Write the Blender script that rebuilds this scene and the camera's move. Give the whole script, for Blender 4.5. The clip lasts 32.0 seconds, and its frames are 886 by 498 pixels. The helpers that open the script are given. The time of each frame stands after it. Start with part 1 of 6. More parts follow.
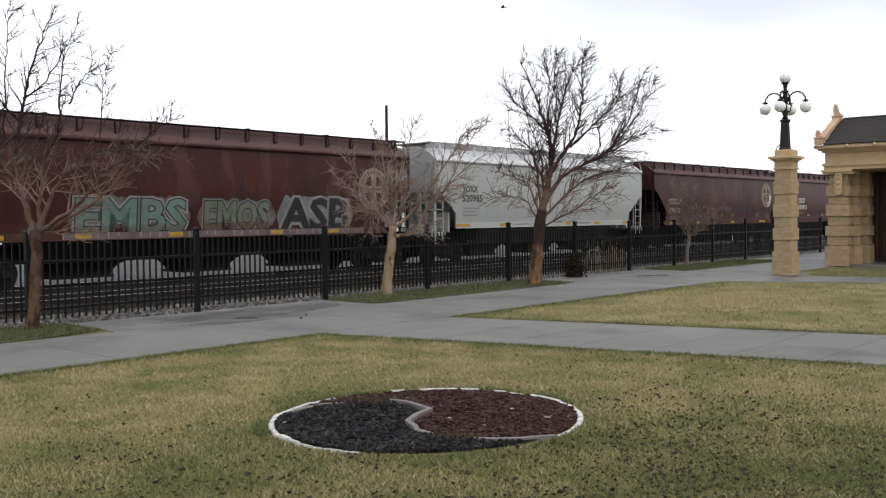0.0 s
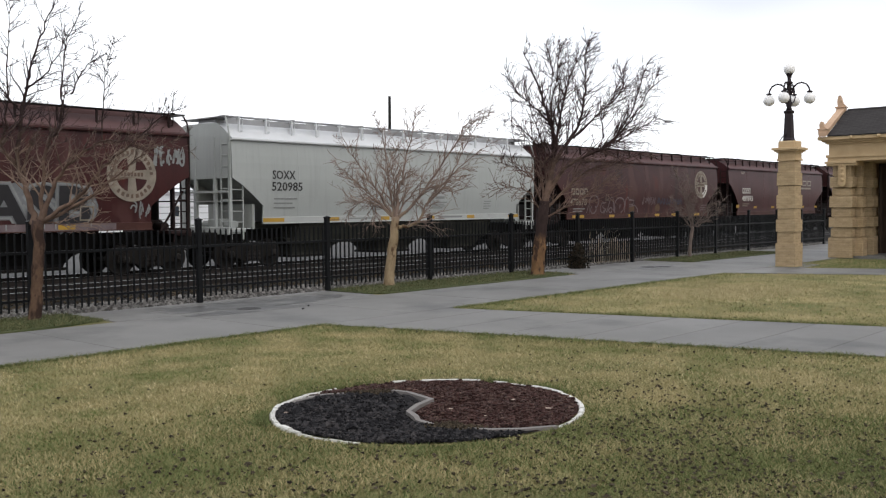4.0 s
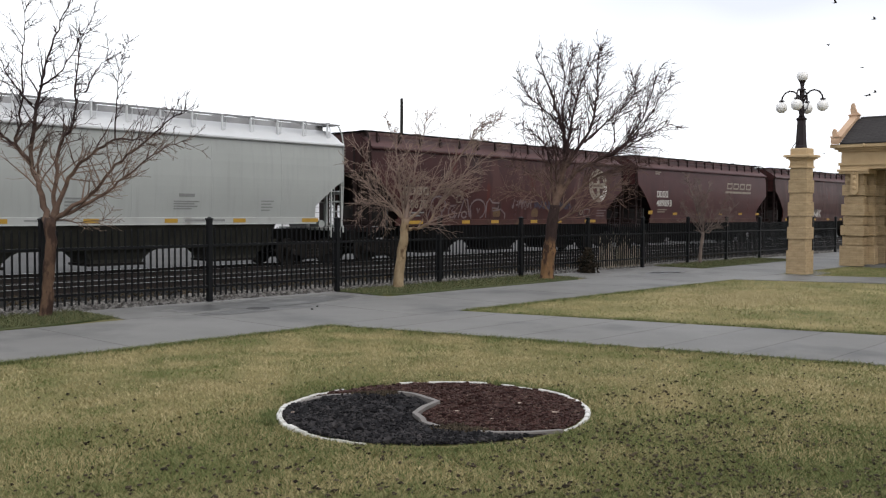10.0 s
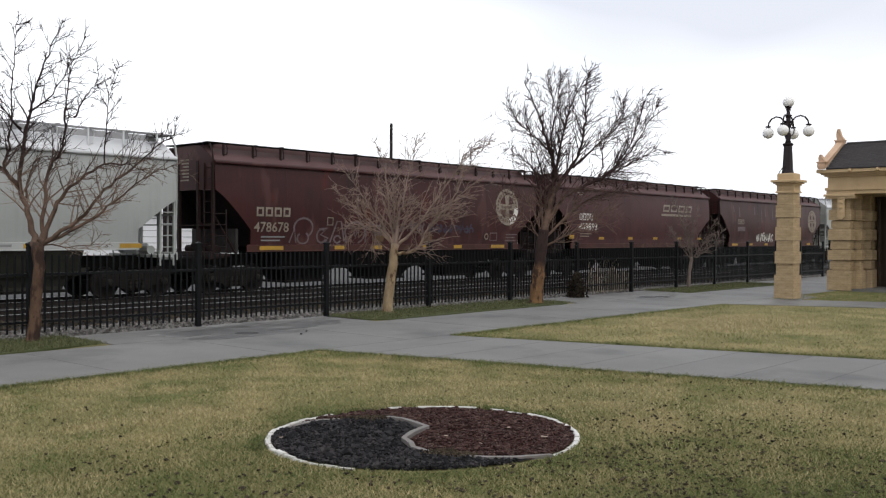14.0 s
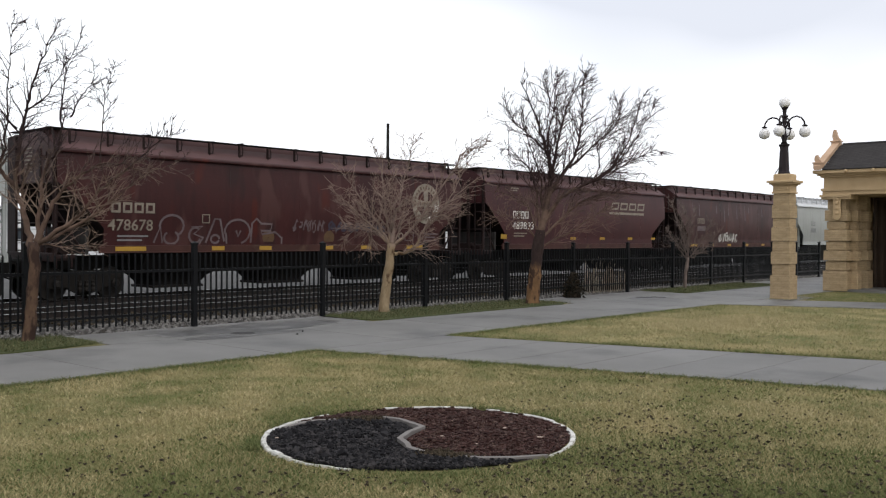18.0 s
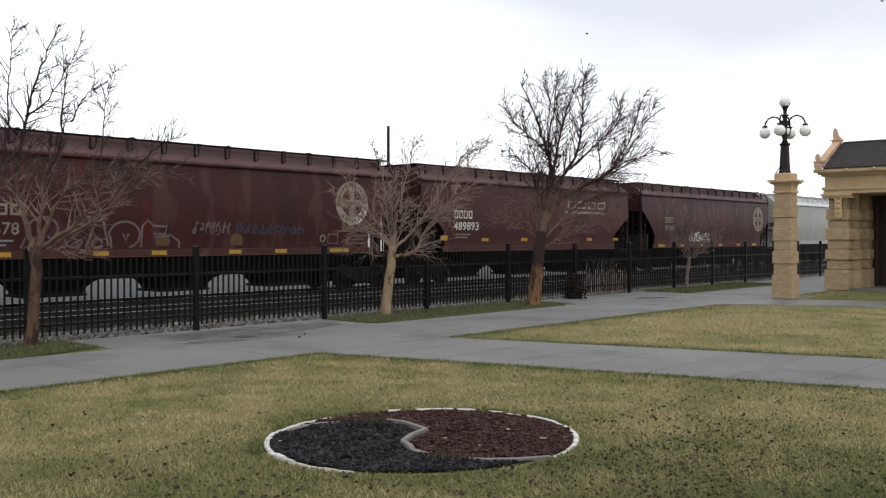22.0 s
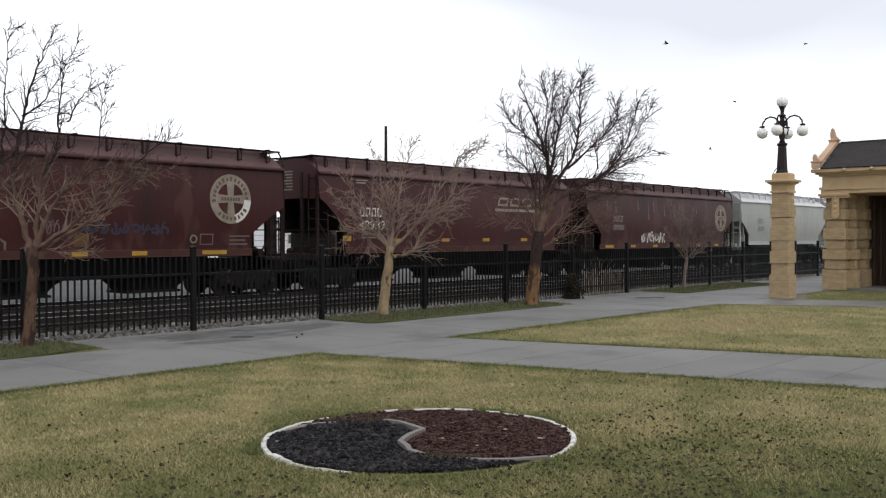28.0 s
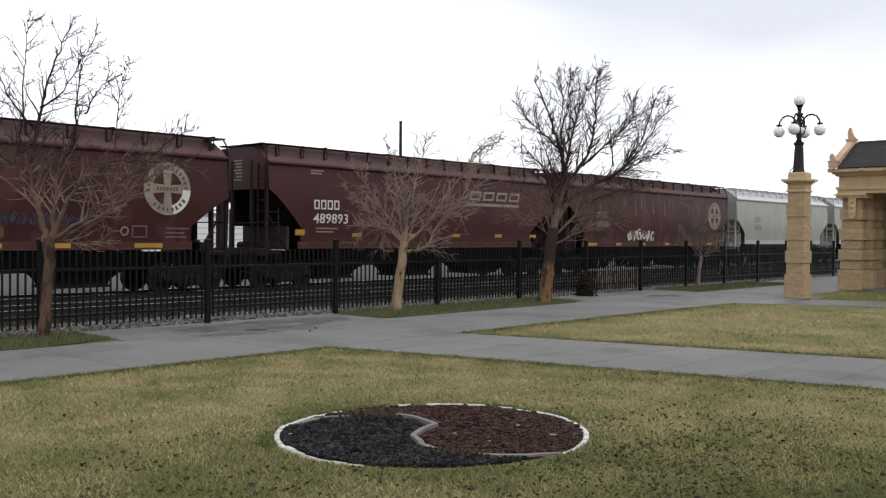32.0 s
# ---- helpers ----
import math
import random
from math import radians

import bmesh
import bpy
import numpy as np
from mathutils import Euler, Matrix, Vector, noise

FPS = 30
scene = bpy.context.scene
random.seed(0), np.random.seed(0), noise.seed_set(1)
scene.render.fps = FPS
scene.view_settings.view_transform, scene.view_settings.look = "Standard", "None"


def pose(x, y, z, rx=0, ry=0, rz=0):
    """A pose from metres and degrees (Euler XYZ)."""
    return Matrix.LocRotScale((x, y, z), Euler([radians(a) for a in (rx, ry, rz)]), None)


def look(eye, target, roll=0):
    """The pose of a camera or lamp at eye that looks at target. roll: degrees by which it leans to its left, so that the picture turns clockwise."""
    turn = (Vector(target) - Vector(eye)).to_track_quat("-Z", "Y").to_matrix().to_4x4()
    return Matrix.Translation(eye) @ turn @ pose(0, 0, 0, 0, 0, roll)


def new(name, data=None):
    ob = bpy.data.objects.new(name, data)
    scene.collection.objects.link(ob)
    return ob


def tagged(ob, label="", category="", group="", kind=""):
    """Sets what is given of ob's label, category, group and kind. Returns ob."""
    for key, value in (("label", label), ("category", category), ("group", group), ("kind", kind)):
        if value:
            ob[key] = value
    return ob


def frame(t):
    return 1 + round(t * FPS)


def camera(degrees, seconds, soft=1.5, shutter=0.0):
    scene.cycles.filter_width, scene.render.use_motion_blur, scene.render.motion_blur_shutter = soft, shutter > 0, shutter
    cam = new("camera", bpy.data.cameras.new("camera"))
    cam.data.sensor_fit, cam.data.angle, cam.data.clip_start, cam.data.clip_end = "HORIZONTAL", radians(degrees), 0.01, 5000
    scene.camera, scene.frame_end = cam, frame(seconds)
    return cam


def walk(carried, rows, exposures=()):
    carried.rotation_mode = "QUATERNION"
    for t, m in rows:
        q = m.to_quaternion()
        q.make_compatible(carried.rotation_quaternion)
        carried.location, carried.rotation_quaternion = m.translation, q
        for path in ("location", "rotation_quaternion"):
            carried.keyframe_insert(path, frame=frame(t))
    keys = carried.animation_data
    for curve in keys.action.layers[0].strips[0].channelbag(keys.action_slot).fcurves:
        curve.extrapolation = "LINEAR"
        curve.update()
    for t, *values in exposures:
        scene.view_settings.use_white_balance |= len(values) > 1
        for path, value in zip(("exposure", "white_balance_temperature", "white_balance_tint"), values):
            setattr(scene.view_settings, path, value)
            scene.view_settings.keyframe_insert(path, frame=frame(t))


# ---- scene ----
# World: x runs along the railway, y points from the lawn towards the tracks, z is up; the pavement lies at z = 0.

# ---- camera: hand-held on one spot, swaying a little ----
cam = camera(50.5, 32.0, soft=1.25)
STANCE = [  # seconds, eye x, y, z, heading, dip, lean
    (0.0, -0.019, 0.011, 1.643, 41.295, 1.952, 0.505),
    (0.5, -0.010, 0.014, 1.642, 41.365, 2.020, 0.410),
    (1.0, -0.012, 0.011, 1.644, 41.416, 1.926, 0.626),
    (1.5, -0.008, 0.005, 1.646, 41.135, 1.868, 0.768),
    (2.0, -0.013, 0.004, 1.644, 41.109, 2.059, 0.393),
    (2.5, -0.013, 0.006, 1.643, 41.203, 2.025, 0.412),
    (3.0, -0.012, 0.001, 1.638, 41.419, 2.151, 0.320),
    (3.5, -0.001, 0.011, 1.638, 41.518, 2.374, 0.482),
    (5.5, 0.002, -0.003, 1.639, 41.321, 2.639, 0.210),
    (6.0, -0.000, -0.000, 1.640, 41.506, 2.446, 0.000),
    (6.5, -0.014, -0.007, 1.642, 41.951, 2.344, -0.137),
    (7.0, -0.011, -0.008, 1.640, 42.263, 2.291, -0.132),
    (7.5, -0.014, -0.013, 1.641, 42.341, 2.201, -0.056),
    (8.0, -0.014, -0.015, 1.640, 42.569, 2.342, -0.173),
    (8.5, -0.009, -0.016, 1.636, 42.421, 2.442, -0.184),
    (9.0, -0.007, -0.011, 1.637, 42.312, 2.606, -0.369),
    (9.5, -0.003, -0.010, 1.637, 42.077, 2.531, -0.385),
    (10.0, -0.009, -0.018, 1.640, 42.118, 2.332, -0.355),
    (10.5, -0.014, -0.015, 1.638, 42.372, 2.145, -0.319),
    (11.0, -0.016, -0.016, 1.638, 42.460, 2.014, -0.318),
    (11.5, -0.015, -0.019, 1.635, 42.395, 2.131, -0.125),
    (12.0, -0.009, -0.019, 1.637, 42.267, 2.300, -0.018),
    (12.5, -0.003, -0.014, 1.638, 41.984, 2.172, -0.076),
    (13.0, -0.009, -0.015, 1.638, 42.028, 1.897, 0.109),
    (13.5, -0.021, -0.020, 1.635, 42.277, 1.629, -0.259),
    (14.0, -0.021, -0.034, 1.637, 41.487, 0.817, -0.345),
    (14.5, -0.016, -0.032, 1.636, 41.304, 0.775, -0.211),
    (16.5, -0.012, -0.031, 1.641, 41.208, 0.637, -0.204),
    (17.0, -0.006, -0.028, 1.638, 41.164, 0.626, -0.220),
    (17.5, -0.019, -0.041, 1.642, 41.181, 0.713, -0.328),
    (18.0, -0.017, -0.035, 1.640, 41.281, 0.814, -0.415),
    (18.5, -0.014, -0.031, 1.634, 41.287, 0.820, -0.316),
    (19.0, -0.015, -0.037, 1.637, 41.335, 0.818, -0.366),
    (19.5, -0.014, -0.029, 1.638, 41.235, 0.778, -0.397),
    (20.0, -0.012, -0.037, 1.639, 41.227, 0.705, -0.252),
    (20.5, -0.011, -0.031, 1.637, 41.193, 0.728, -0.155),
    (21.0, -0.015, -0.036, 1.638, 41.214, 0.734, -0.065),
    (21.5, -0.013, -0.027, 1.637, 41.343, 0.786, 0.082),
    (22.0, -0.018, -0.030, 1.638, 41.352, 0.694, 0.033),
    (22.5, -0.011, -0.037, 1.637, 41.249, 0.545, 0.156),
    (23.0, -0.010, -0.037, 1.638, 41.063, 0.546, 0.297),
    (23.5, -0.011, -0.031, 1.637, 41.178, 0.596, 0.298),
    (24.0, -0.005, -0.031, 1.637, 41.298, 0.616, 0.457),
    (24.5, -0.012, -0.040, 1.636, 41.226, 0.686, 0.042),
    (25.0, -0.013, -0.028, 1.639, 41.374, 0.767, -0.360),
    (25.5, -0.017, -0.035, 1.640, 41.281, 0.621, -0.226),
    (27.5, -0.007, -0.027, 1.634, 41.138, 0.633, -0.099),
    (28.0, -0.008, -0.028, 1.635, 41.216, 0.677, 0.067),
    (28.5, -0.010, -0.029, 1.635, 41.169, 0.565, 0.105),
    (29.0, -0.012, -0.032, 1.636, 41.102, 0.641, 0.181),
    (29.5, -0.012, -0.029, 1.633, 41.317, 0.848, 0.089),
    (30.0, -0.012, -0.029, 1.635, 41.642, 0.841, 0.036),
    (30.5, -0.013, -0.025, 1.635, 41.665, 0.967, -0.167),
    (31.0, -0.018, -0.028, 1.637, 41.802, 0.887, -0.326),
    (31.5, -0.021, -0.028, 1.636, 41.847, 0.910, -0.407),
    (32.0, -0.019, -0.023, 1.632, 42.025, 0.945, -0.588)
]


def held(x, y, z, heading, dip, lean):
    h, d = radians(heading), radians(dip)
    aim = Vector((math.cos(h) * math.cos(d), math.sin(h) * math.cos(d), -math.sin(d)))
    return look((x, y, z), Vector((x, y, z)) + aim, -lean)


walk(cam, [(r[0], held(*r[1:])) for r in STANCE], exposures=[(0, -0.02), (4.5, 0.03), (13.5, 0.03), (14.2, -0.09), (32, -0.09)])

# ---- world and light: a bright overcast sky ----
world = bpy.data.worlds.new("overcast_sky")
scene.world = world
world.use_nodes = True
wn, wl = world.node_tree.nodes, world.node_tree.links
sky = wn.new("ShaderNodeTexSky")
sky.sky_type, sky.sun_disc = "NISHITA", False
sky.sun_elevation, sky.sun_rotation = radians(42), radians(200)
sky.air_density, sky.dust_density, sky.ozone_density = 1.0, 6.0, 1.0
wtc = wn.new("ShaderNodeTexCoord")
wmap = wn.new("ShaderNodeMapping")
wmap.inputs["Scale"].default_value = (1.0, 1.0, 2.4)
wnoise = wn.new("ShaderNodeTexNoise")
wnoise.inputs["Scale"].default_value, wnoise.inputs["Detail"].default_value = 1.3, 3.0
wramp = wn.new("ShaderNodeValToRGB")
wramp.color_ramp.elements[0].position, wramp.color_ramp.elements[0].color = 0.37, (7.0, 7.27, 8.0, 1)
wramp.color_ramp.elements[1].position, wramp.color_ramp.elements[1].color = 0.55, (10.55, 10.72, 11.1, 1)
wmix = wn.new("ShaderNodeMix")
wmix.data_type = "RGBA"
wmix.inputs["Factor"].default_value = 0.88
wl.new(wtc.outputs["Generated"], wmap.inputs["Vector"])
wl.new(wmap.outputs["Vector"], wnoise.inputs["Vector"])
wl.new(wnoise.outputs["Fac"], wramp.inputs["Fac"])
wl.new(sky.outputs["Color"], wmix.inputs[6])
wl.new(wramp.outputs["Color"], wmix.inputs[7])
wl.new(wmix.outputs[2], wn["Background"].inputs["Color"])
wn["Background"].inputs["Strength"].default_value = 0.135
sun = new("sun", bpy.data.lights.new("sun", "SUN"))
sun.data.energy, sun.data.angle, sun.data.color = 0.6, radians(25), (1.0, 0.96, 0.9)
sun.matrix_basis = look((-10, -18, 26), (0, 0, 0))


# ---- mesh tools ----
class Geo:
    """Gathers vertices and faces of one mesh."""

    def __init__(self):
        self.v, self.f = [], []

    def add(self, verts, faces, m=None):
        n = len(self.v)
        self.v += [tuple(m @ Vector(p)) if m else tuple(p) for p in verts]
        self.f += [tuple(i + n for i in f) for f in faces]
        return self

    def box(self, x0, x1, y0, y1, z0, z1, c=0.0, m=None):
        """A box; c bevels its four upright edges and its top."""
        if c <= 0:
            v = [(x, y, z) for z in (z0, z1) for y in (y0, y1) for x in (x0, x1)]
            return self.add(v, [(0, 2, 3, 1), (4, 5, 7, 6), (0, 1, 5, 4), (2, 6, 7, 3), (0, 4, 6, 2), (1, 3, 7, 5)], m)
        def ring(i, z):
            a, b, p, q = x0 + i, x1 - i, y0 + i, y1 - i
            return [(a + c, p, z), (b - c, p, z), (b, p + c, z), (b, q - c, z), (b - c, q, z), (a + c, q, z), (a, q - c, z), (a, p + c, z)]
        v = ring(0, z0) + ring(0, z1 - c) + ring(c * 0.7, z1)
        f = [tuple(range(7, -1, -1)), tuple(range(16, 24))]
        for k in (0, 8):
            f += [(k + i, k + (i + 1) % 8, k + 8 + (i + 1) % 8, k + 8 + i) for i in range(8)]
        return self.add(v, f, m)

    def prism(self, poly, y0, y1, axes="xz", m=None):
        """A polygon, given in two axes, drawn out along the third from y0 to y1."""
        def at(p, h):
            return {"xz": (p[0], h, p[1]), "yz": (h, p[0], p[1]), "xy": (p[0], p[1], h)}[axes]
        n = len(poly)
        v = [at(p, y0) for p in poly] + [at(p, y1) for p in poly]
        f = [tuple(range(n)), tuple(range(2 * n - 1, n - 1, -1))] + [(i, n + i, n + (i + 1) % n, (i + 1) % n) for i in range(n)]
        return self.add(v, f, m)

    def tube(self, pts, radii, n=6, m=None, cap=True):
        pts = [Vector(p) for p in pts]
        if not hasattr(radii, "__len__"):
            radii = [radii] * len(pts)
        v, f = [], []
        side = None
        for i, p in enumerate(pts):
            d = (pts[min(i + 1, len(pts) - 1)] - pts[max(i - 1, 0)]).normalized()
            if side is None:
                side = d.orthogonal().normalized()
            side = (side - d * side.dot(d)).normalized()
            up = d.cross(side)
            v += [p + radii[i] * (math.cos(a) * side + math.sin(a) * up) for a in [2 * math.pi * k / n for k in range(n)]]
            if i:
                b = (i - 1) * n
                f += [(b + k, b + (k + 1) % n, b + n + (k + 1) % n, b + n + k) for k in range(n)]
        if cap:
            f += [tuple(range(n - 1, -1, -1)), tuple(range(len(v) - n, len(v)))]
        return self.add(v, f, m)

    def lathe(self, profile, n=16, m=None):
        """Radii and heights turned about the z axis."""
        v = [(r * math.cos(2 * math.pi * k / n), r * math.sin(2 * math.pi * k / n), z) for r, z in profile for k in range(n)]
        f = []
        for i in range(len(profile) - 1):
            b = i * n
            f += [(b + k, b + (k + 1) % n, b + n + (k + 1) % n, b + n + k) for k in range(n)]
        f += [tuple(range(n - 1, -1, -1)), tuple(range(len(v) - n, len(v)))]
        return self.add(v, f, m)

    def mesh(self, name, material, smooth=False):
        me = bpy.data.meshes.new(name)
        me.from_pydata(self.v, [], self.f)
        me.materials.append(material)
        bm = bmesh.new()
        bm.from_mesh(me)
        if len(bm.faces) < 60000:
            bmesh.ops.recalc_face_normals(bm, faces=bm.faces)
        for face in bm.faces:
            face.smooth = smooth
        bm.to_mesh(me)
        bm.free()
        return me


def part(name, geo, material, parent, label="", smooth=False, at=None):
    ob = new(name, geo if isinstance(geo, bpy.types.Mesh) else geo.mesh(name, material, smooth))
    ob.parent = parent
    if at is not None:
        ob.matrix_basis = at
    return tagged(ob, label)


def thing(name, m, label, category, group="", kind=""):
    ob = new(name)
    ob.empty_display_size = 0.2
    ob.matrix_basis = m
    return tagged(ob, label, category, group, kind)


def structure(name, geo, material, label, category, smooth=False, kind="structure"):
    return tagged(new(name, geo.mesh(name, material, smooth)), label, category, kind=kind)


def lettering(text, size, material, name="lettering", depth=0.004, squeeze=1.0, bold=0.004):
    """A flat mesh of text, upright in the xz plane, read from the side of negative y."""
    cu = bpy.data.curves.new(name, "FONT")
    cu.body, cu.size, cu.extrude, cu.resolution_u, cu.offset = text, size, depth, 2, bold
    cu.align_x, cu.align_y = "CENTER", "CENTER"
    ob = new("text_source", cu)
    me = bpy.data.meshes.new_from_object(ob.evaluated_get(bpy.context.evaluated_depsgraph_get()))
    bpy.data.objects.remove(ob)
    me.name = name
    me.transform(Matrix.Rotation(radians(90), 4, "X") @ Matrix.Diagonal((squeeze, 1, 1, 1)))
    me.materials.clear()
    me.materials.append(material)
    return me


def lettering_fit(text, w, h, material, name):
    """Lettering drawn out to a given width and height."""
    me = lettering(text, h / 0.7, material, name)
    xs = [v.co.x for v in me.vertices]
    me.transform(Matrix.Diagonal((w / (max(xs) - min(xs)), 1, 1, 1)))
    return me


# ---- materials ----
def material(name, base, rough=0.8, metal=0.0, second=None, fine=40.0, coarse=2.0, amount=0.35, bump=0.15, stain=None, stain_at=(0.55, 0.7), streaks=False, stretch=(1, 1, 1), spec=0.4, pieces=0.0, space="Object", courses=None, upper=None, blotch=None):
    """A rough surface in two colours that vary at two scales, with fine relief, stains of their own shape and streaks that run down."""
    m = bpy.data.materials.new(name)
    m.use_nodes = True
    n, l = m.node_tree.nodes, m.node_tree.links
    b = n["Principled BSDF"]
    b.inputs["Metallic"].default_value = metal
    b.inputs["Specular IOR Level"].default_value = spec
    tc = n.new("ShaderNodeTexCoord")
    mp = n.new("ShaderNodeMapping")
    mp.inputs["Scale"].default_value = stretch
    l.new(tc.outputs[space], mp.inputs["Vector"])
    vec = mp.outputs["Vector"]

    def noise_at(scale, detail, v=vec):
        t = n.new("ShaderNodeTexNoise")
        t.inputs["Scale"].default_value, t.inputs["Detail"].default_value, t.inputs["Roughness"].default_value = scale, detail, 0.6
        l.new(v, t.inputs["Vector"])
        return t.outputs["Fac"]

    def ramp(value, lo, hi):
        r = n.new("ShaderNodeMapRange")
        r.inputs["From Min"].default_value, r.inputs["From Max"].default_value = lo, hi
        l.new(value, r.inputs["Value"])
        return r.outputs["Result"]

    def mix(fac, a, c):
        x = n.new("ShaderNodeMix")
        x.data_type = "RGBA"
        for sock, val in ((x.inputs["Factor"], fac), (x.inputs[6], a), (x.inputs[7], c)):
            if isinstance(val, (tuple, float, int)):
                sock.default_value = (*val, 1) if isinstance(val, tuple) else val
            else:
                l.new(val, sock)
        return x.outputs[2]

    second = second or tuple(c * (1 - amount) for c in base)
    big, small = noise_at(coarse, 4.0), noise_at(fine, 3.0)
    col = mix(ramp(big, 0.35, 0.65), base, second)
    col = mix(ramp(small, 0.3, 0.7), col, mix(0.5, col, tuple(c * (1 - amount * 0.8) for c in base)))
    if streaks:
        m2 = n.new("ShaderNodeMapping")
        m2.inputs["Scale"].default_value = (3.0, 3.0, 0.18)
        l.new(tc.outputs[space], m2.inputs["Vector"])
        col = mix(ramp(noise_at(1.6, 5.0, m2.outputs["Vector"]), 0.5, 0.75), col, mix(0.55, col, stain or second))
    elif stain:
        col = mix(ramp(noise_at(coarse * 0.7 + 0.31, 5.0), *stain_at), col, stain)
    if blotch:
        # touched-up and faded areas, drawn out downwards: colour and contrast of each
        for k, (tint, lo, hi) in enumerate(blotch):
            m3 = n.new("ShaderNodeMapping")
            m3.inputs["Scale"].default_value = (1.1, 1.1, 0.42)
            m3.inputs["Location"].default_value = (13.7 * k, 5.1 * k, 2.3 * k)
            l.new(tc.outputs[space], m3.inputs["Vector"])
            col = mix(ramp(noise_at(0.9, 2.5, m3.outputs["Vector"]), lo, hi), col, tint)
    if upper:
        # another tone above a ragged line (high wood: dark against the sky): colour, height, half width of the change
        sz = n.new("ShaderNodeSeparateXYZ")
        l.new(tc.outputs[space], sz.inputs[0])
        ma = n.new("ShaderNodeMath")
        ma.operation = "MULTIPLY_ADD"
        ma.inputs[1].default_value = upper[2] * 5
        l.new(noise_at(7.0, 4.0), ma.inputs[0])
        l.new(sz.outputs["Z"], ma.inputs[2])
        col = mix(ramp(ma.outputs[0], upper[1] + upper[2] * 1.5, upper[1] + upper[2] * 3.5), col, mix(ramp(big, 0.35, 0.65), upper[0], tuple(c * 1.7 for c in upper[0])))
    height = small
    if courses:
        sep = n.new("ShaderNodeSeparateXYZ")
        l.new(tc.outputs[space], sep.inputs[0])
        add = n.new("ShaderNodeMath")
        l.new(sep.outputs["X"], add.inputs[0])
        l.new(sep.outputs["Y"], add.inputs[1])
        com = n.new("ShaderNodeCombineXYZ")
        l.new(add.outputs[0], com.inputs["X"])
        l.new(sep.outputs["Z"], com.inputs["Y"])
        br = n.new("ShaderNodeTexBrick")
        br.inputs["Scale"].default_value = 1.0
        br.inputs["Brick Width"].default_value, br.inputs["Row Height"].default_value, br.inputs["Mortar Size"].default_value = courses[0], courses[1], 0.006
        br.inputs["Color1"].default_value, br.inputs["Color2"].default_value, br.inputs["Mortar"].default_value = (1.05, 1.04, 1.02, 1), (0.93, 0.92, 0.91, 1), (0.84, 0.84, 0.85, 1)
        l.new(com.outputs[0], br.inputs["Vector"])
        mul = n.new("ShaderNodeMix")
        mul.data_type, mul.blend_type = "RGBA", "MULTIPLY"
        mul.inputs["Factor"].default_value = 1.0
        l.new(col, mul.inputs[6])
        l.new(br.outputs["Color"], mul.inputs[7])
        col = mul.outputs[2]
        hm = n.new("ShaderNodeMath")
        hm.operation = "SUBTRACT"
        l.new(small, hm.inputs[0])
        l.new(br.outputs["Fac"], hm.inputs[1])
        height = hm.outputs[0]
    if pieces:
        oi = n.new("ShaderNodeObjectInfo")
        hs = n.new("ShaderNodeHueSaturation")
        l.new(ramp(oi.outputs["Random"], -0.5 / pieces, 0.5 / pieces), hs.inputs["Value"])
        vr = n.new("ShaderNodeMapRange")
        vr.inputs["To Min"].default_value, vr.inputs["To Max"].default_value = 1 - pieces, 1 + pieces
        l.new(oi.outputs["Random"], vr.inputs["Value"])
        l.new(vr.outputs["Result"], hs.inputs["Value"])
        l.new(col, hs.inputs["Color"])
        col = hs.outputs["Color"]
    l.new(col, b.inputs["Base Color"])
    rr = n.new("ShaderNodeMapRange")
    rr.inputs["To Min"].default_value, rr.inputs["To Max"].default_value = max(0.02, rough - 0.12), min(1.0, rough + 0.1)
    l.new(big, rr.inputs["Value"])
    l.new(rr.outputs["Result"], b.inputs["Roughness"])
    if bump:
        bp = n.new("ShaderNodeBump")
        bp.inputs["Strength"].default_value, bp.inputs["Distance"].default_value = bump, 0.01
        l.new(height, bp.inputs["Height"])
        l.new(bp.outputs["Normal"], b.inputs["Normal"])
    return m


def islands(name, colours, rough=0.9, other=None, patch=0.6):
    """Small loose pieces joined in one mesh: each takes a colour of its own; other: a second set of colours, in patches over the ground."""
    m = bpy.data.materials.new(name)
    m.use_nodes = True
    n, l = m.node_tree.nodes, m.node_tree.links
    b = n["Principled BSDF"]
    b.inputs["Roughness"].default_value = rough
    b.inputs["Specular IOR Level"].default_value = 0.08
    g = n.new("ShaderNodeNewGeometry")

    def ramp(cs):
        r = n.new("ShaderNodeValToRGB")
        while len(r.color_ramp.elements) < len(cs):
            r.color_ramp.elements.new(0.5)
        for i, c in enumerate(cs):
            e = r.color_ramp.elements[i]
            e.position, e.color = i / (len(cs) - 1), (*c, 1)
        l.new(g.outputs["Random Per Island"], r.inputs["Fac"])
        return r.outputs["Color"]

    col = ramp(colours)
    if other:
        t = n.new("ShaderNodeTexNoise")
        t.inputs["Scale"].default_value, t.inputs["Detail"].default_value = patch, 4.0
        l.new(g.outputs["Position"], t.inputs["Vector"])
        mr = n.new("ShaderNodeMapRange")
        mr.inputs["From Min"].default_value, mr.inputs["From Max"].default_value = 0.4, 0.62
        l.new(t.outputs["Fac"], mr.inputs["Value"])
        x = n.new("ShaderNodeMix")
        x.data_type = "RGBA"
        l.new(mr.outputs["Result"], x.inputs["Factor"])
        l.new(col, x.inputs[6])
        l.new(ramp(other), x.inputs[7])
        col = x.outputs[2]
    l.new(col, b.inputs["Base Color"])
    return m


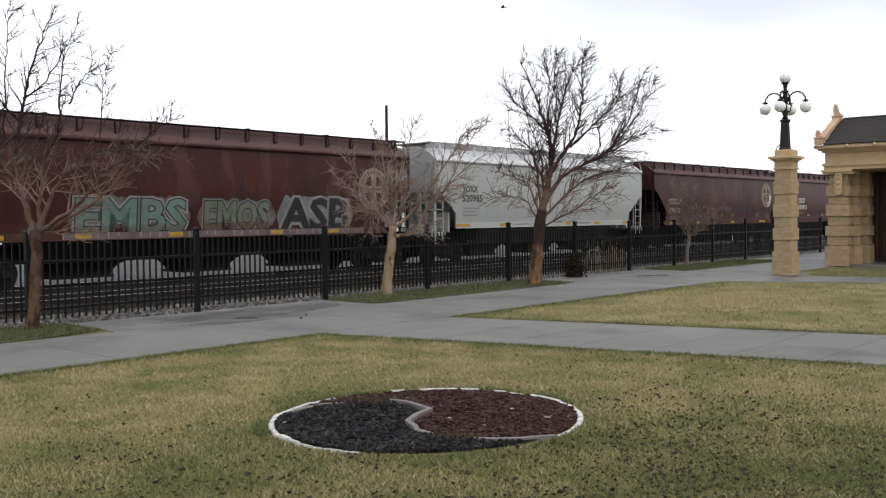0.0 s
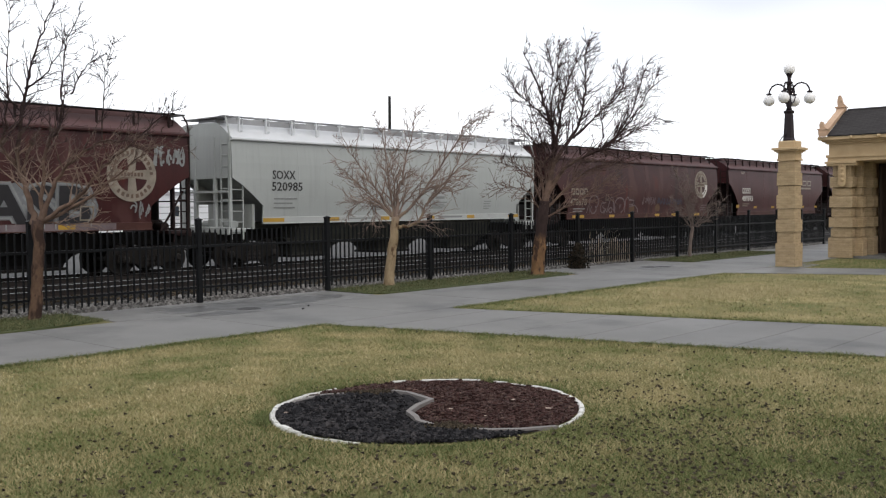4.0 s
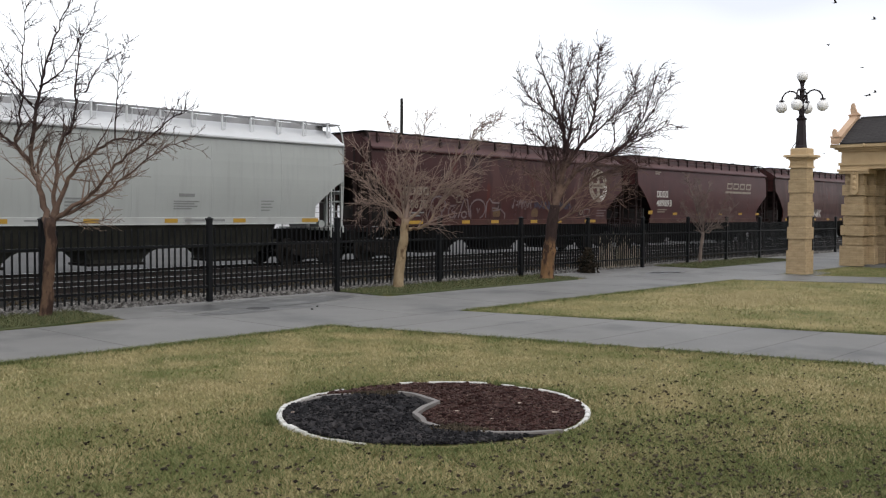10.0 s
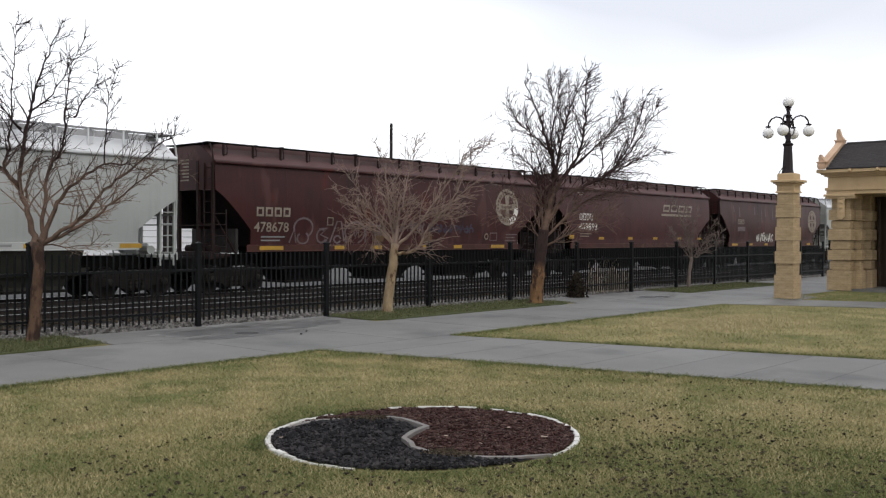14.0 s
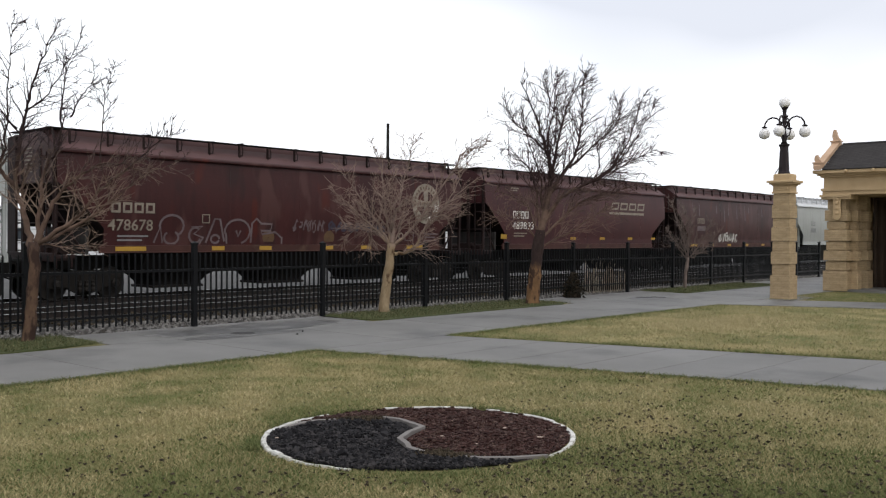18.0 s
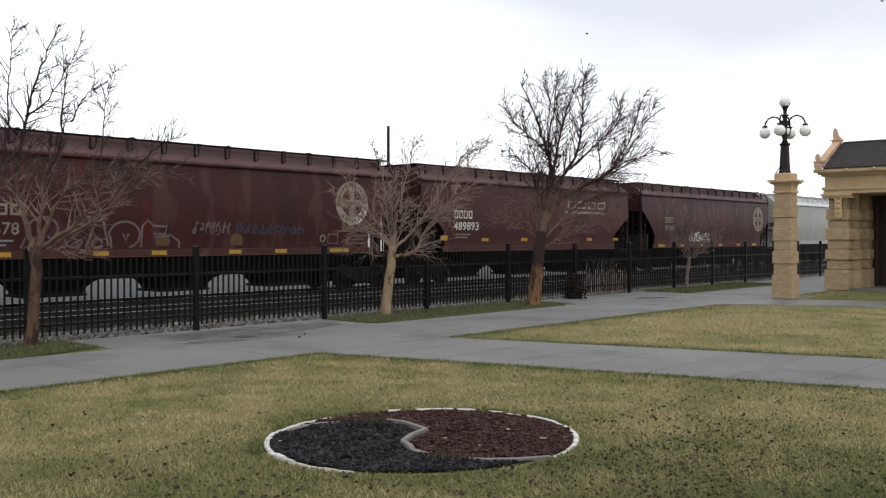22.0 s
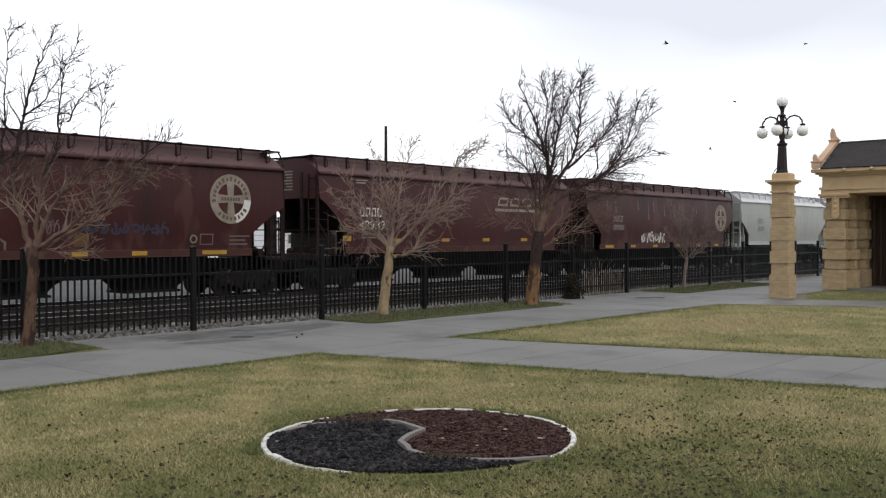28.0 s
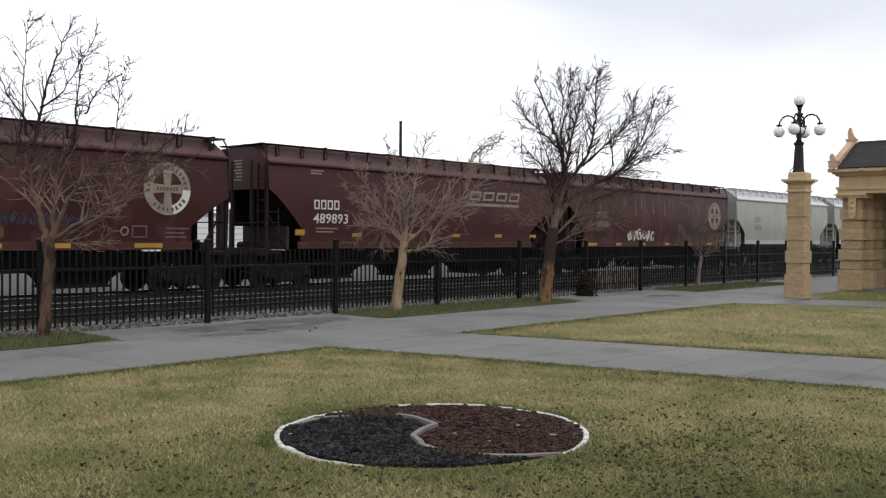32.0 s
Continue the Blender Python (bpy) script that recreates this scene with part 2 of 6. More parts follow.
M = {}
M["lawn"] = material("lawn_turf", (0.19, 0.16, 0.07), 0.95, second=(0.105, 0.115, 0.04), fine=55, coarse=0.55, bump=0.6, stain=(0.3, 0.245, 0.125), stain_at=(0.5, 0.68), spec=0.15)
M["verge"] = material("verge_turf", (0.06, 0.075, 0.032), 0.95, second=(0.085, 0.09, 0.042), fine=55, coarse=1.3, bump=0.6, spec=0.1)
M["concrete"] = material("concrete", (0.156, 0.152, 0.144), 0.6, second=(0.13, 0.127, 0.121), fine=90, coarse=0.45, amount=0.14, bump=0.08, stain=(0.085, 0.084, 0.082), stain_at=(0.51, 0.68), pieces=0.07, space="Object", spec=0.25)
M["damp"] = material("damp_concrete", (0.075, 0.074, 0.072), 0.4, second=(0.055, 0.054, 0.053), fine=60, coarse=2.2, amount=0.2, bump=0.05, stain=(0.13, 0.127, 0.121), stain_at=(0.5, 0.62), spec=0.3)
M["far_ground"] = material("gravel_yard", (0.078, 0.077, 0.076), 0.95, second=(0.05, 0.049, 0.048), fine=9, coarse=0.25, bump=0.4)
M["ballast_ground"] = material("ballast_dark", (0.022, 0.021, 0.02), 0.95, second=(0.014, 0.0135, 0.013), fine=18, coarse=0.6, bump=0.8, spec=0.05)
M["stone"] = islands("ballast_stone", [(0.04, 0.038, 0.036), (0.08, 0.075, 0.07), (0.13, 0.123, 0.116), (0.22, 0.21, 0.197), (0.07, 0.061, 0.054)])
M["ballast_pale"] = material("ballast_pale", (0.075, 0.071, 0.067), 0.95, second=(0.045, 0.043, 0.041), fine=22, coarse=0.9, bump=0.9, spec=0.1)
M["rail"] = material("rail_steel", (0.025, 0.021, 0.019), 0.6, 0.3, second=(0.04, 0.033, 0.03), fine=30, coarse=2, spec=0.12)
M["rail_head"] = material("worn_rail_head", (0.33, 0.33, 0.33), 0.3, 1.0, fine=60, coarse=3, amount=0.15, bump=0.03)
M["tie"] = material("creosoted_tie", (0.02, 0.017, 0.015), 0.9, second=(0.034, 0.03, 0.027), fine=30, coarse=2, stretch=(6, 1, 6), pieces=0.25, spec=0.1)
M["fence"] = material("black_powder_coat", (0.006, 0.0065, 0.0075), 0.5, 0.0, fine=60, coarse=3, amount=0.2, bump=0.03, spec=0.12)
M["brown"] = material("oxide_red_paint", (0.052, 0.0156, 0.0147), 0.44, second=(0.035, 0.0135, 0.0132), fine=12, coarse=0.5, amount=0.32, bump=0.04, streaks=True, stain=(0.022, 0.0098, 0.0096), spec=0.15, blotch=(((0.062, 0.026, 0.0235), 0.56, 0.62), ((0.064, 0.0145, 0.0105), 0.6, 0.66), ((0.028, 0.0125, 0.012), 0.6, 0.68)))
M["brown_roof"] = material("dusty_oxide_roof", (0.108, 0.061, 0.061), 0.6, second=(0.085, 0.046, 0.045), fine=14, coarse=0.7, bump=0.04, amount=0.25, spec=0.2)
M["plum"] = material("plum_brown_paint", (0.062, 0.0185, 0.0192), 0.44, second=(0.043, 0.0158, 0.017), fine=12, coarse=0.5, amount=0.3, bump=0.04, streaks=True, stain=(0.024, 0.0115, 0.0118), spec=0.16)
M["white"] = material("pale_grey_car_paint", (0.335, 0.35, 0.335), 0.42, second=(0.3, 0.315, 0.3), fine=14, coarse=0.5, amount=0.08, bump=0.02, streaks=True, stain=(0.25, 0.262, 0.25))
M["stone_grey"] = material("weathered_grey_car_paint", (0.3, 0.31, 0.285), 0.45, second=(0.26, 0.27, 0.25), fine=14, coarse=0.5, amount=0.1, bump=0.02, streaks=True, stain=(0.17, 0.175, 0.155))
M["white_roof"] = material("galvanised_car_roof", (0.6, 0.61, 0.62), 0.35, 0.0, fine=20, coarse=1, amount=0.1, bump=0.02)
# Paler than the sides: light caught by the sill is in this colour
M["sill_brown"] = material("lit_brown_sill", (0.066, 0.028, 0.022), 0.6, second=(0.044, 0.02, 0.017), fine=14, coarse=1.1, bump=0.03, spec=0.15, stain=(0.09, 0.055, 0.036), stain_at=(0.58, 0.72))
M["pale_sill"] = material("pale_side_sill", (0.37, 0.38, 0.365), 0.5, second=(0.31, 0.32, 0.305), fine=14, coarse=0.9, amount=0.12, bump=0.02, stain=(0.2, 0.195, 0.18), stain_at=(0.6, 0.75))
M["end_grey"] = material("dull_grey_end_plate", (0.05, 0.046, 0.044), 0.75, second=(0.024, 0.022, 0.021), fine=18, coarse=1.6, bump=0.05, spec=0.1)
M["under"] = material("underframe_black", (0.008, 0.0075, 0.007), 0.8, second=(0.013, 0.012, 0.011), fine=20, coarse=1.5, spec=0.08)
M["under_olive"] = material("hopper_underside_grime", (0.055, 0.054, 0.044), 0.8, second=(0.03, 0.03, 0.025), fine=20, coarse=1.2, spec=0.1)
M["truck"] = material("cast_steel_truck", (0.011, 0.01, 0.009), 0.85, second=(0.018, 0.015, 0.013), fine=25, coarse=2, spec=0.1)
M["wheel"] = material("wheel_steel", (0.02, 0.017, 0.015), 0.6, 0.4, second=(0.02, 0.018, 0.016), fine=25, coarse=3, spec=0.15)
M["yellow"] = material("reflective_yellow_tape", (0.4, 0.235, 0.022), 0.55, second=(0.3, 0.175, 0.02), fine=30, coarse=3, amount=0.2, bump=0.0)
M["stencil_white"] = material("white_stencil_paint", (0.62, 0.6, 0.55), 0.6, fine=30, coarse=4, amount=0.25, bump=0)
M["stencil_cream"] = material("faded_cream_stencil", (0.27, 0.23, 0.18), 0.65, fine=30, coarse=3, amount=0.4, bump=0)
M["stencil_black"] = material("black_stencil_paint", (0.02, 0.02, 0.02), 0.6, fine=30, coarse=4, amount=0.2, bump=0)
M["stencil_grey"] = material("grey_stencil_paint", (0.21, 0.215, 0.21), 0.6, fine=30, coarse=4, amount=0.2, bump=0)
M["spray_teal"] = material("teal_spray_paint", (0.13, 0.12, 0.09), 0.6, second=(0.075, 0.09, 0.08), fine=9, coarse=1.3, bump=0, upper=((0.08, 0.118, 0.102), -0.22, 0.07))
M["spray_olive"] = material("pale_green_spray_paint", (0.11, 0.065, 0.045), 0.6, second=(0.085, 0.06, 0.045), fine=9, coarse=1.3, bump=0, upper=((0.088, 0.098, 0.075), -0.16, 0.06))
M["spray_pale"] = material("pale_spray_paint", (0.25, 0.26, 0.255), 0.6, second=(0.15, 0.155, 0.15), fine=20, coarse=2, bump=0)
M["spray_black"] = material("black_spray_paint", (0.018, 0.016, 0.018), 0.55, fine=20, coarse=2, bump=0)
M["spray_thin"] = material("thin_overspray", (0.14, 0.13, 0.11), 0.65, second=(0.08, 0.045, 0.035), fine=10, coarse=1.6, bump=0, stain=(0.062, 0.02, 0.016), stain_at=(0.5, 0.62))
M["spray_rust"] = material("brown_spray_paint", (0.12, 0.07, 0.045), 0.6, second=(0.07, 0.05, 0.04), fine=20, coarse=2, bump=0)
M["spray_grey"] = material("thin_grey_spray_paint", (0.15, 0.115, 0.118), 0.6, second=(0.075, 0.05, 0.052), fine=12, coarse=2, bump=0)
M["spray_blue"] = material("faded_blue_spray_paint", (0.038, 0.032, 0.056), 0.6, fine=20, coarse=2, bump=0)
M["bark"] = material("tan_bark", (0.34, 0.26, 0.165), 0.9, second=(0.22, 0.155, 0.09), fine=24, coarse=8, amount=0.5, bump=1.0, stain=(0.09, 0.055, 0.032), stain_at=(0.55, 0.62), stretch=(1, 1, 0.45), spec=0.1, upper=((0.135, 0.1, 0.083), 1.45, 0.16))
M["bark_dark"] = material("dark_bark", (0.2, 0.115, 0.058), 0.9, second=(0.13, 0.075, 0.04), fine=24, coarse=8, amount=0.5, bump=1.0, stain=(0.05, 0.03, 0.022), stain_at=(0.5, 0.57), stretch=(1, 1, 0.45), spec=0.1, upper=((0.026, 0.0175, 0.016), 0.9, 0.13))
# upper in these two paints the boughs' dark look against bright sky
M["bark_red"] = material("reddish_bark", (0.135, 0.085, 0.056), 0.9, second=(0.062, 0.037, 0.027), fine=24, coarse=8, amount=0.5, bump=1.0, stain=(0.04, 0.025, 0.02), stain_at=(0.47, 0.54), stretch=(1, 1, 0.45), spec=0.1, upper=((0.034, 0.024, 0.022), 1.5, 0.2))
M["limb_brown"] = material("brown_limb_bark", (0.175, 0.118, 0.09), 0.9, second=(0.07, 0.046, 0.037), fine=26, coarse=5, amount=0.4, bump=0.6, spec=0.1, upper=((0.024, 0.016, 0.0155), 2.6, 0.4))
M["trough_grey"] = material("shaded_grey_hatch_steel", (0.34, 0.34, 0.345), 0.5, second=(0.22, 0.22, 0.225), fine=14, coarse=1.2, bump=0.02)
# Oxide brown darkened by grime and the end recesses' shade; roof brackets share it
M["grimy_shaded_brown"] = material("grimy_shaded_brown_end_frame", (0.024, 0.0125, 0.0115), 0.65, second=(0.014, 0.009, 0.0085), fine=14, coarse=1.5, bump=0.02, spec=0.15)
M["primer"] = material("olive_primer_spot", (0.11, 0.06, 0.02), 0.6, second=(0.07, 0.035, 0.016), fine=14, coarse=3, bump=0)
# upper: high twigs darkened in colour as silhouettes on the sky
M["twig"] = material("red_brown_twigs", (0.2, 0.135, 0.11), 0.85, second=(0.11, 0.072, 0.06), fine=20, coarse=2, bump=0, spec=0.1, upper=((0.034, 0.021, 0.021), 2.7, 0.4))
M["twig_pale"] = material("grey_brown_twigs", (0.27, 0.2, 0.165), 0.85, second=(0.15, 0.108, 0.09), fine=20, coarse=2, bump=0, spec=0.1)
# upper: backlit dark of the topmost twigs, put into their colour
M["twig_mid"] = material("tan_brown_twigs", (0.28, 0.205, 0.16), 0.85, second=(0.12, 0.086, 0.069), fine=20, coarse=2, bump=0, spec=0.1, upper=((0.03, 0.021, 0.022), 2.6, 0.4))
M["spray_field"] = material("grey_white_spray_field", (0.18, 0.187, 0.192), 0.6, second=(0.1, 0.095, 0.097), fine=10, coarse=1.6, bump=0)
M["verge_blade"] = islands("verge_blades", [(0.05, 0.064, 0.028), (0.075, 0.09, 0.04), (0.11, 0.115, 0.055), (0.17, 0.15, 0.085)])
M["twig_grey"] = material("tan_grey_twigs", (0.19, 0.15, 0.13), 0.85, second=(0.12, 0.092, 0.08), fine=20, coarse=2, bump=0, spec=0.1)
M["brick"] = material("buff_brick", (0.47, 0.355, 0.215), 0.9, second=(0.34, 0.252, 0.15), fine=34, coarse=4, amount=0.4, bump=0.9, stretch=(1, 1, 2.2), pieces=0.05, spec=0.15, courses=(0.21, 0.068))
M["door_wood"] = material("dark_door_wood", (0.06, 0.038, 0.024), 0.6, second=(0.035, 0.023, 0.015), fine=30, coarse=3, stretch=(6, 6, 0.6), bump=0.2, spec=0.2)
M["terracotta"] = material("buff_terracotta", (0.5, 0.365, 0.21), 0.75, second=(0.42, 0.3, 0.165), fine=30, coarse=2, amount=0.15, bump=0.15)
M["pink_cap"] = material("weathered_terracotta_coping", (0.54, 0.37, 0.25), 0.75, second=(0.4, 0.26, 0.165), fine=30, coarse=2, amount=0.18, bump=0.15)
M["shingle"] = material("dark_asphalt_shingle", (0.05, 0.046, 0.045), 0.9, second=(0.035, 0.033, 0.034), fine=25, coarse=4, bump=0.5, pieces=0.1, spec=0.1)
M["iron"] = material("dark_bronze_iron", (0.02, 0.0115, 0.014), 0.5, 0.0, second=(0.012, 0.0085, 0.01), fine=30, coarse=4, bump=0.1, spec=0.25)
M["globe"] = material("opal_glass", (0.8, 0.79, 0.78), 0.25, fine=10, coarse=2, amount=0.04, bump=0, spec=0.5)
M["edge_white"] = material("white_plastic_edging", (0.66, 0.65, 0.62), 0.6, second=(0.45, 0.44, 0.4), fine=25, coarse=4, amount=0.3, bump=0.05, stain=(0.2, 0.18, 0.13), stain_at=(0.6, 0.7))
M["edge_grey"] = material("weathered_grey_edging", (0.2, 0.185, 0.175), 0.8, second=(0.14, 0.128, 0.12), fine=25, coarse=3, amount=0.2, bump=0.05, spec=0.15)
M["soil"] = material("dark_soil", (0.016, 0.0145, 0.014), 0.95, fine=40, coarse=5, bump=0.8, spec=0.05)
M["soil_red"] = material("red_mulch_bed", (0.032, 0.015, 0.0125), 0.95, fine=40, coarse=5, bump=0.8, spec=0.05)
M["mulch_black"] = islands("black_mulch_chips", [(0.007, 0.0068, 0.0075), (0.016, 0.0155, 0.017), (0.03, 0.029, 0.031), (0.055, 0.05, 0.05)])
M["mulch_red"] = islands("red_mulch_chips", [(0.02, 0.0105, 0.01), (0.038, 0.02, 0.0175), (0.072, 0.038, 0.033), (0.048, 0.031, 0.028), (0.12, 0.08, 0.066)])
M["chip"] = material("bleached_wood_chip", (0.36, 0.28, 0.23), 0.9, fine=60, coarse=9)
M["clod"] = islands("dark_soil_clods", [(0.016, 0.013, 0.01), (0.034, 0.027, 0.019), (0.07, 0.055, 0.037), (0.045, 0.036, 0.025)])
M["grass"] = islands("grass_blades", [(0.108, 0.138, 0.05), (0.155, 0.176, 0.07), (0.24, 0.228, 0.105), (0.155, 0.162, 0.066)], other=[(0.25, 0.217, 0.106), (0.36, 0.302, 0.163), (0.465, 0.39, 0.222), (0.232, 0.207, 0.095)], patch=1.3)
M["grass_green"] = islands("green_grass_blades", [(0.07, 0.095, 0.034), (0.1, 0.128, 0.047), (0.14, 0.153, 0.064), (0.19, 0.178, 0.085)])
M["straw"] = islands("straw_blades", [(0.3, 0.255, 0.14), (0.42, 0.355, 0.2), (0.52, 0.44, 0.27), (0.24, 0.215, 0.1)])
M["dry_grass"] = islands("dry_stalks", [(0.2, 0.17, 0.13), (0.36, 0.32, 0.26), (0.14, 0.115, 0.085), (0.3, 0.26, 0.2)])
M["shrub"] = islands("dark_shrub", [(0.012, 0.011, 0.009), (0.024, 0.02, 0.015), (0.04, 0.03, 0.02)])
M["siding"] = material("white_metal_siding", (0.72, 0.73, 0.74), 0.6, fine=20, coarse=0.6, amount=0.08, bump=0.02)
M["dark_glass"] = material("dark_window_glass", (0.05, 0.06, 0.07), 0.15, fine=10, coarse=2, bump=0)
M["pole"] = material("tarred_pole", (0.02, 0.018, 0.016), 0.9, fine=20, coarse=2)
M["bird"] = material("grey_gull_feathers", (0.05, 0.045, 0.045), 0.8, fine=20, coarse=6, bump=0)
M["iron_cover"] = material("cast_iron_cover", (0.03, 0.028, 0.027), 0.6, 0.4, fine=50, coarse=6)

# ---- ground: one sheet in strips that butt end to end ----
RAIL = -0.28            # top of the rails
TRACK_Y, SIDING_Y = 26.7, 22.9
FENCE_Y = 14.25


def strip(name, stations, material_, label, category, x0=-400, x1=700):
    g = Geo()
    n = len(stations)
    g.add([(x, y, z) for y, z in stations for x in (x0, x1)], [(2 * i, 2 * i + 1, 2 * i + 3, 2 * i + 2) for i in range(n - 1)])
    return structure(name, g, material_, label, category)


strip("ground", [(-500, -0.015), (FENCE_Y + 0.05, -0.015)], M["lawn"], "half-dormant lawn with straw and green patches", "lawn")
strip("ballast_shoulder", [(FENCE_Y + 0.05, -0.02), (16.4, -0.10), (18.0, -0.30)], M["ballast_pale"], "pale crushed-stone shoulder behind the fence", "ballast")
strip("trackbed", [(18.0, -0.30), (19.8, -0.46), (29.3, -0.46)], M["ballast_ground"], "dark oily ballast between the tracks", "trackbed")
strip("yard", [(29.3, -0.46), (34, -0.42), (60, -0.3), (1500, -0.3)], M["far_ground"], "pale gravel yard beyond the railway", "gravel")

# ---- pavement in slabs ----
pavement = thing("pavement", pose(0, 0, 0), "grey concrete walkway in damp patchy slabs", "walkway", kind="structure")


def slab(poly, top=0.0):
    """One slab with its edge pulled in by the joint."""
    c = [sum(p[i] for p in poly) / len(poly) for i in (0, 1)]
    def pull(d):
        return [(p[0] - d * (1 if p[0] > c[0] else -1), p[1] - d * (1 if p[1] > c[1] else -1)) for p in poly]
    a, b = pull(0.004), pull(0.012)
    n = len(poly)
    g = Geo()
    g.add([(*p, top - 0.08) for p in a] + [(*p, top - 0.007) for p in a] + [(*p, top) for p in b],
          [tuple(range(2 * n, 3 * n))] + [(k + i, k + (i + 1) % n, k + n + (i + 1) % n, k + n + i) for k in (0, n) for i in range(n)])
    return part("slab", g, M["concrete"], pavement)


def near_edge(y):       # side of the cross path towards the camera
    return 8.87 + (10.05 - y) * 0.272


def far_edge(y):
    return 11.62 + (10.05 - y) * 0.285


x = -9.0
while x < 46:
    nx = x + 2.46
    slab([(x, 10.15), (nx, 10.15), (nx, 12.75), (x, 12.75)])
    x = nx
VERGES = [(-9.0, 7.15), (12.55, 19.5), (25.4, 33.0)]
for a, b in ((7.15, 9.85), (9.85, 12.55), (19.5, 21.45), (21.45, 23.4), (23.4, 25.4), (33.0, 36.0), (36.0, 39.0), (39.0, 42.0), (42.0, 46.0)):
    slab([(a, 12.75), (b, 12.75), (b, FENCE_Y + 0.05), (a, FENCE_Y + 0.05)])
y = 10.15
for nxt in (9.35, 8.43, 7.5, 6.57, 5.65, 4.72, 3.79, 2.86, 1.93, 1.0, 0.07, -0.86, -1.8, -2.7, -3.6):
    slab([(near_edge(nxt), nxt), (far_edge(nxt), nxt), (far_edge(y), y), (near_edge(y), y)])
    y = nxt
y = 10.15
for nxt in (8.9, 7.7, 6.5, 5.3, 4.1, 2.9, 1.7):
    slab([(21.95 + (10 - nxt) * 0.46, nxt), (24.4 + (10 - nxt) * 0.46, nxt), (24.4 + (10 - y) * 0.46, y), (21.95 + (10 - y) * 0.46, y)])
    y = nxt
slab([(24.45, 9.25), (26.4, 9.4), (26.9, 10.15), (24.45, 10.15)])

for vx0, vx1 in VERGES:
    g = Geo()
    n = 24
    pts = []
    for i in range(n + 1):
        px = vx0 + (vx1 - vx0) * i / n
        e = min(i, n - i) / n
        inset = 0.0 if e > 0.06 else (0.06 - e) * 6
        pts.append((px, 12.79 + 0.04 * noise.noise((px * 2.1, 3, 0)) + inset))
    g.add([(px, py, 0.012) for px, py in pts] + [(px, FENCE_Y + 0.06, 0.012) for px, _ in pts] + [(px, py, -0.02) for px, py in pts],
          [(i, i + 1, n + 2 + i, n + 1 + i) for i in range(n)] + [(i, i + 1, 2 * n + 3 + i, 2 * n + 2 + i) for i in range(n)])
    structure("grass_verge", g, M["verge"], "narrow green grass verge along the fence", "verge")

# two iron covers and a damp drain on the walkway
for px, py, r in ((9.46, 12.67, 0.2), (22.75, 12.68, 0.24), (23.15, 12.45, 0.2)):
    g = Geo().lathe([(r, -0.03), (r, 0.004), (r * 0.96, 0.007), (r * 0.88, 0.004), (0.01, 0.005)], 20)
    ob = structure("drain_cover", g, M["iron_cover"], "round dark cast-iron cover set in the walkway", "drain cover", kind="")
    ob.matrix_basis = pose(px, py, 0)

for cx, cy, rx, ry, seed in ((9.35, 12.5, 1.15, 0.28, 3), (10.1, 13.35, 1.9, 0.6, 5), (22.9, 12.55, 1.0, 0.3, 7)):
    g, n = Geo(), 40
    ring = [1 + 0.3 * noise.noise((3 * math.cos(2 * math.pi * k / n), 3 * math.sin(2 * math.pi * k / n), seed)) for k in range(n)]
    g.add([(cx, cy, 0.003)] + [(cx + rx * q * math.cos(2 * math.pi * k / n), cy + ry * q * math.sin(2 * math.pi * k / n), 0.003) for k, q in enumerate(ring)],
          [(0, 1 + k, 1 + (k + 1) % n) for k in range(n)])
    part("damp_patch", g, M["damp"], pavement, "dark damp patch")

# ---- railway ----
def railway(name, cy, label):
    track = thing(name, pose(0, cy, RAIL), label, "railway track", kind="structure")
    prof = [(-0.07, -0.17), (0.07, -0.17), (0.07, -0.155), (0.012, -0.14), (0.012, -0.045), (0.036, -0.03), (0.036, -0.006), (-0.036, -0.006), (-0.036, -0.03), (-0.012, -0.045), (-0.012, -0.14), (-0.07, -0.155)]
    for s in (-0.7525, 0.7525):
        r = part("rail", Geo().prism([(s + a, b) for a, b in prof], -60, 260, "yz"), M["rail"], track)
        part("rail_head", Geo().prism([(s - 0.034, -0.006), (s + 0.034, -0.006), (s + 0.028, 0.0), (s - 0.028, 0.0)], -60, 260, "yz"), M["rail_head"], r, "shiny worn rail head")
    tie = Geo().box(-0.11, 0.11, -1.3, 1.3, -0.3, -0.165, 0.01).mesh("tie", M["tie"])
    for i in range(110):
        part("tie", tie, M["tie"], track, at=pose(2 + i * 0.53 + random.uniform(-0.02, 0.02), random.uniform(-0.04, 0.04), 0, 0, 0, random.uniform(-0.6, 0.6)))
    return track


railway("railway_main", TRACK_Y, "railway track with worn steel rails on dark ties")
railway("railway_siding", SIDING_Y, "empty near track with rusty rails and shiny heads")


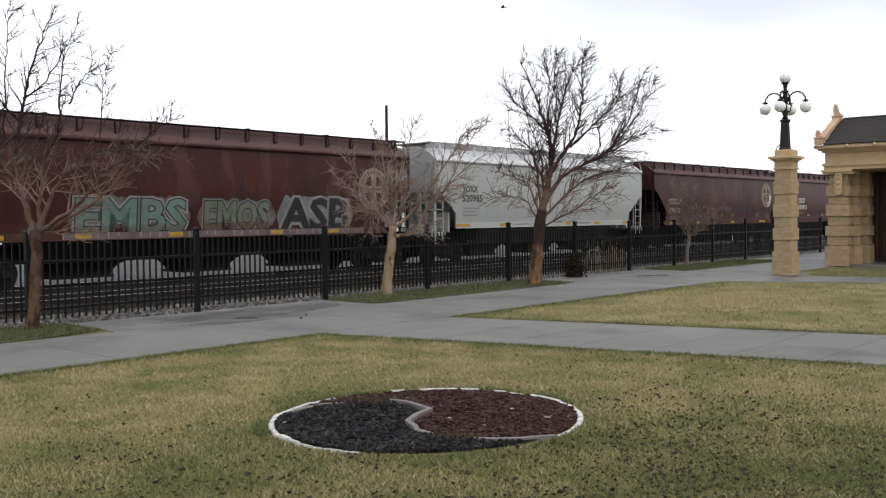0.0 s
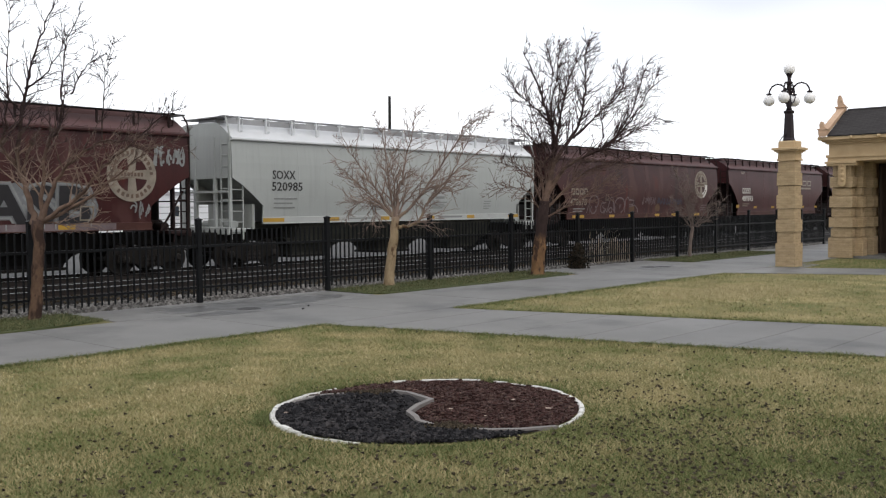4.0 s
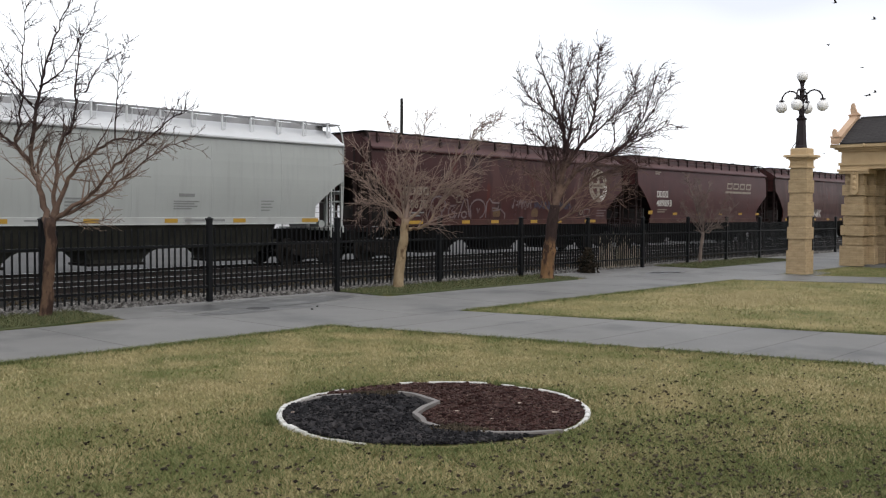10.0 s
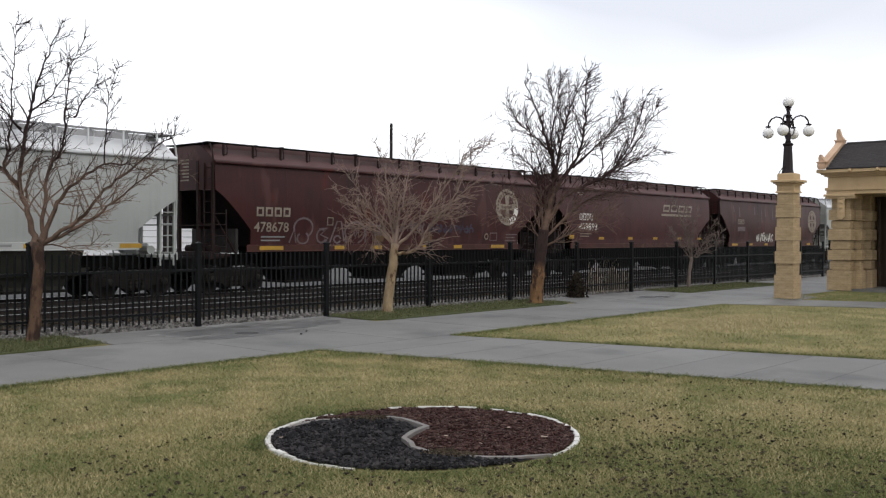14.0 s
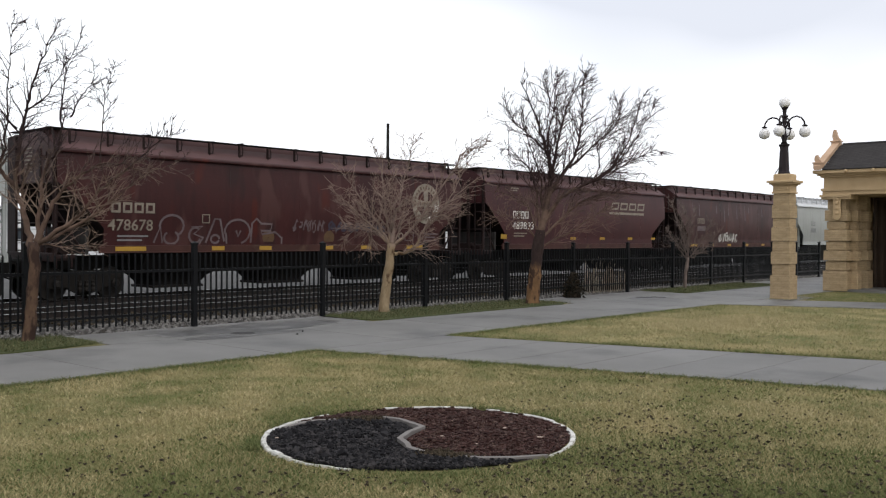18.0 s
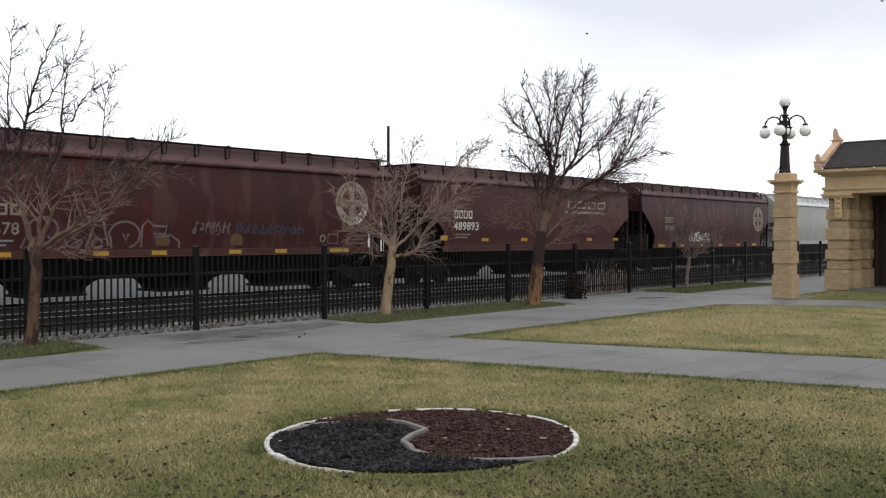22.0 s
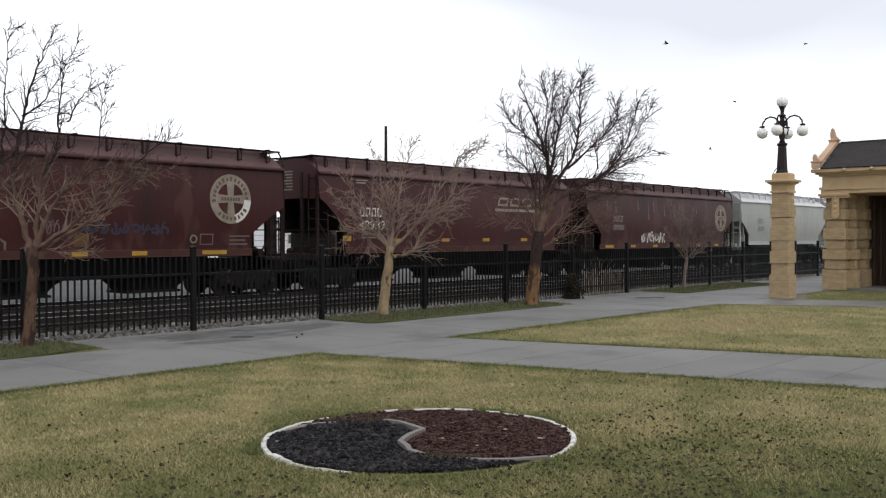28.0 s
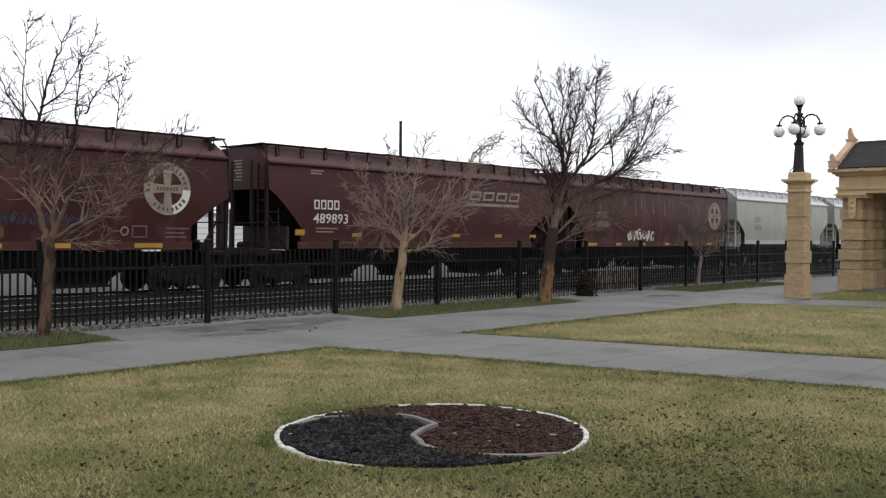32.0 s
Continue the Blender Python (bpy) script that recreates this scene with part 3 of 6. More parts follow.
def scatter(name, geo_piece, count, place, material_, label, category, size, kind="stuff", seed=3):
    """Many small pieces joined in one mesh. place(rng) gives x, y, z; size(rng) the three scales."""
    rng = np.random.default_rng(seed)
    pv, pf = np.array(geo_piece.v), geo_piece.f
    P = np.array([place(rng) for _ in range(count)])
    S = np.array([size(rng) for _ in range(count)])
    A = rng.uniform(0, 2 * np.pi, count)
    T = rng.uniform(-0.5, 0.5, count)
    q = pv[None] * S[:, None]
    q = q * rng.uniform(0.75, 1.25, q.shape)
    yy, zz = q[..., 1] * np.cos(T)[:, None] - q[..., 2] * np.sin(T)[:, None], q[..., 1] * np.sin(T)[:, None] + q[..., 2] * np.cos(T)[:, None]
    xx = q[..., 0]
    V = np.stack([xx * np.cos(A)[:, None] - yy * np.sin(A)[:, None], xx * np.sin(A)[:, None] + yy * np.cos(A)[:, None], zz], -1) + P[:, None]
    n = len(pv)
    faces = [tuple(i + k * n for i in f) for k in range(count) for f in pf]
    me = bpy.data.meshes.new(name)
    me.from_pydata(V.reshape(-1, 3).tolist(), [], faces)
    me.materials.append(material_)
    return tagged(new(name, me), label, category, kind=kind)


PEBBLE = Geo().add([(-1, 0, 0), (1, 0, 0), (0, -1, 0), (0, 1, 0), (0, 0, -1), (0, 0, 1)], [(0, 2, 5), (2, 1, 5), (1, 3, 5), (3, 0, 5), (2, 0, 4), (1, 2, 4), (3, 1, 4), (0, 3, 4)])


def shoulder_z(y):
    return -0.02 - (y - 14.3) * 0.038 if y < 16.4 else -0.10 - (y - 16.4) * 0.125


def ballast_place(r):
    y = 14.28 + abs(r.normal(0, 1.35))
    x = 3.5 + 40 * r.random() ** 1.25
    return (x, y, shoulder_z(y) + 0.012)


scatter("ballast_stones", PEBBLE, 9000, ballast_place, M["stone"], "loose crushed grey ballast stones behind the fence", "ballast", lambda r: r.uniform(0.03, 0.07, 3) * (1, 1, 0.8))
scatter("trackbed_stones", PEBBLE, 5000, lambda r: (5 + 45 * r.random() ** 1.2, r.uniform(17.6, 25.5), -0.44), M["clod"], "dark oily ballast stones along the tracks", "ballast", lambda r: r.uniform(0.03, 0.065, 3), seed=5)

# ---- the black steel fence ----
fence = thing("picket_fence", pose(0, FENCE_Y, 0), "black steel picket fence with square capped posts", "fence")
post = Geo().box(-0.042, 0.042, -0.042, 0.042, -0.1, 1.47).box(-0.052, 0.052, -0.052, 0.052, 1.455, 1.478).add(
    [(-0.05, -0.05, 1.478), (0.05, -0.05, 1.478), (0.05, 0.05, 1.478), (-0.05, 0.05, 1.478), (0, 0, 1.51)], [(0, 1, 4), (1, 2, 4), (2, 3, 4), (3, 0, 4)]).mesh("post", M["fence"])
picket = Geo().box(-0.0125, 0.0125, -0.0125, 0.0125, 0.10, 1.27).add(
    [(-0.0125, -0.0125, 1.27), (0.0125, -0.0125, 1.27), (0.0125, 0.0125, 1.27), (-0.0125, 0.0125, 1.27), (0, 0, 1.32)], [(0, 1, 4), (1, 2, 4), (2, 3, 4), (3, 0, 4)]).mesh("picket", M["fence"])
POSTS = [3.56, 6.57, 9.58, 12.59, 15.65, 18.67, 21.66, 24.58, 27.39, 30.13, 32.82, 35.4, 37.85, 40.41]
for i, px in enumerate(POSTS):
    part("post", post, M["fence"], fence, at=pose(px, 0, 0))
for a, b in zip(POSTS, POSTS[1:]):
    for z in (0.27, 1.0):
        part("fence_rail", Geo().box(a + 0.042, b - 0.042, -0.022, 0.022, z - 0.02, z + 0.02), M["fence"], fence)
    n = 26 if a < 33 else 20
    for k in range(1, n):
        part("picket", picket, M["fence"], fence, at=pose(a + (b - a) * k / n, 0, 0))


# ---- grain train ----
def side_y(z):
    """Half width of a bulging car side, z above the rails."""
    return 1.42 + 0.085 * math.sin(math.pi * min(1, max(0, (z - 1.68) / 2.6)))


def decal(car, name, mesh, x, z, lift=0.008, label=""):
    """Flat paint on the side that faces the lawn, tilted with the side."""
    tilt = math.degrees(math.atan2(side_y(z + 0.2) - side_y(z - 0.2), 0.4))
    return part(name, mesh, None, car, label, at=pose(x, -side_y(z) - lift, z, tilt, 0, 0))


def plate(w, h, m, name="stencil_bar"):
    return Geo().box(-w / 2, w / 2, -0.003, 0.003, -h / 2, h / 2).mesh(name, m)


def wedge(w, h, m, seed):
    """A touched-up area that tapers upward like a flame."""
    rng = random.Random(seed)
    lean, n = rng.uniform(-0.25, 0.25) * w, 9
    left = [(-w / 2 * (1 - (k / n) ** 1.4) + lean * k / n + rng.uniform(-0.03, 0.03) * w, -h / 2 + h * k / n) for k in range(n)]
    right = [(w / 2 * (1 - (k / n) ** 0.8) + lean * k / n + rng.uniform(-0.03, 0.03) * w, -h / 2 + h * k / n) for k in range(n)]
    return Geo().prism(left + [(lean, h / 2)] + right[::-1], -0.001, 0.001).mesh("paint_patch", m)


def disc_ring(r0, r1, m, a0=0.0, a1=360.0, n=40, name="ring"):
    v, f = [], []
    for k in range(n + 1):
        a = radians(a0 + (a1 - a0) * k / n)
        v += [(r0 * math.cos(a), 0, r0 * math.sin(a)), (r1 * math.cos(a), 0, r1 * math.sin(a))]
    f = [(2 * k, 2 * k + 1, 2 * k + 3, 2 * k + 2) for k in range(n)]
    return Geo().add(v, f).mesh(name, m)


def stencil_block(car, x, z, rows, w, h, m, step):
    """Small writing too far off to read: plain bars."""
    for i in range(rows):
        ww = w * (1.0, 0.8, 0.92, 0.7, 0.85)[i % 5]
        decal(car, "stencil_bar", plate(ww, h, m), x + (ww - w) / 2, z - i * step)


WHEELS = []


def truck(car, x):
    t = part("truck", Geo().box(-0.22, 0.22, -1.1, 1.1, 0.42, 0.75, 0.05), M["truck"], car, "black cast-steel truck with two axles", at=pose(x, 0, 0))
    for s in (-1, 1):
        fr = Geo()
        outline = [(-1.12, 0.36), (-0.86, 0.3), (-0.62, 0.36), (-0.32, 0.2), (0.32, 0.2), (0.62, 0.36), (0.86, 0.3), (1.12, 0.36), (1.12, 0.6), (0.86, 0.68), (0.4, 0.84), (-0.4, 0.84), (-0.86, 0.68), (-1.12, 0.6)]
        fr.prism(outline, s * 0.93, s * 1.06)
        part("side_frame", fr, M["truck"], t)
        sp = Geo()
        for k in (-0.2, 0.0, 0.2):
            sp.lathe([(0.075, 0.24), (0.085, 0.3), (0.07, 0.36), (0.085, 0.42), (0.07, 0.48), (0.08, 0.54)], 8, pose(k, s * 1.09, 0))
        part("spring_nest", sp, M["wheel"], t)
        for ax in (-0.889, 0.889):
            part("bearing_cap", Geo().lathe([(0.12, 0.0), (0.12, 0.09), (0.07, 0.13)], 10, pose(ax, s * 1.06, 0.457, 90 if s < 0 else -90)), M["wheel"], t)
    for ax in (-0.889, 0.889):
        g = Geo()
        for s in (-1, 1):
            g.lathe([(0.1, -0.07), (0.40, -0.05), (0.457, -0.06), (0.48, 0.03 if s < 0 else -0.06), (0.457, 0.06), (0.41, 0.06), (0.38, 0.02), (0.16, 0.015), (0.12, 0.06)], 20, pose(0, s * 0.75, 0, 90 * s))
        g.tube([(0, -1.1, 0), (0, 1.1, 0)], 0.075, 8)
        for k in range(6):
            a = k * math.pi / 3
            g.box(0.2, 0.33, -0.79, -0.772, -0.03, 0.03, 0, pose(0, 0, 0, 0, math.degrees(a), 0))
        w = part("wheelset", g, M["wheel"], t, at=pose(ax, 0, 0.457))
        WHEELS.append((w, ax))
    return t


def ladder(car, m, x0, x1, y, z0, z1, rungs, along="x"):
    g = Geo()
    for q in (x0, x1):
        g.box(q - 0.02, q + 0.02, y - 0.02, y + 0.02, z0, z1) if along == "x" else g.box(y - 0.02, y + 0.02, q - 0.02, q + 0.02, z0, z1)
    for k in range(rungs):
        z = z0 + (z1 - z0) * (k + 0.6) / rungs
        g.tube([(x0, y, z), (x1, y, z)] if along == "x" else [(y, x0, z), (y, x1, z)], 0.016, 5)
    return part("ladder", g, m, car)


PALE = (M["white"], M["stone_grey"])


def hopper_car(xl, xr, paint, roof_paint, label, cut=1.3, board=4.86, under=None, bays=3, post_paint=None, stripes=(), sill_paint=None):
    """A covered hopper: bulging sides with ends cut back over the trucks, peaked roof with running boards, bays between the trucks."""
    half = (xr - xl) / 2
    car = thing("hopper_car", pose((xl + xr) / 2, TRACK_Y, RAIL), label, "hopper car", "cars of the grain train")
    drop = 0.0 if paint in PALE else 0.1       # the brown cars have deeper sides
    zr = 2.95          # where the two ends begin to slope in
    zc = zr if paint in PALE else 3.35
    def ext(z, top, back):
        return half if z >= top else half - back * min(1.0, (top - z) / (top - 2.05)) ** 0.85
    # upper body
    zs = [zc, 3.45, 3.7, 4.1, 4.2]
    v = [(sx * half, sy * side_y(z), z) for z in zs for sx, sy in ((-1, -1), (1, -1), (1, 1), (-1, 1))]
    f = [(4 * i + k, 4 * i + (k + 1) % 4, 4 * i + 4 + (k + 1) % 4, 4 * i + 4 + k) for i in range(len(zs) - 1) for k in range(4)]
    f += [(3, 2, 1, 0), tuple(range(4 * len(zs) - 4, 4 * len(zs)))]
    body = part("body", Geo().add(v, f), paint, car)
    # lower side sheets, cut back at the ends
    zl = [1.66 - drop, 1.8, 2.05, 2.2, 2.4, 2.62, 2.8, zr] + ([] if paint in PALE else [3.15, zc])
    for s in (-1, 1):
        v = []
        for z in zl:
            el, er, yy = ext(z, zc, cut + (0 if paint in PALE else 0.12)), ext(z, zr, cut), side_y(z)
            v += [(-el, s * yy, z), (er, s * yy, z), (er, s * (yy - 0.05), z), (-el, s * (yy - 0.05), z)]
        f = [(4 * i + k, 4 * i + (k + 1) % 4, 4 * i + 4 + (k + 1) % 4, 4 * i + 4 + k) for i in range(len(zl) - 1) for k in range(4)]
        part("side_sheet", Geo().add(v, f + [(3, 2, 1, 0)]), paint, body)
    # slope sheets of the end hoppers, deep under the body; brown cars have that shade in the colour
    part("slope_sheet", Geo().prism([(-half + 0.1, zc + 0.01), (half - 0.1, zc + 0.01), (half - 2.5, 1.5), (-half + 2.5, 1.5)], -1.36, 1.36), M["stone_grey"] if paint in PALE else M["grimy_shaded_brown"], body, "slope sheet under the body end")
    # eave moulding
    for s in (-1, 1):
        part("eave_rail", Geo().prism([(s * 1.40, 4.17), (s * 1.50, 4.17), (s * 1.53, 4.2), (s * 1.53, 4.25), (s * 1.47, 4.3), (s * 1.40, 4.3)], -half - 0.02, half + 0.02, "yz"), roof_paint if paint in PALE else paint, car)
    # roof of three facets a side
    prof = [(-1.46, 4.27), (-1.16, 4.5), (-0.72, 4.76), (-0.3, 4.82), (0.3, 4.82), (0.72, 4.76), (1.16, 4.5), (1.46, 4.27)]
    roof = part("roof", Geo().prism(prof, -half, half, "yz"), roof_paint, car)
    w = 0.55 if paint in PALE else 0.8
    # Pale cars: shading between boards and roof is put into the cover's grey
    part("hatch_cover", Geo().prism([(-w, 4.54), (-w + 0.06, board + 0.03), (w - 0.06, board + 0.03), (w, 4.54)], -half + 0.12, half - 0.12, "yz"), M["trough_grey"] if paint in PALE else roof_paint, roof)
    for s in (-1, 1):
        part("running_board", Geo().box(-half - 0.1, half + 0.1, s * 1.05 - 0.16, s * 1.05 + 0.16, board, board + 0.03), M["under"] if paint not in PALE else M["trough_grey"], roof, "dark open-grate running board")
    nb = 15
    for k in range(nb):
        bx = -half + 0.5 + (2 * half - 1.0) * k / (nb - 1)
        g = Geo().prism([(-1.24, 4.43), (-1.17, 4.43), (-1.17, board), (-1.24, board)], bx - 0.022, bx + 0.022, "yz")
        g.tube([(bx, -1.22, 4.5), (bx + 0.14, -1.2, 4.52), (bx + 0.3, -1.0, board - 0.12), (bx + 0.34, -0.9, board - 0.02)], 0.018, 5)
        part("board_bracket", g, roof_paint if paint in PALE else M["grimy_shaded_brown"], roof)
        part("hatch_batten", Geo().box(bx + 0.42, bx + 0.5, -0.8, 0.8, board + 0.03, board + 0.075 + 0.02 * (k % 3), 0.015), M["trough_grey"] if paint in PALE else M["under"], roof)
    # side seams
    for k in range(1, 6):
        sx = -half + 2 * half * k / 6
        gz = [1.68 + 2.5 * j / 6 for j in range(7)]
        g = Geo()
        g.add([(sx + dx, -side_y(z) - dy, z) for z in gz for dx, dy in ((-0.016, 0.0), (0, 0.005), (0.016, 0.0))],
              [(3 * j + q, 3 * j + q + 1, 3 * j + q + 4, 3 * j + q + 3) for j in range(6) for q in (0, 1)])
        part("side_seam", g, paint, body)
    # side sills
    for s in (-1, 1):
        e = half - cut + 0.02
        part("side_sill", Geo().prism([(s * 1.39, 1.44 - drop), (s * 1.475, 1.44 - drop), (s * 1.475, 1.46 - drop), (s * 1.45, 1.47 - drop), (s * 1.45, 1.66 - drop), (s * 1.39, 1.68 - drop)], -e, e, "yz"), sill_paint or (paint if paint in PALE else M["sill_brown"]), car)
    for sx, sw in stripes:
        part("reflector", Geo().box(sx - sw, sx + sw, -1.459, -1.452, 1.5 - drop, 1.63 - drop), M["yellow"], car, "yellow reflective stripe")
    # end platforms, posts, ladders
    # brown cars' end frames carry the recess shade in their paint colour
    pp = post_paint or (paint if paint in PALE else M["grimy_shaded_brown"])
    for s in (-1, 1):
        part("end_platform", Geo().box(*sorted((s * (half - 0.62), s * half)), -1.42, 1.42, 1.2, 1.3, 0.02), pp, car)
        part("end_sill", Geo().box(min(s * half, s * half + s * 0.12), max(s * half, s * half + s * 0.12), -1.42, 1.42, 1.12, 1.36, 0.02), pp, car)
        for yy in (-1.38, 1.38):
            ladder(car, pp, s * (half - 0.02), s * (half - 0.48), yy, 0.95 if yy < 0 else 1.2, 2.72, 5)
            part("end_post", Geo().box(s * half - 0.04, s * half + 0.04, yy - 0.04, yy + 0.04, 1.25, 3.3), pp, car)
        for yy in (-0.55, 0.55):
            part("end_post", Geo().box(s * half - 0.05, s * half + 0.05, yy - 0.06, yy + 0.06, 1.25, 4.3), pp, car)
        ladder(car, pp, -1.36, -0.95, s * (half + 0.05), 1.3, 4.2, 8, "y")
        galv = paint in PALE or s > 0
        part("end_running_board", Geo().box(min(s * (half - 0.45), s * (half + 0.1)), max(s * (half - 0.45), s * (half + 0.1)), -1.2, 1.2, board - 0.012, board + 0.018), M["trough_grey"] if galv else M["under"], roof, "grated board across the roof end")
        xe = s * (half + 0.05)
        part("corner_post", Geo().tube([(xe, -1.36, 1.25), (xe, -1.44, 2.9), (xe, -1.44, 4.3), (xe, -1.36, 4.62), (s * (half + 0.02), -1.2, board - 0.02)], 0.03, 6), pp, car)
        if s < 0:
            # flat end panel that closes the roof space, with a broad column at its far corner
            part("end_panel", Geo().prism([(-1.41, zc), (1.42, zc), (1.42, 4.7), (1.1, 4.8), (-0.72, 4.77), (-1.15, 4.51), (-1.41, 4.3)], -half - 0.03, -half - 0.003, "yz"), paint, body)
            part("end_column", Geo().box(-half - 0.1, -half - 0.03, 0.85, 1.4, 1.25, 4.74, 0.015), pp, body)
        if paint in PALE:
            part("end_girt", Geo().box(min(xe, xe + s * 0.05), max(xe, xe + s * 0.05), -1.36, 1.36, 2.48, 2.55), pp, car)
        part("hand_rail", Geo().tube([(s * (half + 0.06), -1.4, 2.2), (s * (half + 0.06), 1.4, 2.2)], 0.02, 6), pp, car)
        if paint not in PALE:
            part("cross_brace", Geo().tube([(s * (half - 0.9), -1.3, 1.3), (s * (half - 0.1), -1.3, 2.5)], 0.035, 6), pp, car)
        part("brake_gear", Geo().box(min(s * (half - 0.75), s * (half - 0.25)), max(s * (half - 0.75), s * (half - 0.25)), -0.4, 0.3, 1.3, 1.62, 0.04).tube([(s * (half - 0.5), -0.9, 1.42), (s * (half - 0.5), 0.8, 1.42)], 0.14, 10), pp, car)
        part("coupler", Geo().box(min(s * half, s * (half + 0.86)), max(s * half, s * (half + 0.86)), -0.12, 0.12, 0.78, 1.0, 0.02).box(min(s * (half + 0.55), s * (half + 0.9)), max(s * (half + 0.55), s * (half + 0.9)), -0.2, 0.2, 0.72, 1.06, 0.04), M["truck"], car)
        part("air_hose", Geo().tube([(s * (half + 0.1), -0.4, 0.95), (s * (half + 0.35), -0.4, 0.72), (s * (half + 0.62), -0.35, 0.62), (s * (half + 0.9), -0.3, 0.72)], 0.025, 6), M["under"], car)
        truck(car, s * (half - 1.08))
        if s < 0:
            part("end_bulkhead", Geo().box(-half + 0.95, -half + 1.05, -1.25, 1.25, 1.3, 2.1), M["end_grey"] if paint not in PALE else M["stone_grey"], car, "dull grey bolster plate")
            part("end_web", Geo().prism([(-half + 0.2, 2.1), (-half + 1.0, 2.1), (-half + 1.0, zc), (-half + 0.2, zc)], 0.9, 0.96), M["under"] if paint not in PALE else M["stone_grey"], car)
        if s > 0 and paint not in PALE:
            part("end_bulkhead", Geo().box(half - 0.4, half - 0.3, -0.25, 1.2, 1.3, zc), M["under"], car)
        if s < 0 and paint not in PALE:
            for k in range(7):
                part("stencil_bar", Geo().box(-half - 0.038, -half - 0.031, -0.05, 0.42 - 0.06 * (k % 3), 4.32 - k * 0.11, 4.37 - k * 0.11), M["stencil_cream"], body)
        part("brake_rigging", Geo().box(min(s * (half - 0.2), s * (half + 0.5)), max(s * (half - 0.2), s * (half + 0.5)), -0.8, 0.8, 0.7, 1.18, 0.05), M["under"], car)
    # underframe and discharge bays
    um = under or M["under"]
    reach = half - 2.9
    part("centre_sill", Geo().box(-half + 0.1, half - 0.1, -0.3, 0.3, 0.85, 1.25), M["under"], car)
    part("bay_roof", Geo().prism([(-1.36, 1.46), (1.36, 1.46), (0.9, 0.7), (-0.9, 0.7)], -reach, reach, "yz"), um, car)
    for k in range(bays):
        c = (k - (bays - 1) / 2) * 4.25
        g = Geo()
        rings = [(1.5, 0.95, 0.92), (1.25, 0.9, 0.74), (1.02, 0.72, 0.6), (0.86, 0.58, 0.4), (0.82, 0.55, 0.24)]
        v = [(c + sx * a, sy * b, z) for a, b, z in rings for sx, sy in ((-1, -1), (1, -1), (1, 1), (-1, 1))]
        f = [(4 * i + q, 4 * i + (q + 1) % 4, 4 * i + 4 + (q + 1) % 4, 4 * i + 4 + q) for i in range(4) for q in range(4)] + [(3, 2, 1, 0), (16, 17, 18, 19)]
        bay = part("hopper_bay", g.add(v, f), um, car)
        part("outlet_gate", Geo().box(c - 0.92, c + 0.92, -0.66, 0.66, 0.22, 0.3, 0.02), M["truck"], bay)
    return car


CARS = []
def add_car(*a, **k):
    car = hopper_car(*a, **k)
    CARS.append(car)
    return car


def round_emblem(car, x, z, cream, field, r=0.8, repaired=False):
    ring = decal(car, "round_emblem", disc_ring(0.005, r, cream, n=48, name="round_emblem"), x, z, 0.006, "cream round emblem with a cross, plain shapes")
    for q in range(4):
        a = arc(0, 0, r * 0.64, r * 0.64, q * 90 + 17, q * 90 + 73, 8)
        c = math.cos(radians(q * 90 + 45)) * r * 0.2, math.sin(radians(q * 90 + 45)) * r * 0.2
        part("emblem_quarter", Geo().prism([c] + a, -0.004, -0.002).mesh("emblem_quarter", field), None, ring)
    rng = random.Random(7)
    for a in range(0, 360, 14):
        if 185 < a < 215 or 325 < a < 352:
            continue
        w = 8.0 + rng.uniform(-1.5, 1.5)
        part("emblem_mark", disc_ring(r * 0.73, r * (0.88 + rng.uniform(-0.03, 0.04)), M["spray_rust"], a, a + w, 3), None, ring, at=pose(0, -0.004, 0))
    for k in range(7):
        part("emblem_mark", plate(r * 0.09, r * 0.14, M["spray_rust"], "emblem_mark"), None, ring, at=pose((k - 3) * r * 0.135, -0.006, 0))
    if repaired:
        part("emblem_repair", disc_ring(r * 0.66, r, M["stencil_white"], 285, 358, 8), None, ring, at=pose(0, -0.003, 0))
    return ring


def mark_bars(car, x, z, w, h, m, n=4, slant=0.0):
    """A company's name as plain open blocks of its size and colour."""
    step = w / n
    a, b, q = step * 0.4, h / 2, min(step * 0.19, h * 0.24)
    for k in range(n):
        def at(x_, z_):
            return (x_ + slant * z_ / h, 0, z_)
        outer = [at(-a, -b), at(a, -b), at(a, b), at(-a, b)]
        inner = [at(-a + q, -b + q), at(a - q, -b + q), at(a - q, b - q), at(-a + q, b - q)]
        g = Geo().add(outer + inner, [(i, (i + 1) % 4, 4 + (i + 1) % 4, 4 + i) for i in range(4)])
        decal(car, "name_block", g.mesh("name_block", m), x - w / 2 + step * (k + 0.5), z)


def spray(car, text, x, z, size, fill, edge, squeeze=1.0, bold=0.0, halo=None):
    """Sprayed letters with an outline and a paler halo."""
    for m, w, lift in ((halo, 0.09, 0.007), (edge, 0.035, 0.011)):
        if m:
            decal(car, "graffiti_edge", lettering(text, size, m, "graffiti_edge", 0.001, squeeze, bold + w), x, z, lift)
    decal(car, "graffiti", lettering(text, size, fill, "graffiti", 0.001, squeeze, bold), x, z, 0.015, "spray-painted graffiti letters")


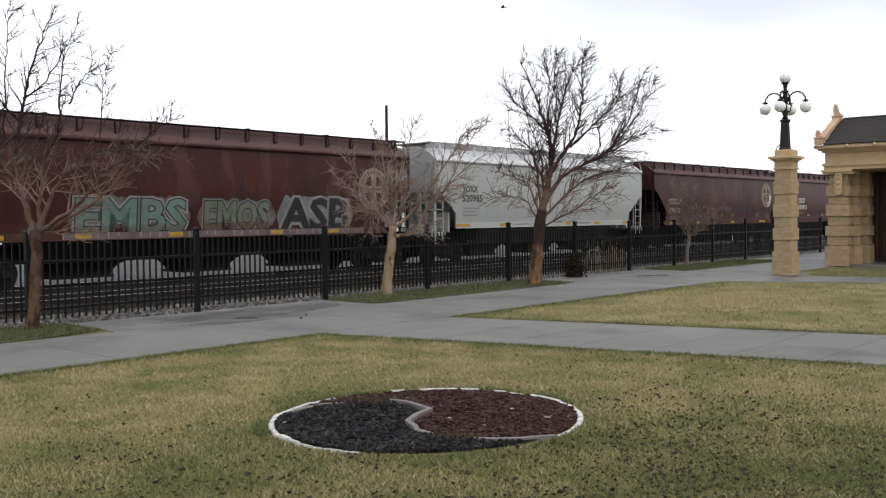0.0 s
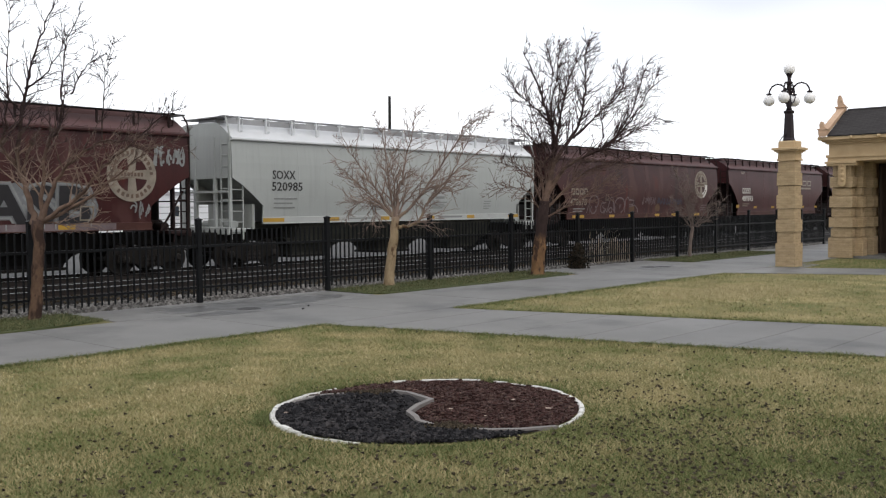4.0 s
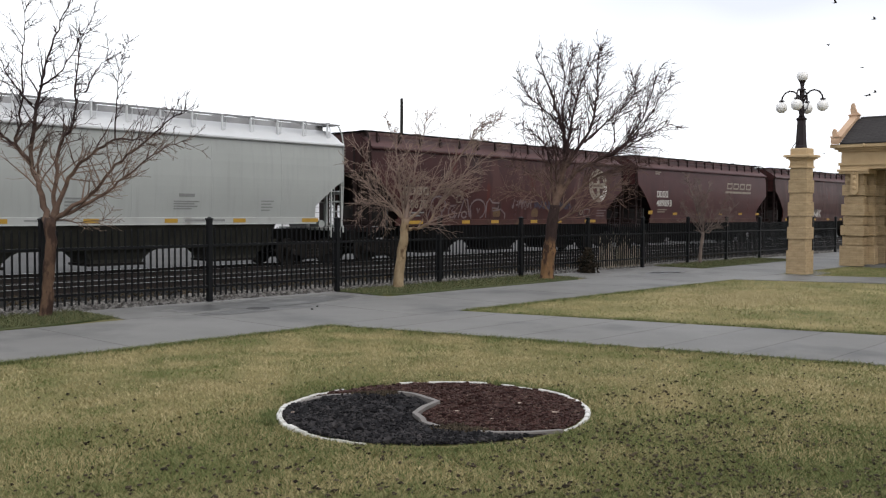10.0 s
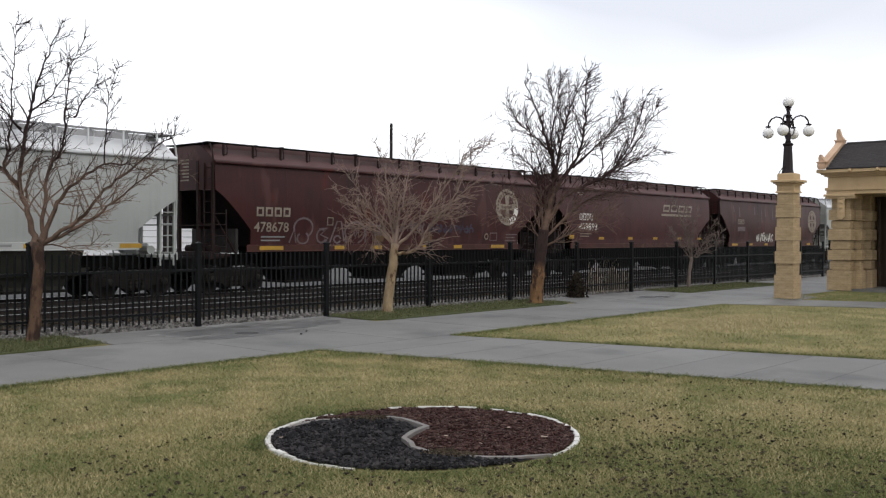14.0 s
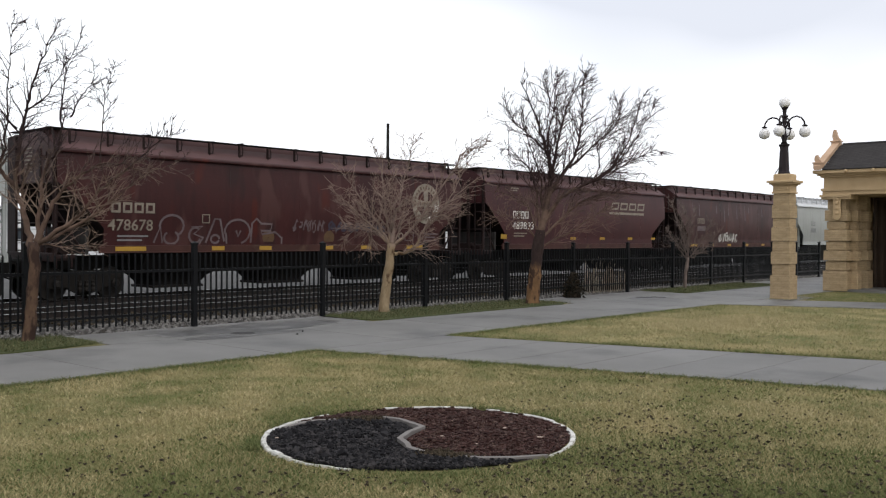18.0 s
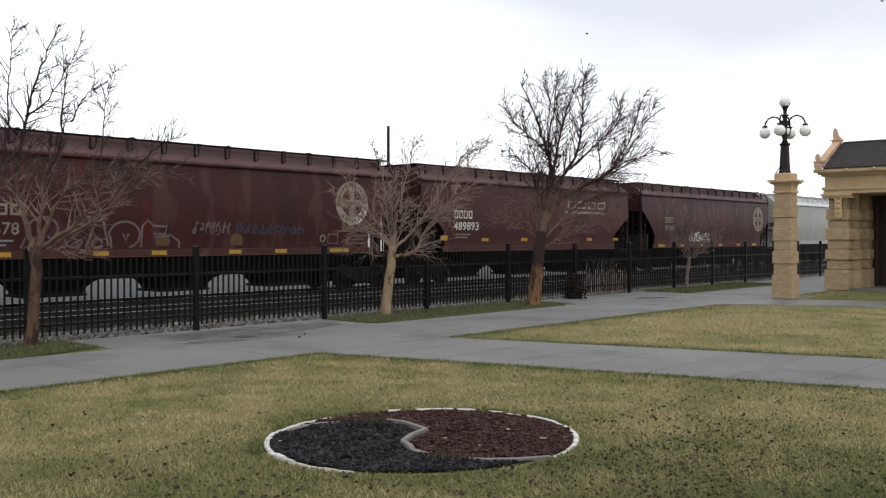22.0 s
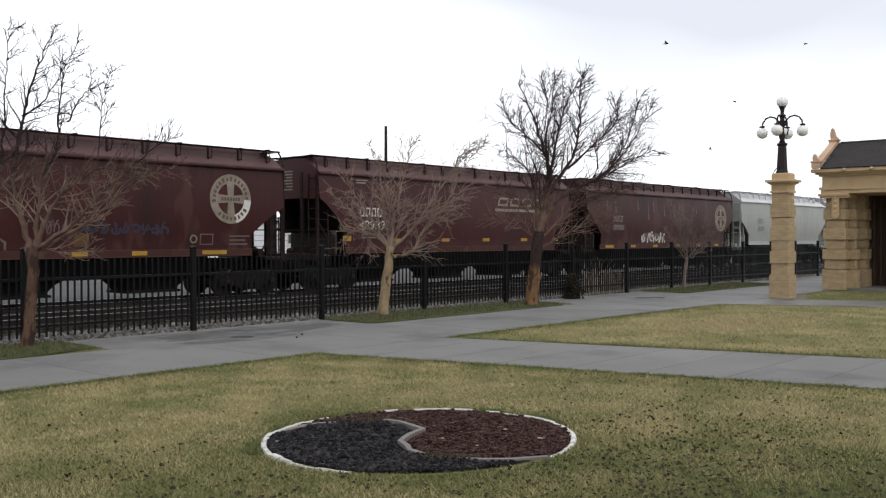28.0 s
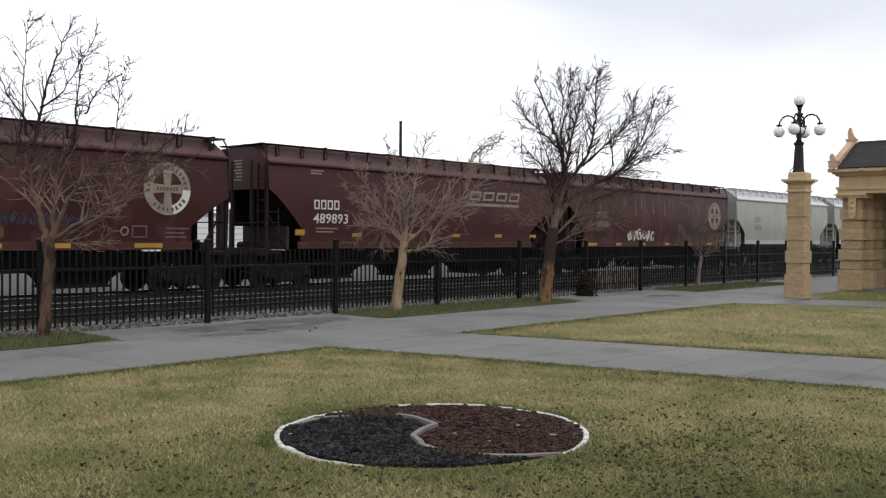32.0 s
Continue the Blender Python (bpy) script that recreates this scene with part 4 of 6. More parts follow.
def wash(car, x, z, w, h, m, seed):
    """An uneven sprayed field under the letters."""
    rng = random.Random(seed)
    n = 44
    top = [h / 2 + 0.1 * noise.noise((k * 0.35, seed, 0)) + rng.uniform(-0.03, 0.03) for k in range(n + 1)]
    low = [-h / 2 + 0.1 * noise.noise((k * 0.35, seed, 7)) + rng.uniform(-0.03, 0.03) for k in range(n + 1)]
    for k in range(4):
        f = (k + 0.5) / 4
        for e in (top, low):
            e[k] *= f
            e[n - k] *= f
    g = Geo().add([(-w / 2 + w * k / n, 0, q) for k in range(n + 1) for q in (top[k], low[k])], [(2 * k, 2 * k + 1, 2 * k + 3, 2 * k + 2) for k in range(n)])
    decal(car, "graffiti_field", g.mesh("graffiti_field", m), x, z, 0.004)


def stroke(car, x, z, pts, m, r=0.04):
    """One sprayed line through the points given."""
    v = []
    for j, (px, pz) in enumerate(pts):
        a, b = pts[max(j - 1, 0)], pts[min(j + 1, len(pts) - 1)]
        d = math.hypot(b[0] - a[0], b[1] - a[1]) or 1
        nx, nz = -(b[1] - a[1]) / d * r, (b[0] - a[0]) / d * r
        v += [(px + nx, 0, pz + nz), (px - nx, 0, pz - nz)]
    decal(car, "graffiti_stroke", Geo().add(v, [(2 * j, 2 * j + 1, 2 * j + 3, 2 * j + 2) for j in range(len(pts) - 1)]).mesh("graffiti_stroke", m), x, z, 0.007)


def arc(cx, cz, rx, rz, a0, a1, n=12):
    return [(cx + rx * math.cos(radians(a0 + (a1 - a0) * k / n)), cz + rz * math.sin(radians(a0 + (a1 - a0) * k / n))) for k in range(n + 1)]


def scrawl(car, x, z, w, h, m, seed, strokes=9, r=0.022):
    """Thin sprayed scribble of loops."""
    rng = random.Random(seed)
    step = w / strokes
    for k in range(strokes):
        cx, g = -w / 2 + step * (k + 0.5), Geo()
        for _ in range(rng.randint(2, 3)):
            if rng.random() < 0.5:
                a0, sweep = rng.uniform(0, 6.3), rng.choice((-1, 1)) * rng.uniform(2.5, 4.6)
                ox, oz, rx, rz = rng.uniform(-0.15, 0.15) * step, rng.uniform(-0.2, 0.2) * h, step * rng.uniform(0.25, 0.45), h * rng.uniform(0.2, 0.42)
                pts = [(cx + ox + rx * math.cos(a0 + sweep * j / 9), oz + rz * math.sin(a0 + sweep * j / 9)) for j in range(10)]
            else:
                x0, x1 = cx + step * rng.uniform(-0.4, 0.1), cx + step * rng.uniform(-0.1, 0.45)
                z0, z1 = h * rng.uniform(-0.5, -0.3), h * rng.uniform(0.3, 0.5)
                pts = [(x0, z0), ((x0 + x1) / 2 + rng.uniform(-0.05, 0.05), (z0 + z1) / 2), (x1, z1), (x1 + step * 0.2, z1 - h * rng.uniform(0, 0.5))]
            v = []
            for j, (px, pz) in enumerate(pts):
                qx, qz = pts[min(j + 1, len(pts) - 1)][0] - pts[max(j - 1, 0)][0], pts[min(j + 1, len(pts) - 1)][1] - pts[max(j - 1, 0)][1]
                d = math.hypot(qx, qz) or 1
                v += [(px - qz / d * r, 0, pz + qx / d * r), (px + qz / d * r, 0, pz - qx / d * r)]
            g.add(v, [(2 * j, 2 * j + 1, 2 * j + 3, 2 * j + 2) for j in range(len(pts) - 1)])
        decal(car, "graffiti_stroke", g.mesh("graffiti_stroke", m), x, z, 0.006)


# dark red car with graffiti
car = add_car(9.25, 26.7, M["brown"], M["brown_roof"], "dark red covered hopper car with teal and black graffiti", stripes=((-7.2, 0.25), (-4.7, 0.25), (-1.7, 0.25), (2.2, 0.24), (4.78, 0.25)))
o = 17.925
wash(car, 14.75 - o, 2.0, 4.0, 1.2, M["spray_thin"], 31)
spray(car, "EMBS", 14.75 - o, 1.98, 1.38, M["spray_teal"], M["spray_black"], 1.16, 0.035, M["spray_pale"])
wash(car, 18.55 - o, 2.0, 3.1, 1.05, M["spray_thin"], 32)
spray(car, "EMOS", 18.5 - o, 1.98, 1.2, M["spray_olive"], M["spray_black"], 0.84, 0.05, M["spray_field"])
wash(car, 21.9 - o, 2.0, 3.5, 1.35, M["spray_field"], 33)
spray(car, "ASB", 21.9 - o, 2.0, 1.5, M["spray_black"], M["spray_field"], 1.2, 0.05, M["spray_pale"])
decal(car, "service_stencil", disc_ring(0.24, 0.3, M["stencil_cream"], 45, 405, 4, "service_stencil"), 23.3 - o, 1.85, 0.022)
for k in range(26):
    part("paint_drip", Geo().box(-0.018, 0.018, -1.457, -1.451, 1.38 + 0.012 * (k * 5 % 7), 1.56), M["spray_pale"], car, at=pose(-5.3 + k * 0.42 + 0.1 * (k * 3 % 4), 0, 0))
part("paint_overspray", Geo().box(12.6 - o, 24.2 - o, -1.4545, -1.4505, 1.37, 1.56), M["spray_grey"], car)
scrawl(car, 23.2 - o, 1.95, 0.9, 0.6, M["spray_pale"], 4, 4)
scrawl(car, 25.95 - o, 3.55, 1.1, 0.62, M["spray_pale"], 5, 5, 0.034)
scrawl(car, 25.0 - o, 1.95, 0.7, 0.5, M["spray_pale"], 6, 3)
round_emblem(car, 24.7 - o, 2.98, M["stencil_cream"], M["brown"])

# pale grey car
car = add_car(28.32, 44.8, M["white"], M["white_roof"], "pale grey covered hopper car with black stencilled number", under=M["under_olive"], stripes=((-6.56, 0.45), (-3.83, 0.23), (-1.26, 0.23), (1.31, 0.22), (3.8, 0.24), (6.74, 0.36)), sill_paint=M["pale_sill"], cut=1.25, board=4.95)
o = 36.56
decal(car, "reporting_mark", lettering_fit("SOXX", 0.98, 0.29, M["stencil_black"], "reporting_mark"), 30.42 - o, 3.07, 0.008, "black stencilled letters")
decal(car, "car_number", lettering_fit("520985", 1.32, 0.29, M["stencil_black"], "car_number"), 30.57 - o, 2.68, 0.008, "black stencilled car number")
stencil_block(car, 30.5 - o, 2.28, 3, 1.0, 0.045, M["stencil_grey"], 0.15)
stencil_block(car, 34.9 - o, 2.2, 4, 0.75, 0.05, M["stencil_grey"], 0.1)
decal(car, "stencil_bar", plate(0.55, 0.1, M["stencil_grey"]), 38.4 - o, 2.35)
stencil_block(car, 38.4 - o, 2.16, 4, 0.9, 0.035, M["stencil_grey"], 0.075)
stencil_block(car, 41.47 - o, 2.2, 4, 0.5, 0.035, M["stencil_grey"], 0.1)
part("stencil_bar", Geo().box(38.35 - o, 39.8 - o, -1.457, -1.451, 1.54, 1.61), M["stencil_grey"], car)
part("stencil_bar", Geo().box(33.4 - o, 34.7 - o, -1.457, -1.451, 1.55, 1.6), M["stencil_grey"], car)

# red-brown car with the faded blue tag and emblem
car = add_car(46.23, 63.57, M["brown"], M["brown_roof"], "dark red-brown covered hopper car with scrawled graffiti and emblem", stripes=((-6.4, 0.5), (-3.32, 0.24), (-1.43, 0.25), (1.36, 0.24), (3.24, 0.25), (5.9, 0.46)))
o = 55.53
mark_bars(car, 49.18 - o, 2.68, 1.5, 0.31, M["stencil_cream"])
decal(car, "car_number", lettering_fit("478678", 1.46, 0.33, M["stencil_cream"], "car_number"), 49.12 - o, 2.15, 0.008, "cream stencilled car number")
stencil_block(car, 49.2 - o, 1.84, 2, 1.0, 0.05, M["stencil_grey"], 0.12)
for pts in (arc(0.1, 0.15, 0.42, 0.42, 200, -60), arc(0.1, -0.3, 0.25, 0.25, 130, 420), [(-0.5, -0.5), (-0.3, 0.1), (-0.2, -0.5)],
            arc(0.95, -0.2, 0.22, 0.3, 60, 330), [(0.8, 0.1), (1.2, 0.15), (0.9, -0.15), (1.25, -0.3), (1.1, -0.55)], [(1.35, -0.5), (1.65, 0.45), (1.85, 0.45), (2.05, -0.45)], arc(1.7, -0.35, 0.16, 0.16, 0, 340),
            arc(2.55, -0.05, 0.5, 0.5, 190, -70), [(2.1, -0.1), (2.15, -0.55)], [(2.5, 0.0), (2.58, -0.25), (2.68, 0.0)], [(3.1, -0.5), (3.12, 0.3), (3.3, 0.5), (3.5, 0.3), (3.95, 0.28), (3.9, 0.0), (3.5, 0.0), (3.55, -0.15), (4.1, -0.05), (4.4, -0.3), (4.4, -0.7)]):
    stroke(car, 50.4 - o, 2.04, [(a, b * 0.8) for a, b in pts], M["spray_grey"], 0.035)
decal(car, "service_stencil", disc_ring(0.16, 0.2, M["stencil_cream"], 45, 405, 4, "service_stencil"), 51.72 - o, 2.4, 0.01)
for px in (54.23, 56.95):
    decal(car, "primer_spot", disc_ring(0.01, 0.25, M["primer"], n=16, name="primer_spot"), px - o, 1.82, 0.004)
scrawl(car, 56.0 - o, 2.25, 1.5, 0.45, M["spray_grey"], 12, 7, 0.02)
scrawl(car, 58.3 - o, 2.2, 2.9, 0.4, M["spray_blue"], 13, 9, 0.04)
round_emblem(car, 62.02 - o, 3.18, M["stencil_cream"], M["brown"], repaired=True)
decal(car, "stencil_plate", plate(0.5, 0.36, M["spray_grey"], "stencil_plate"), 61.13 - o, 1.88, 0.006, "framed service stencil")
decal(car, "stencil_plate", plate(0.42, 0.28, M["brown"], "stencil_plate"), 61.13 - o, 1.88, 0.010)
decal(car, "round_stencil", disc_ring(0.09, 0.14, M["stencil_cream"], n=14), 60.65 - o, 1.89)
stencil_block(car, 62.4 - o, 1.98, 3, 0.8, 0.05, M["spray_grey"], 0.13)

# plum-brown car with the large name
car = add_car(65.20, 81.12, M["plum"], M["brown_roof"], "plum-brown covered hopper car with white car number", stripes=())
o = 73.79
mark_bars(car, 68.35 - o, 2.88, 1.22, 0.33, M["stencil_white"])
decal(car, "car_number", lettering_fit("489893", 1.62, 0.34, M["stencil_white"], "car_number"), 68.58 - o, 2.38, 0.008, "white stencilled car number")
stencil_block(car, 68.4 - o, 2.05, 2, 1.0, 0.05, M["stencil_cream"], 0.12)
mark_bars(car, 77.8 - o, 3.5, 3.5, 0.38, M["stencil_cream"], 4, 0.14)
decal(car, "name_underline", plate(3.5, 0.12, M["stencil_cream"], "name_underline"), 77.65 - o, 3.13)
stencil_block(car, 67.95 - o, 4.06, 2, 0.6, 0.05, M["stencil_cream"], 0.1)
for px in (69.87, 72.7, 75.35, 78.1, 80.57):
    decal(car, "reflector", plate(0.46, 0.13, M["yellow"], "reflector"), px - o, 1.83, 0.006, "yellow reflective stripe")
decal(car, "reflector", plate(0.42, 0.2, M["yellow"], "reflector"), 67.19 - o, 1.9, 0.006, "yellow reflective patch")

# brown car with a white tag
car = add_car(82.62, 99.43, M["brown"], M["brown_roof"], "dark brown covered hopper car with white tag and emblem", stripes=((-6.2, 0.4), (-3.8, 0.24), (-1.4, 0.24), (1.2, 0.24), (3.8, 0.24), (6.2, 0.3)))
o = 91.65
mark_bars(car, 86.2 - o, 2.9, 0.95, 0.3, M["stencil_cream"])
decal(car, "name_block", plate(1.1, 0.28, M["spray_grey"], "name_block"), 86.3 - o, 2.45)
wash(car, 90.1 - o, 1.85, 2.6, 0.6, M["spray_thin"], 41)
scrawl(car, 90.1 - o, 1.85, 2.7, 0.68, M["stencil_white"], 21, 6, 0.045)
for k in range(9):
    px, ln = (85.2, 86.0, 88.3, 89.4, 90.0, 91.2, 92.4, 93.0, 95.1)[k], (0.5, 0.8, 0.6, 1.1, 0.7, 0.9, 1.0, 0.5, 0.7)[k]
    decal(car, "paint_run", wedge(0.12, ln, M["spray_grey"], px), px - o, 4.0 - ln / 2, 0.003, "pale run down the side")
round_emblem(car, 98.35 - o, 3.1, M["stencil_cream"], M["brown"])

# two more pale cars
car = add_car(100.84, 115.97, M["stone_grey"], M["white_roof"], "pale grey covered hopper car farther along the train", under=M["under_olive"], sill_paint=M["white"], cut=1.25)
mark_bars(car, -4.6, 3.0, 0.9, 0.3, M["stencil_grey"])
decal(car, "name_block", plate(1.0, 0.3, M["stencil_grey"], "name_block"), -4.5, 2.5)
car = add_car(117.47, 133.77, M["stone_grey"], M["white_roof"], "pale grey covered hopper car at the far end of the train", under=M["under_olive"], sill_paint=M["white"], cut=1.25)


def rolled(t):
    """Metres that the train has rolled by t seconds: it slows down all the way."""
    u = t / 32.0
    return 89.1089 * u - 85.5849 * u ** 2 + 172.2811 * u ** 3 - 362.955 * u ** 4 + 364.0963 * u ** 5 - 131.0563 * u ** 6

# ---- bare street trees ----
SIDE = Vector((0.66, -0.75, 0.0))      # across the view, away from the tracks
AWAY = Vector((0.75, 0.66, 0.0))


def crooked(rng, start, direction, length, steps, wobble, pull):
    """Points of a twig that wanders and bends towards the pull of light and wind."""
    pts, d, p = [start.copy()], direction.normalized(), start.copy()
    for _ in range(steps):
        d = (d + pull / steps + Vector((rng.gauss(0, wobble), rng.gauss(0, wobble), rng.gauss(0, wobble)))).normalized()
        p = p + d * (length / steps)
        pts.append(p.copy())
    return pts


def knotty(g, amount):
    """Lumps and furrows in a bark surface."""
    if amount:
        g.v = [tuple(Vector(p) + noise.noise_vector(Vector((p[0] * 9, p[1] * 9, p[2] * 4))) * amount * 0.14 + noise.noise_vector(Vector(p) * 22) * amount * 0.05) for p in g.v]
    return g


def fork(rng, axis, wide):
    side = axis.orthogonal().normalized()
    side.rotate(Matrix.Rotation(rng.uniform(0, 2 * math.pi), 3, axis))
    return axis * rng.uniform(0.75, 1.0) + side * rng.uniform(wide * 0.55, wide * 1.1)


def limb_path(rng, ctrl, jitter):
    """A smooth line through the control points with the small kinks of a bough."""
    path = []
    for i in range(len(ctrl) - 1):
        p0, p1, p2, p3 = (ctrl[max(0, min(len(ctrl) - 1, i + k))] for k in (-1, 0, 1, 2))
        for k in range(5):
            t = k / 5
            q = 0.5 * (2 * p1 + (p2 - p0) * t + (2 * p0 - 5 * p1 + 4 * p2 - p3) * t * t + (3 * p1 - p0 - 3 * p2 + p3) * t ** 3)
            path.append(q + (Vector((rng.gauss(0, jitter), rng.gauss(0, jitter), rng.gauss(0, jitter))) if path else Vector((0, 0, 0))))
    path.append(ctrl[-1])
    return path


def tree(x, y, trunk, limbs, label, seed, bark, limb_bark, twig, sweep, gap, reach, flare=1.3, thin=0.0042, lift=0.5, spread=0.3):
    """trunk: side offset, height, radius. limbs: radius and the line of each main limb as side offset and height."""
    rng = random.Random(seed)
    ob = thing("bare_tree", pose(x, y, 0), label, "tree", "bare trees along the walkway")
    pts, rad = [], []
    for i in range(len(trunk) - 1):
        (s0, z0, r0), (s1, z1, r1) = trunk[i], trunk[i + 1]
        for k in range(5):
            f = k / 5
            pts.append(SIDE * (s0 + (s1 - s0) * f) + Vector((rng.gauss(0, 0.007), rng.gauss(0, 0.007), z0 + (z1 - z0) * f)))
            rad.append((r0 + (r1 - r0) * f) * rng.uniform(0.94, 1.06) * (flare if not pts[1:] else 1.0))
    pts.append(SIDE * trunk[-1][0] + Vector((0, 0, trunk[-1][1])))
    rad.append(trunk[-1][2])
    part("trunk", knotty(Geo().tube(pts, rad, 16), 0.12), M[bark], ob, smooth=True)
    twigs = Geo()
    wind = SIDE * sweep
    for j, (r, line) in enumerate(limbs):
        # every limb also leans towards or away from the walkway
        drift = rng.uniform(-spread, spread) * (line[-1][1] - line[0][1] + 0.6) if j else 0.05
        ctrl = [SIDE * s + AWAY * (drift * k / len(line)) + Vector((0, 0, z)) for k, (s, z) in enumerate(line)]
        path = limb_path(rng, ctrl, 0.013)
        n = len(path)
        rr = [max(thin, r * (0.94 - 0.86 * (i / (n - 1)) ** 0.55)) for i in range(n)]
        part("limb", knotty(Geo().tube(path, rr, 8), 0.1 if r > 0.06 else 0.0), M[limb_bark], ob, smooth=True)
        total = sum((path[i + 1] - path[i]).length for i in range(n - 1))
        count = int(total / gap) + 2
        for c in range(count):
            f = 0.14 + 0.86 * (c + rng.random()) / count
            i = min(n - 2, int(f * (n - 1)))
            axis = (path[i + 1] - path[i]).normalized()
            pull = wind + Vector((0, 0, lift))
            ln = reach * rng.uniform(0.35, 1.1) * (1.25 - 0.8 * f) * (0.55 if r < 0.02 else 1.0)
            br = max(thin * 1.5, min(0.015, rr[i] * 0.6))
            q = crooked(rng, path[i], fork(rng, axis, 0.95), ln, 7, 0.1, pull)
            twigs.tube(q, [max(thin * 0.7, br * (1 - 0.8 * k / 7)) for k in range(8)], 4, cap=False)
            for _ in range(rng.randint(3, 6)):
                k = rng.randint(1, 6)
                ax = (q[k + 1] - q[k]).normalized()
                q2 = crooked(rng, q[k], fork(rng, ax, 0.95), ln * rng.uniform(0.22, 0.55), 5, 0.11, pull * 0.6)
                twigs.tube(q2, [thin, thin * 0.92, thin * 0.84, thin * 0.74, thin * 0.62, thin * 0.45], 3, cap=False)
                for _ in range(rng.randint(0, 1)):
                    k2 = rng.randint(1, 3)
                    q3 = crooked(rng, q2[k2], fork(rng, (q2[k2 + 1] - q2[k2]).normalized(), 0.8), ln * rng.uniform(0.1, 0.26), 3, 0.16, pull * 0.6)
                    twigs.tube(q3, [thin * 0.7, thin * 0.64, thin * 0.55, thin * 0.4], 3, cap=False)
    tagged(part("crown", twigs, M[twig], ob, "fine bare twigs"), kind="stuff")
    return ob


# tree by the walkway's near end: tall leaders, a long bough to one side
LIMBS_0 = [
    (0.066, [(0.08, 1.42), (-0.06, 1.93), (-0.19, 2.37), (-0.12, 2.99), (-0.04, 3.46), (0.09, 3.92), (0.25, 4.34), (0.45, 4.85)]),
    (0.034, [(-0.2, 2.31), (-0.34, 2.61), (-0.19, 2.99), (-0.09, 3.71), (0.01, 4.3), (0.12, 4.76)]),
    (0.034, [(-0.2, 2.38), (-0.51, 2.67), (-0.66, 2.9), (-0.68, 3.29), (-0.82, 3.62)]),
    (0.024, [(-0.44, 2.61), (-0.78, 2.86), (-0.99, 3.28), (-1.12, 3.62)]),
    (0.02, [(-0.15, 3.2), (-0.45, 3.6), (-0.6, 4.0), (-0.85, 4.3)]),
    (0.026, [(-0.1, 2.14), (-0.03, 2.57), (0.1, 2.76), (0.44, 2.87)]),
    (0.05, [(0.13, 1.5), (0.22, 1.97), (0.33, 2.57), (0.55, 2.91), (0.64, 3.42), (0.71, 3.88), (0.81, 4.18)]),
    (0.018, [(0.64, 3.38), (0.82, 3.63), (1.01, 3.88), (1.08, 4.14)]),
] + [
    (0.052, [(0.14, 1.47), (0.41, 2.1), (0.72, 2.38), (1.15, 2.66), (1.58, 2.64), (1.96, 2.47)]),
    (0.016, [(1.1, 2.68), (1.13, 3.42), (1.18, 3.88), (1.28, 4.24)]),
    (0.046, [(0.14, 1.45), (0.71, 1.83), (1.15, 2.28), (1.58, 2.62), (2.05, 2.98), (2.27, 3.13)]),
    (0.04, [(0.2, 1.5), (0.93, 1.85), (1.32, 2.15), (1.83, 2.51), (2.31, 2.67)]),
    (0.02, [(0.16, 1.46), (0.58, 1.45), (1.01, 1.46)]),
    (0.022, [(-0.04, 3.46), (0.3, 3.67), (0.61, 4.09), (0.89, 4.56)]),
]
# young tree with the pale trunk: a low arm that swings out and up
LIMBS_1 = [
    (0.044, [(-0.02, 1.42), (-0.34, 1.96), (-0.55, 2.22), (-0.84, 2.66), (-1.06, 3.05)]),
    (0.036, [(-0.02, 1.42), (-0.53, 1.92), (-0.84, 2.22), (-1.08, 2.48)]),
    (0.07, [(0.01, 1.42), (0.05, 1.92), (0.2, 2.32), (0.3, 2.41)]),
    (0.03, [(0.15, 2.14), (0.25, 2.8), (0.37, 3.36), (0.43, 3.67)]),
    (0.044, [(-0.03, 1.42), (-0.13, 2.1), (-0.21, 2.79), (-0.35, 3.53)]),
    (0.03, [(-0.01, 1.5), (-0.04, 2.1), (-0.07, 2.53), (-0.05, 2.97)]),
] + [
    (0.052, [(0.0, 1.24), (0.27, 1.27), (0.51, 1.42), (0.67, 1.75), (1.05, 2.19), (1.57, 2.67), (2.07, 3.03)]),
    (0.046, [(0.03, 1.42), (0.61, 2.01), (1.14, 2.8), (1.48, 3.37), (1.78, 3.7)]),
    (0.034, [(0.64, 1.72), (0.97, 2.02), (1.31, 2.59), (1.66, 3.28), (2.05, 3.63)]),
    (0.022, [(-0.05, 1.45), (-0.4, 1.81), (-0.49, 1.61), (-0.45, 1.26)]),
    (0.024, [(-0.05, 1.45), (-0.55, 1.79), (-0.84, 1.7), (-1.08, 1.39)]),
    (0.026, [(0.02, 1.5), (0.4, 1.97), (0.96, 2.1), (1.32, 1.97)]),
]
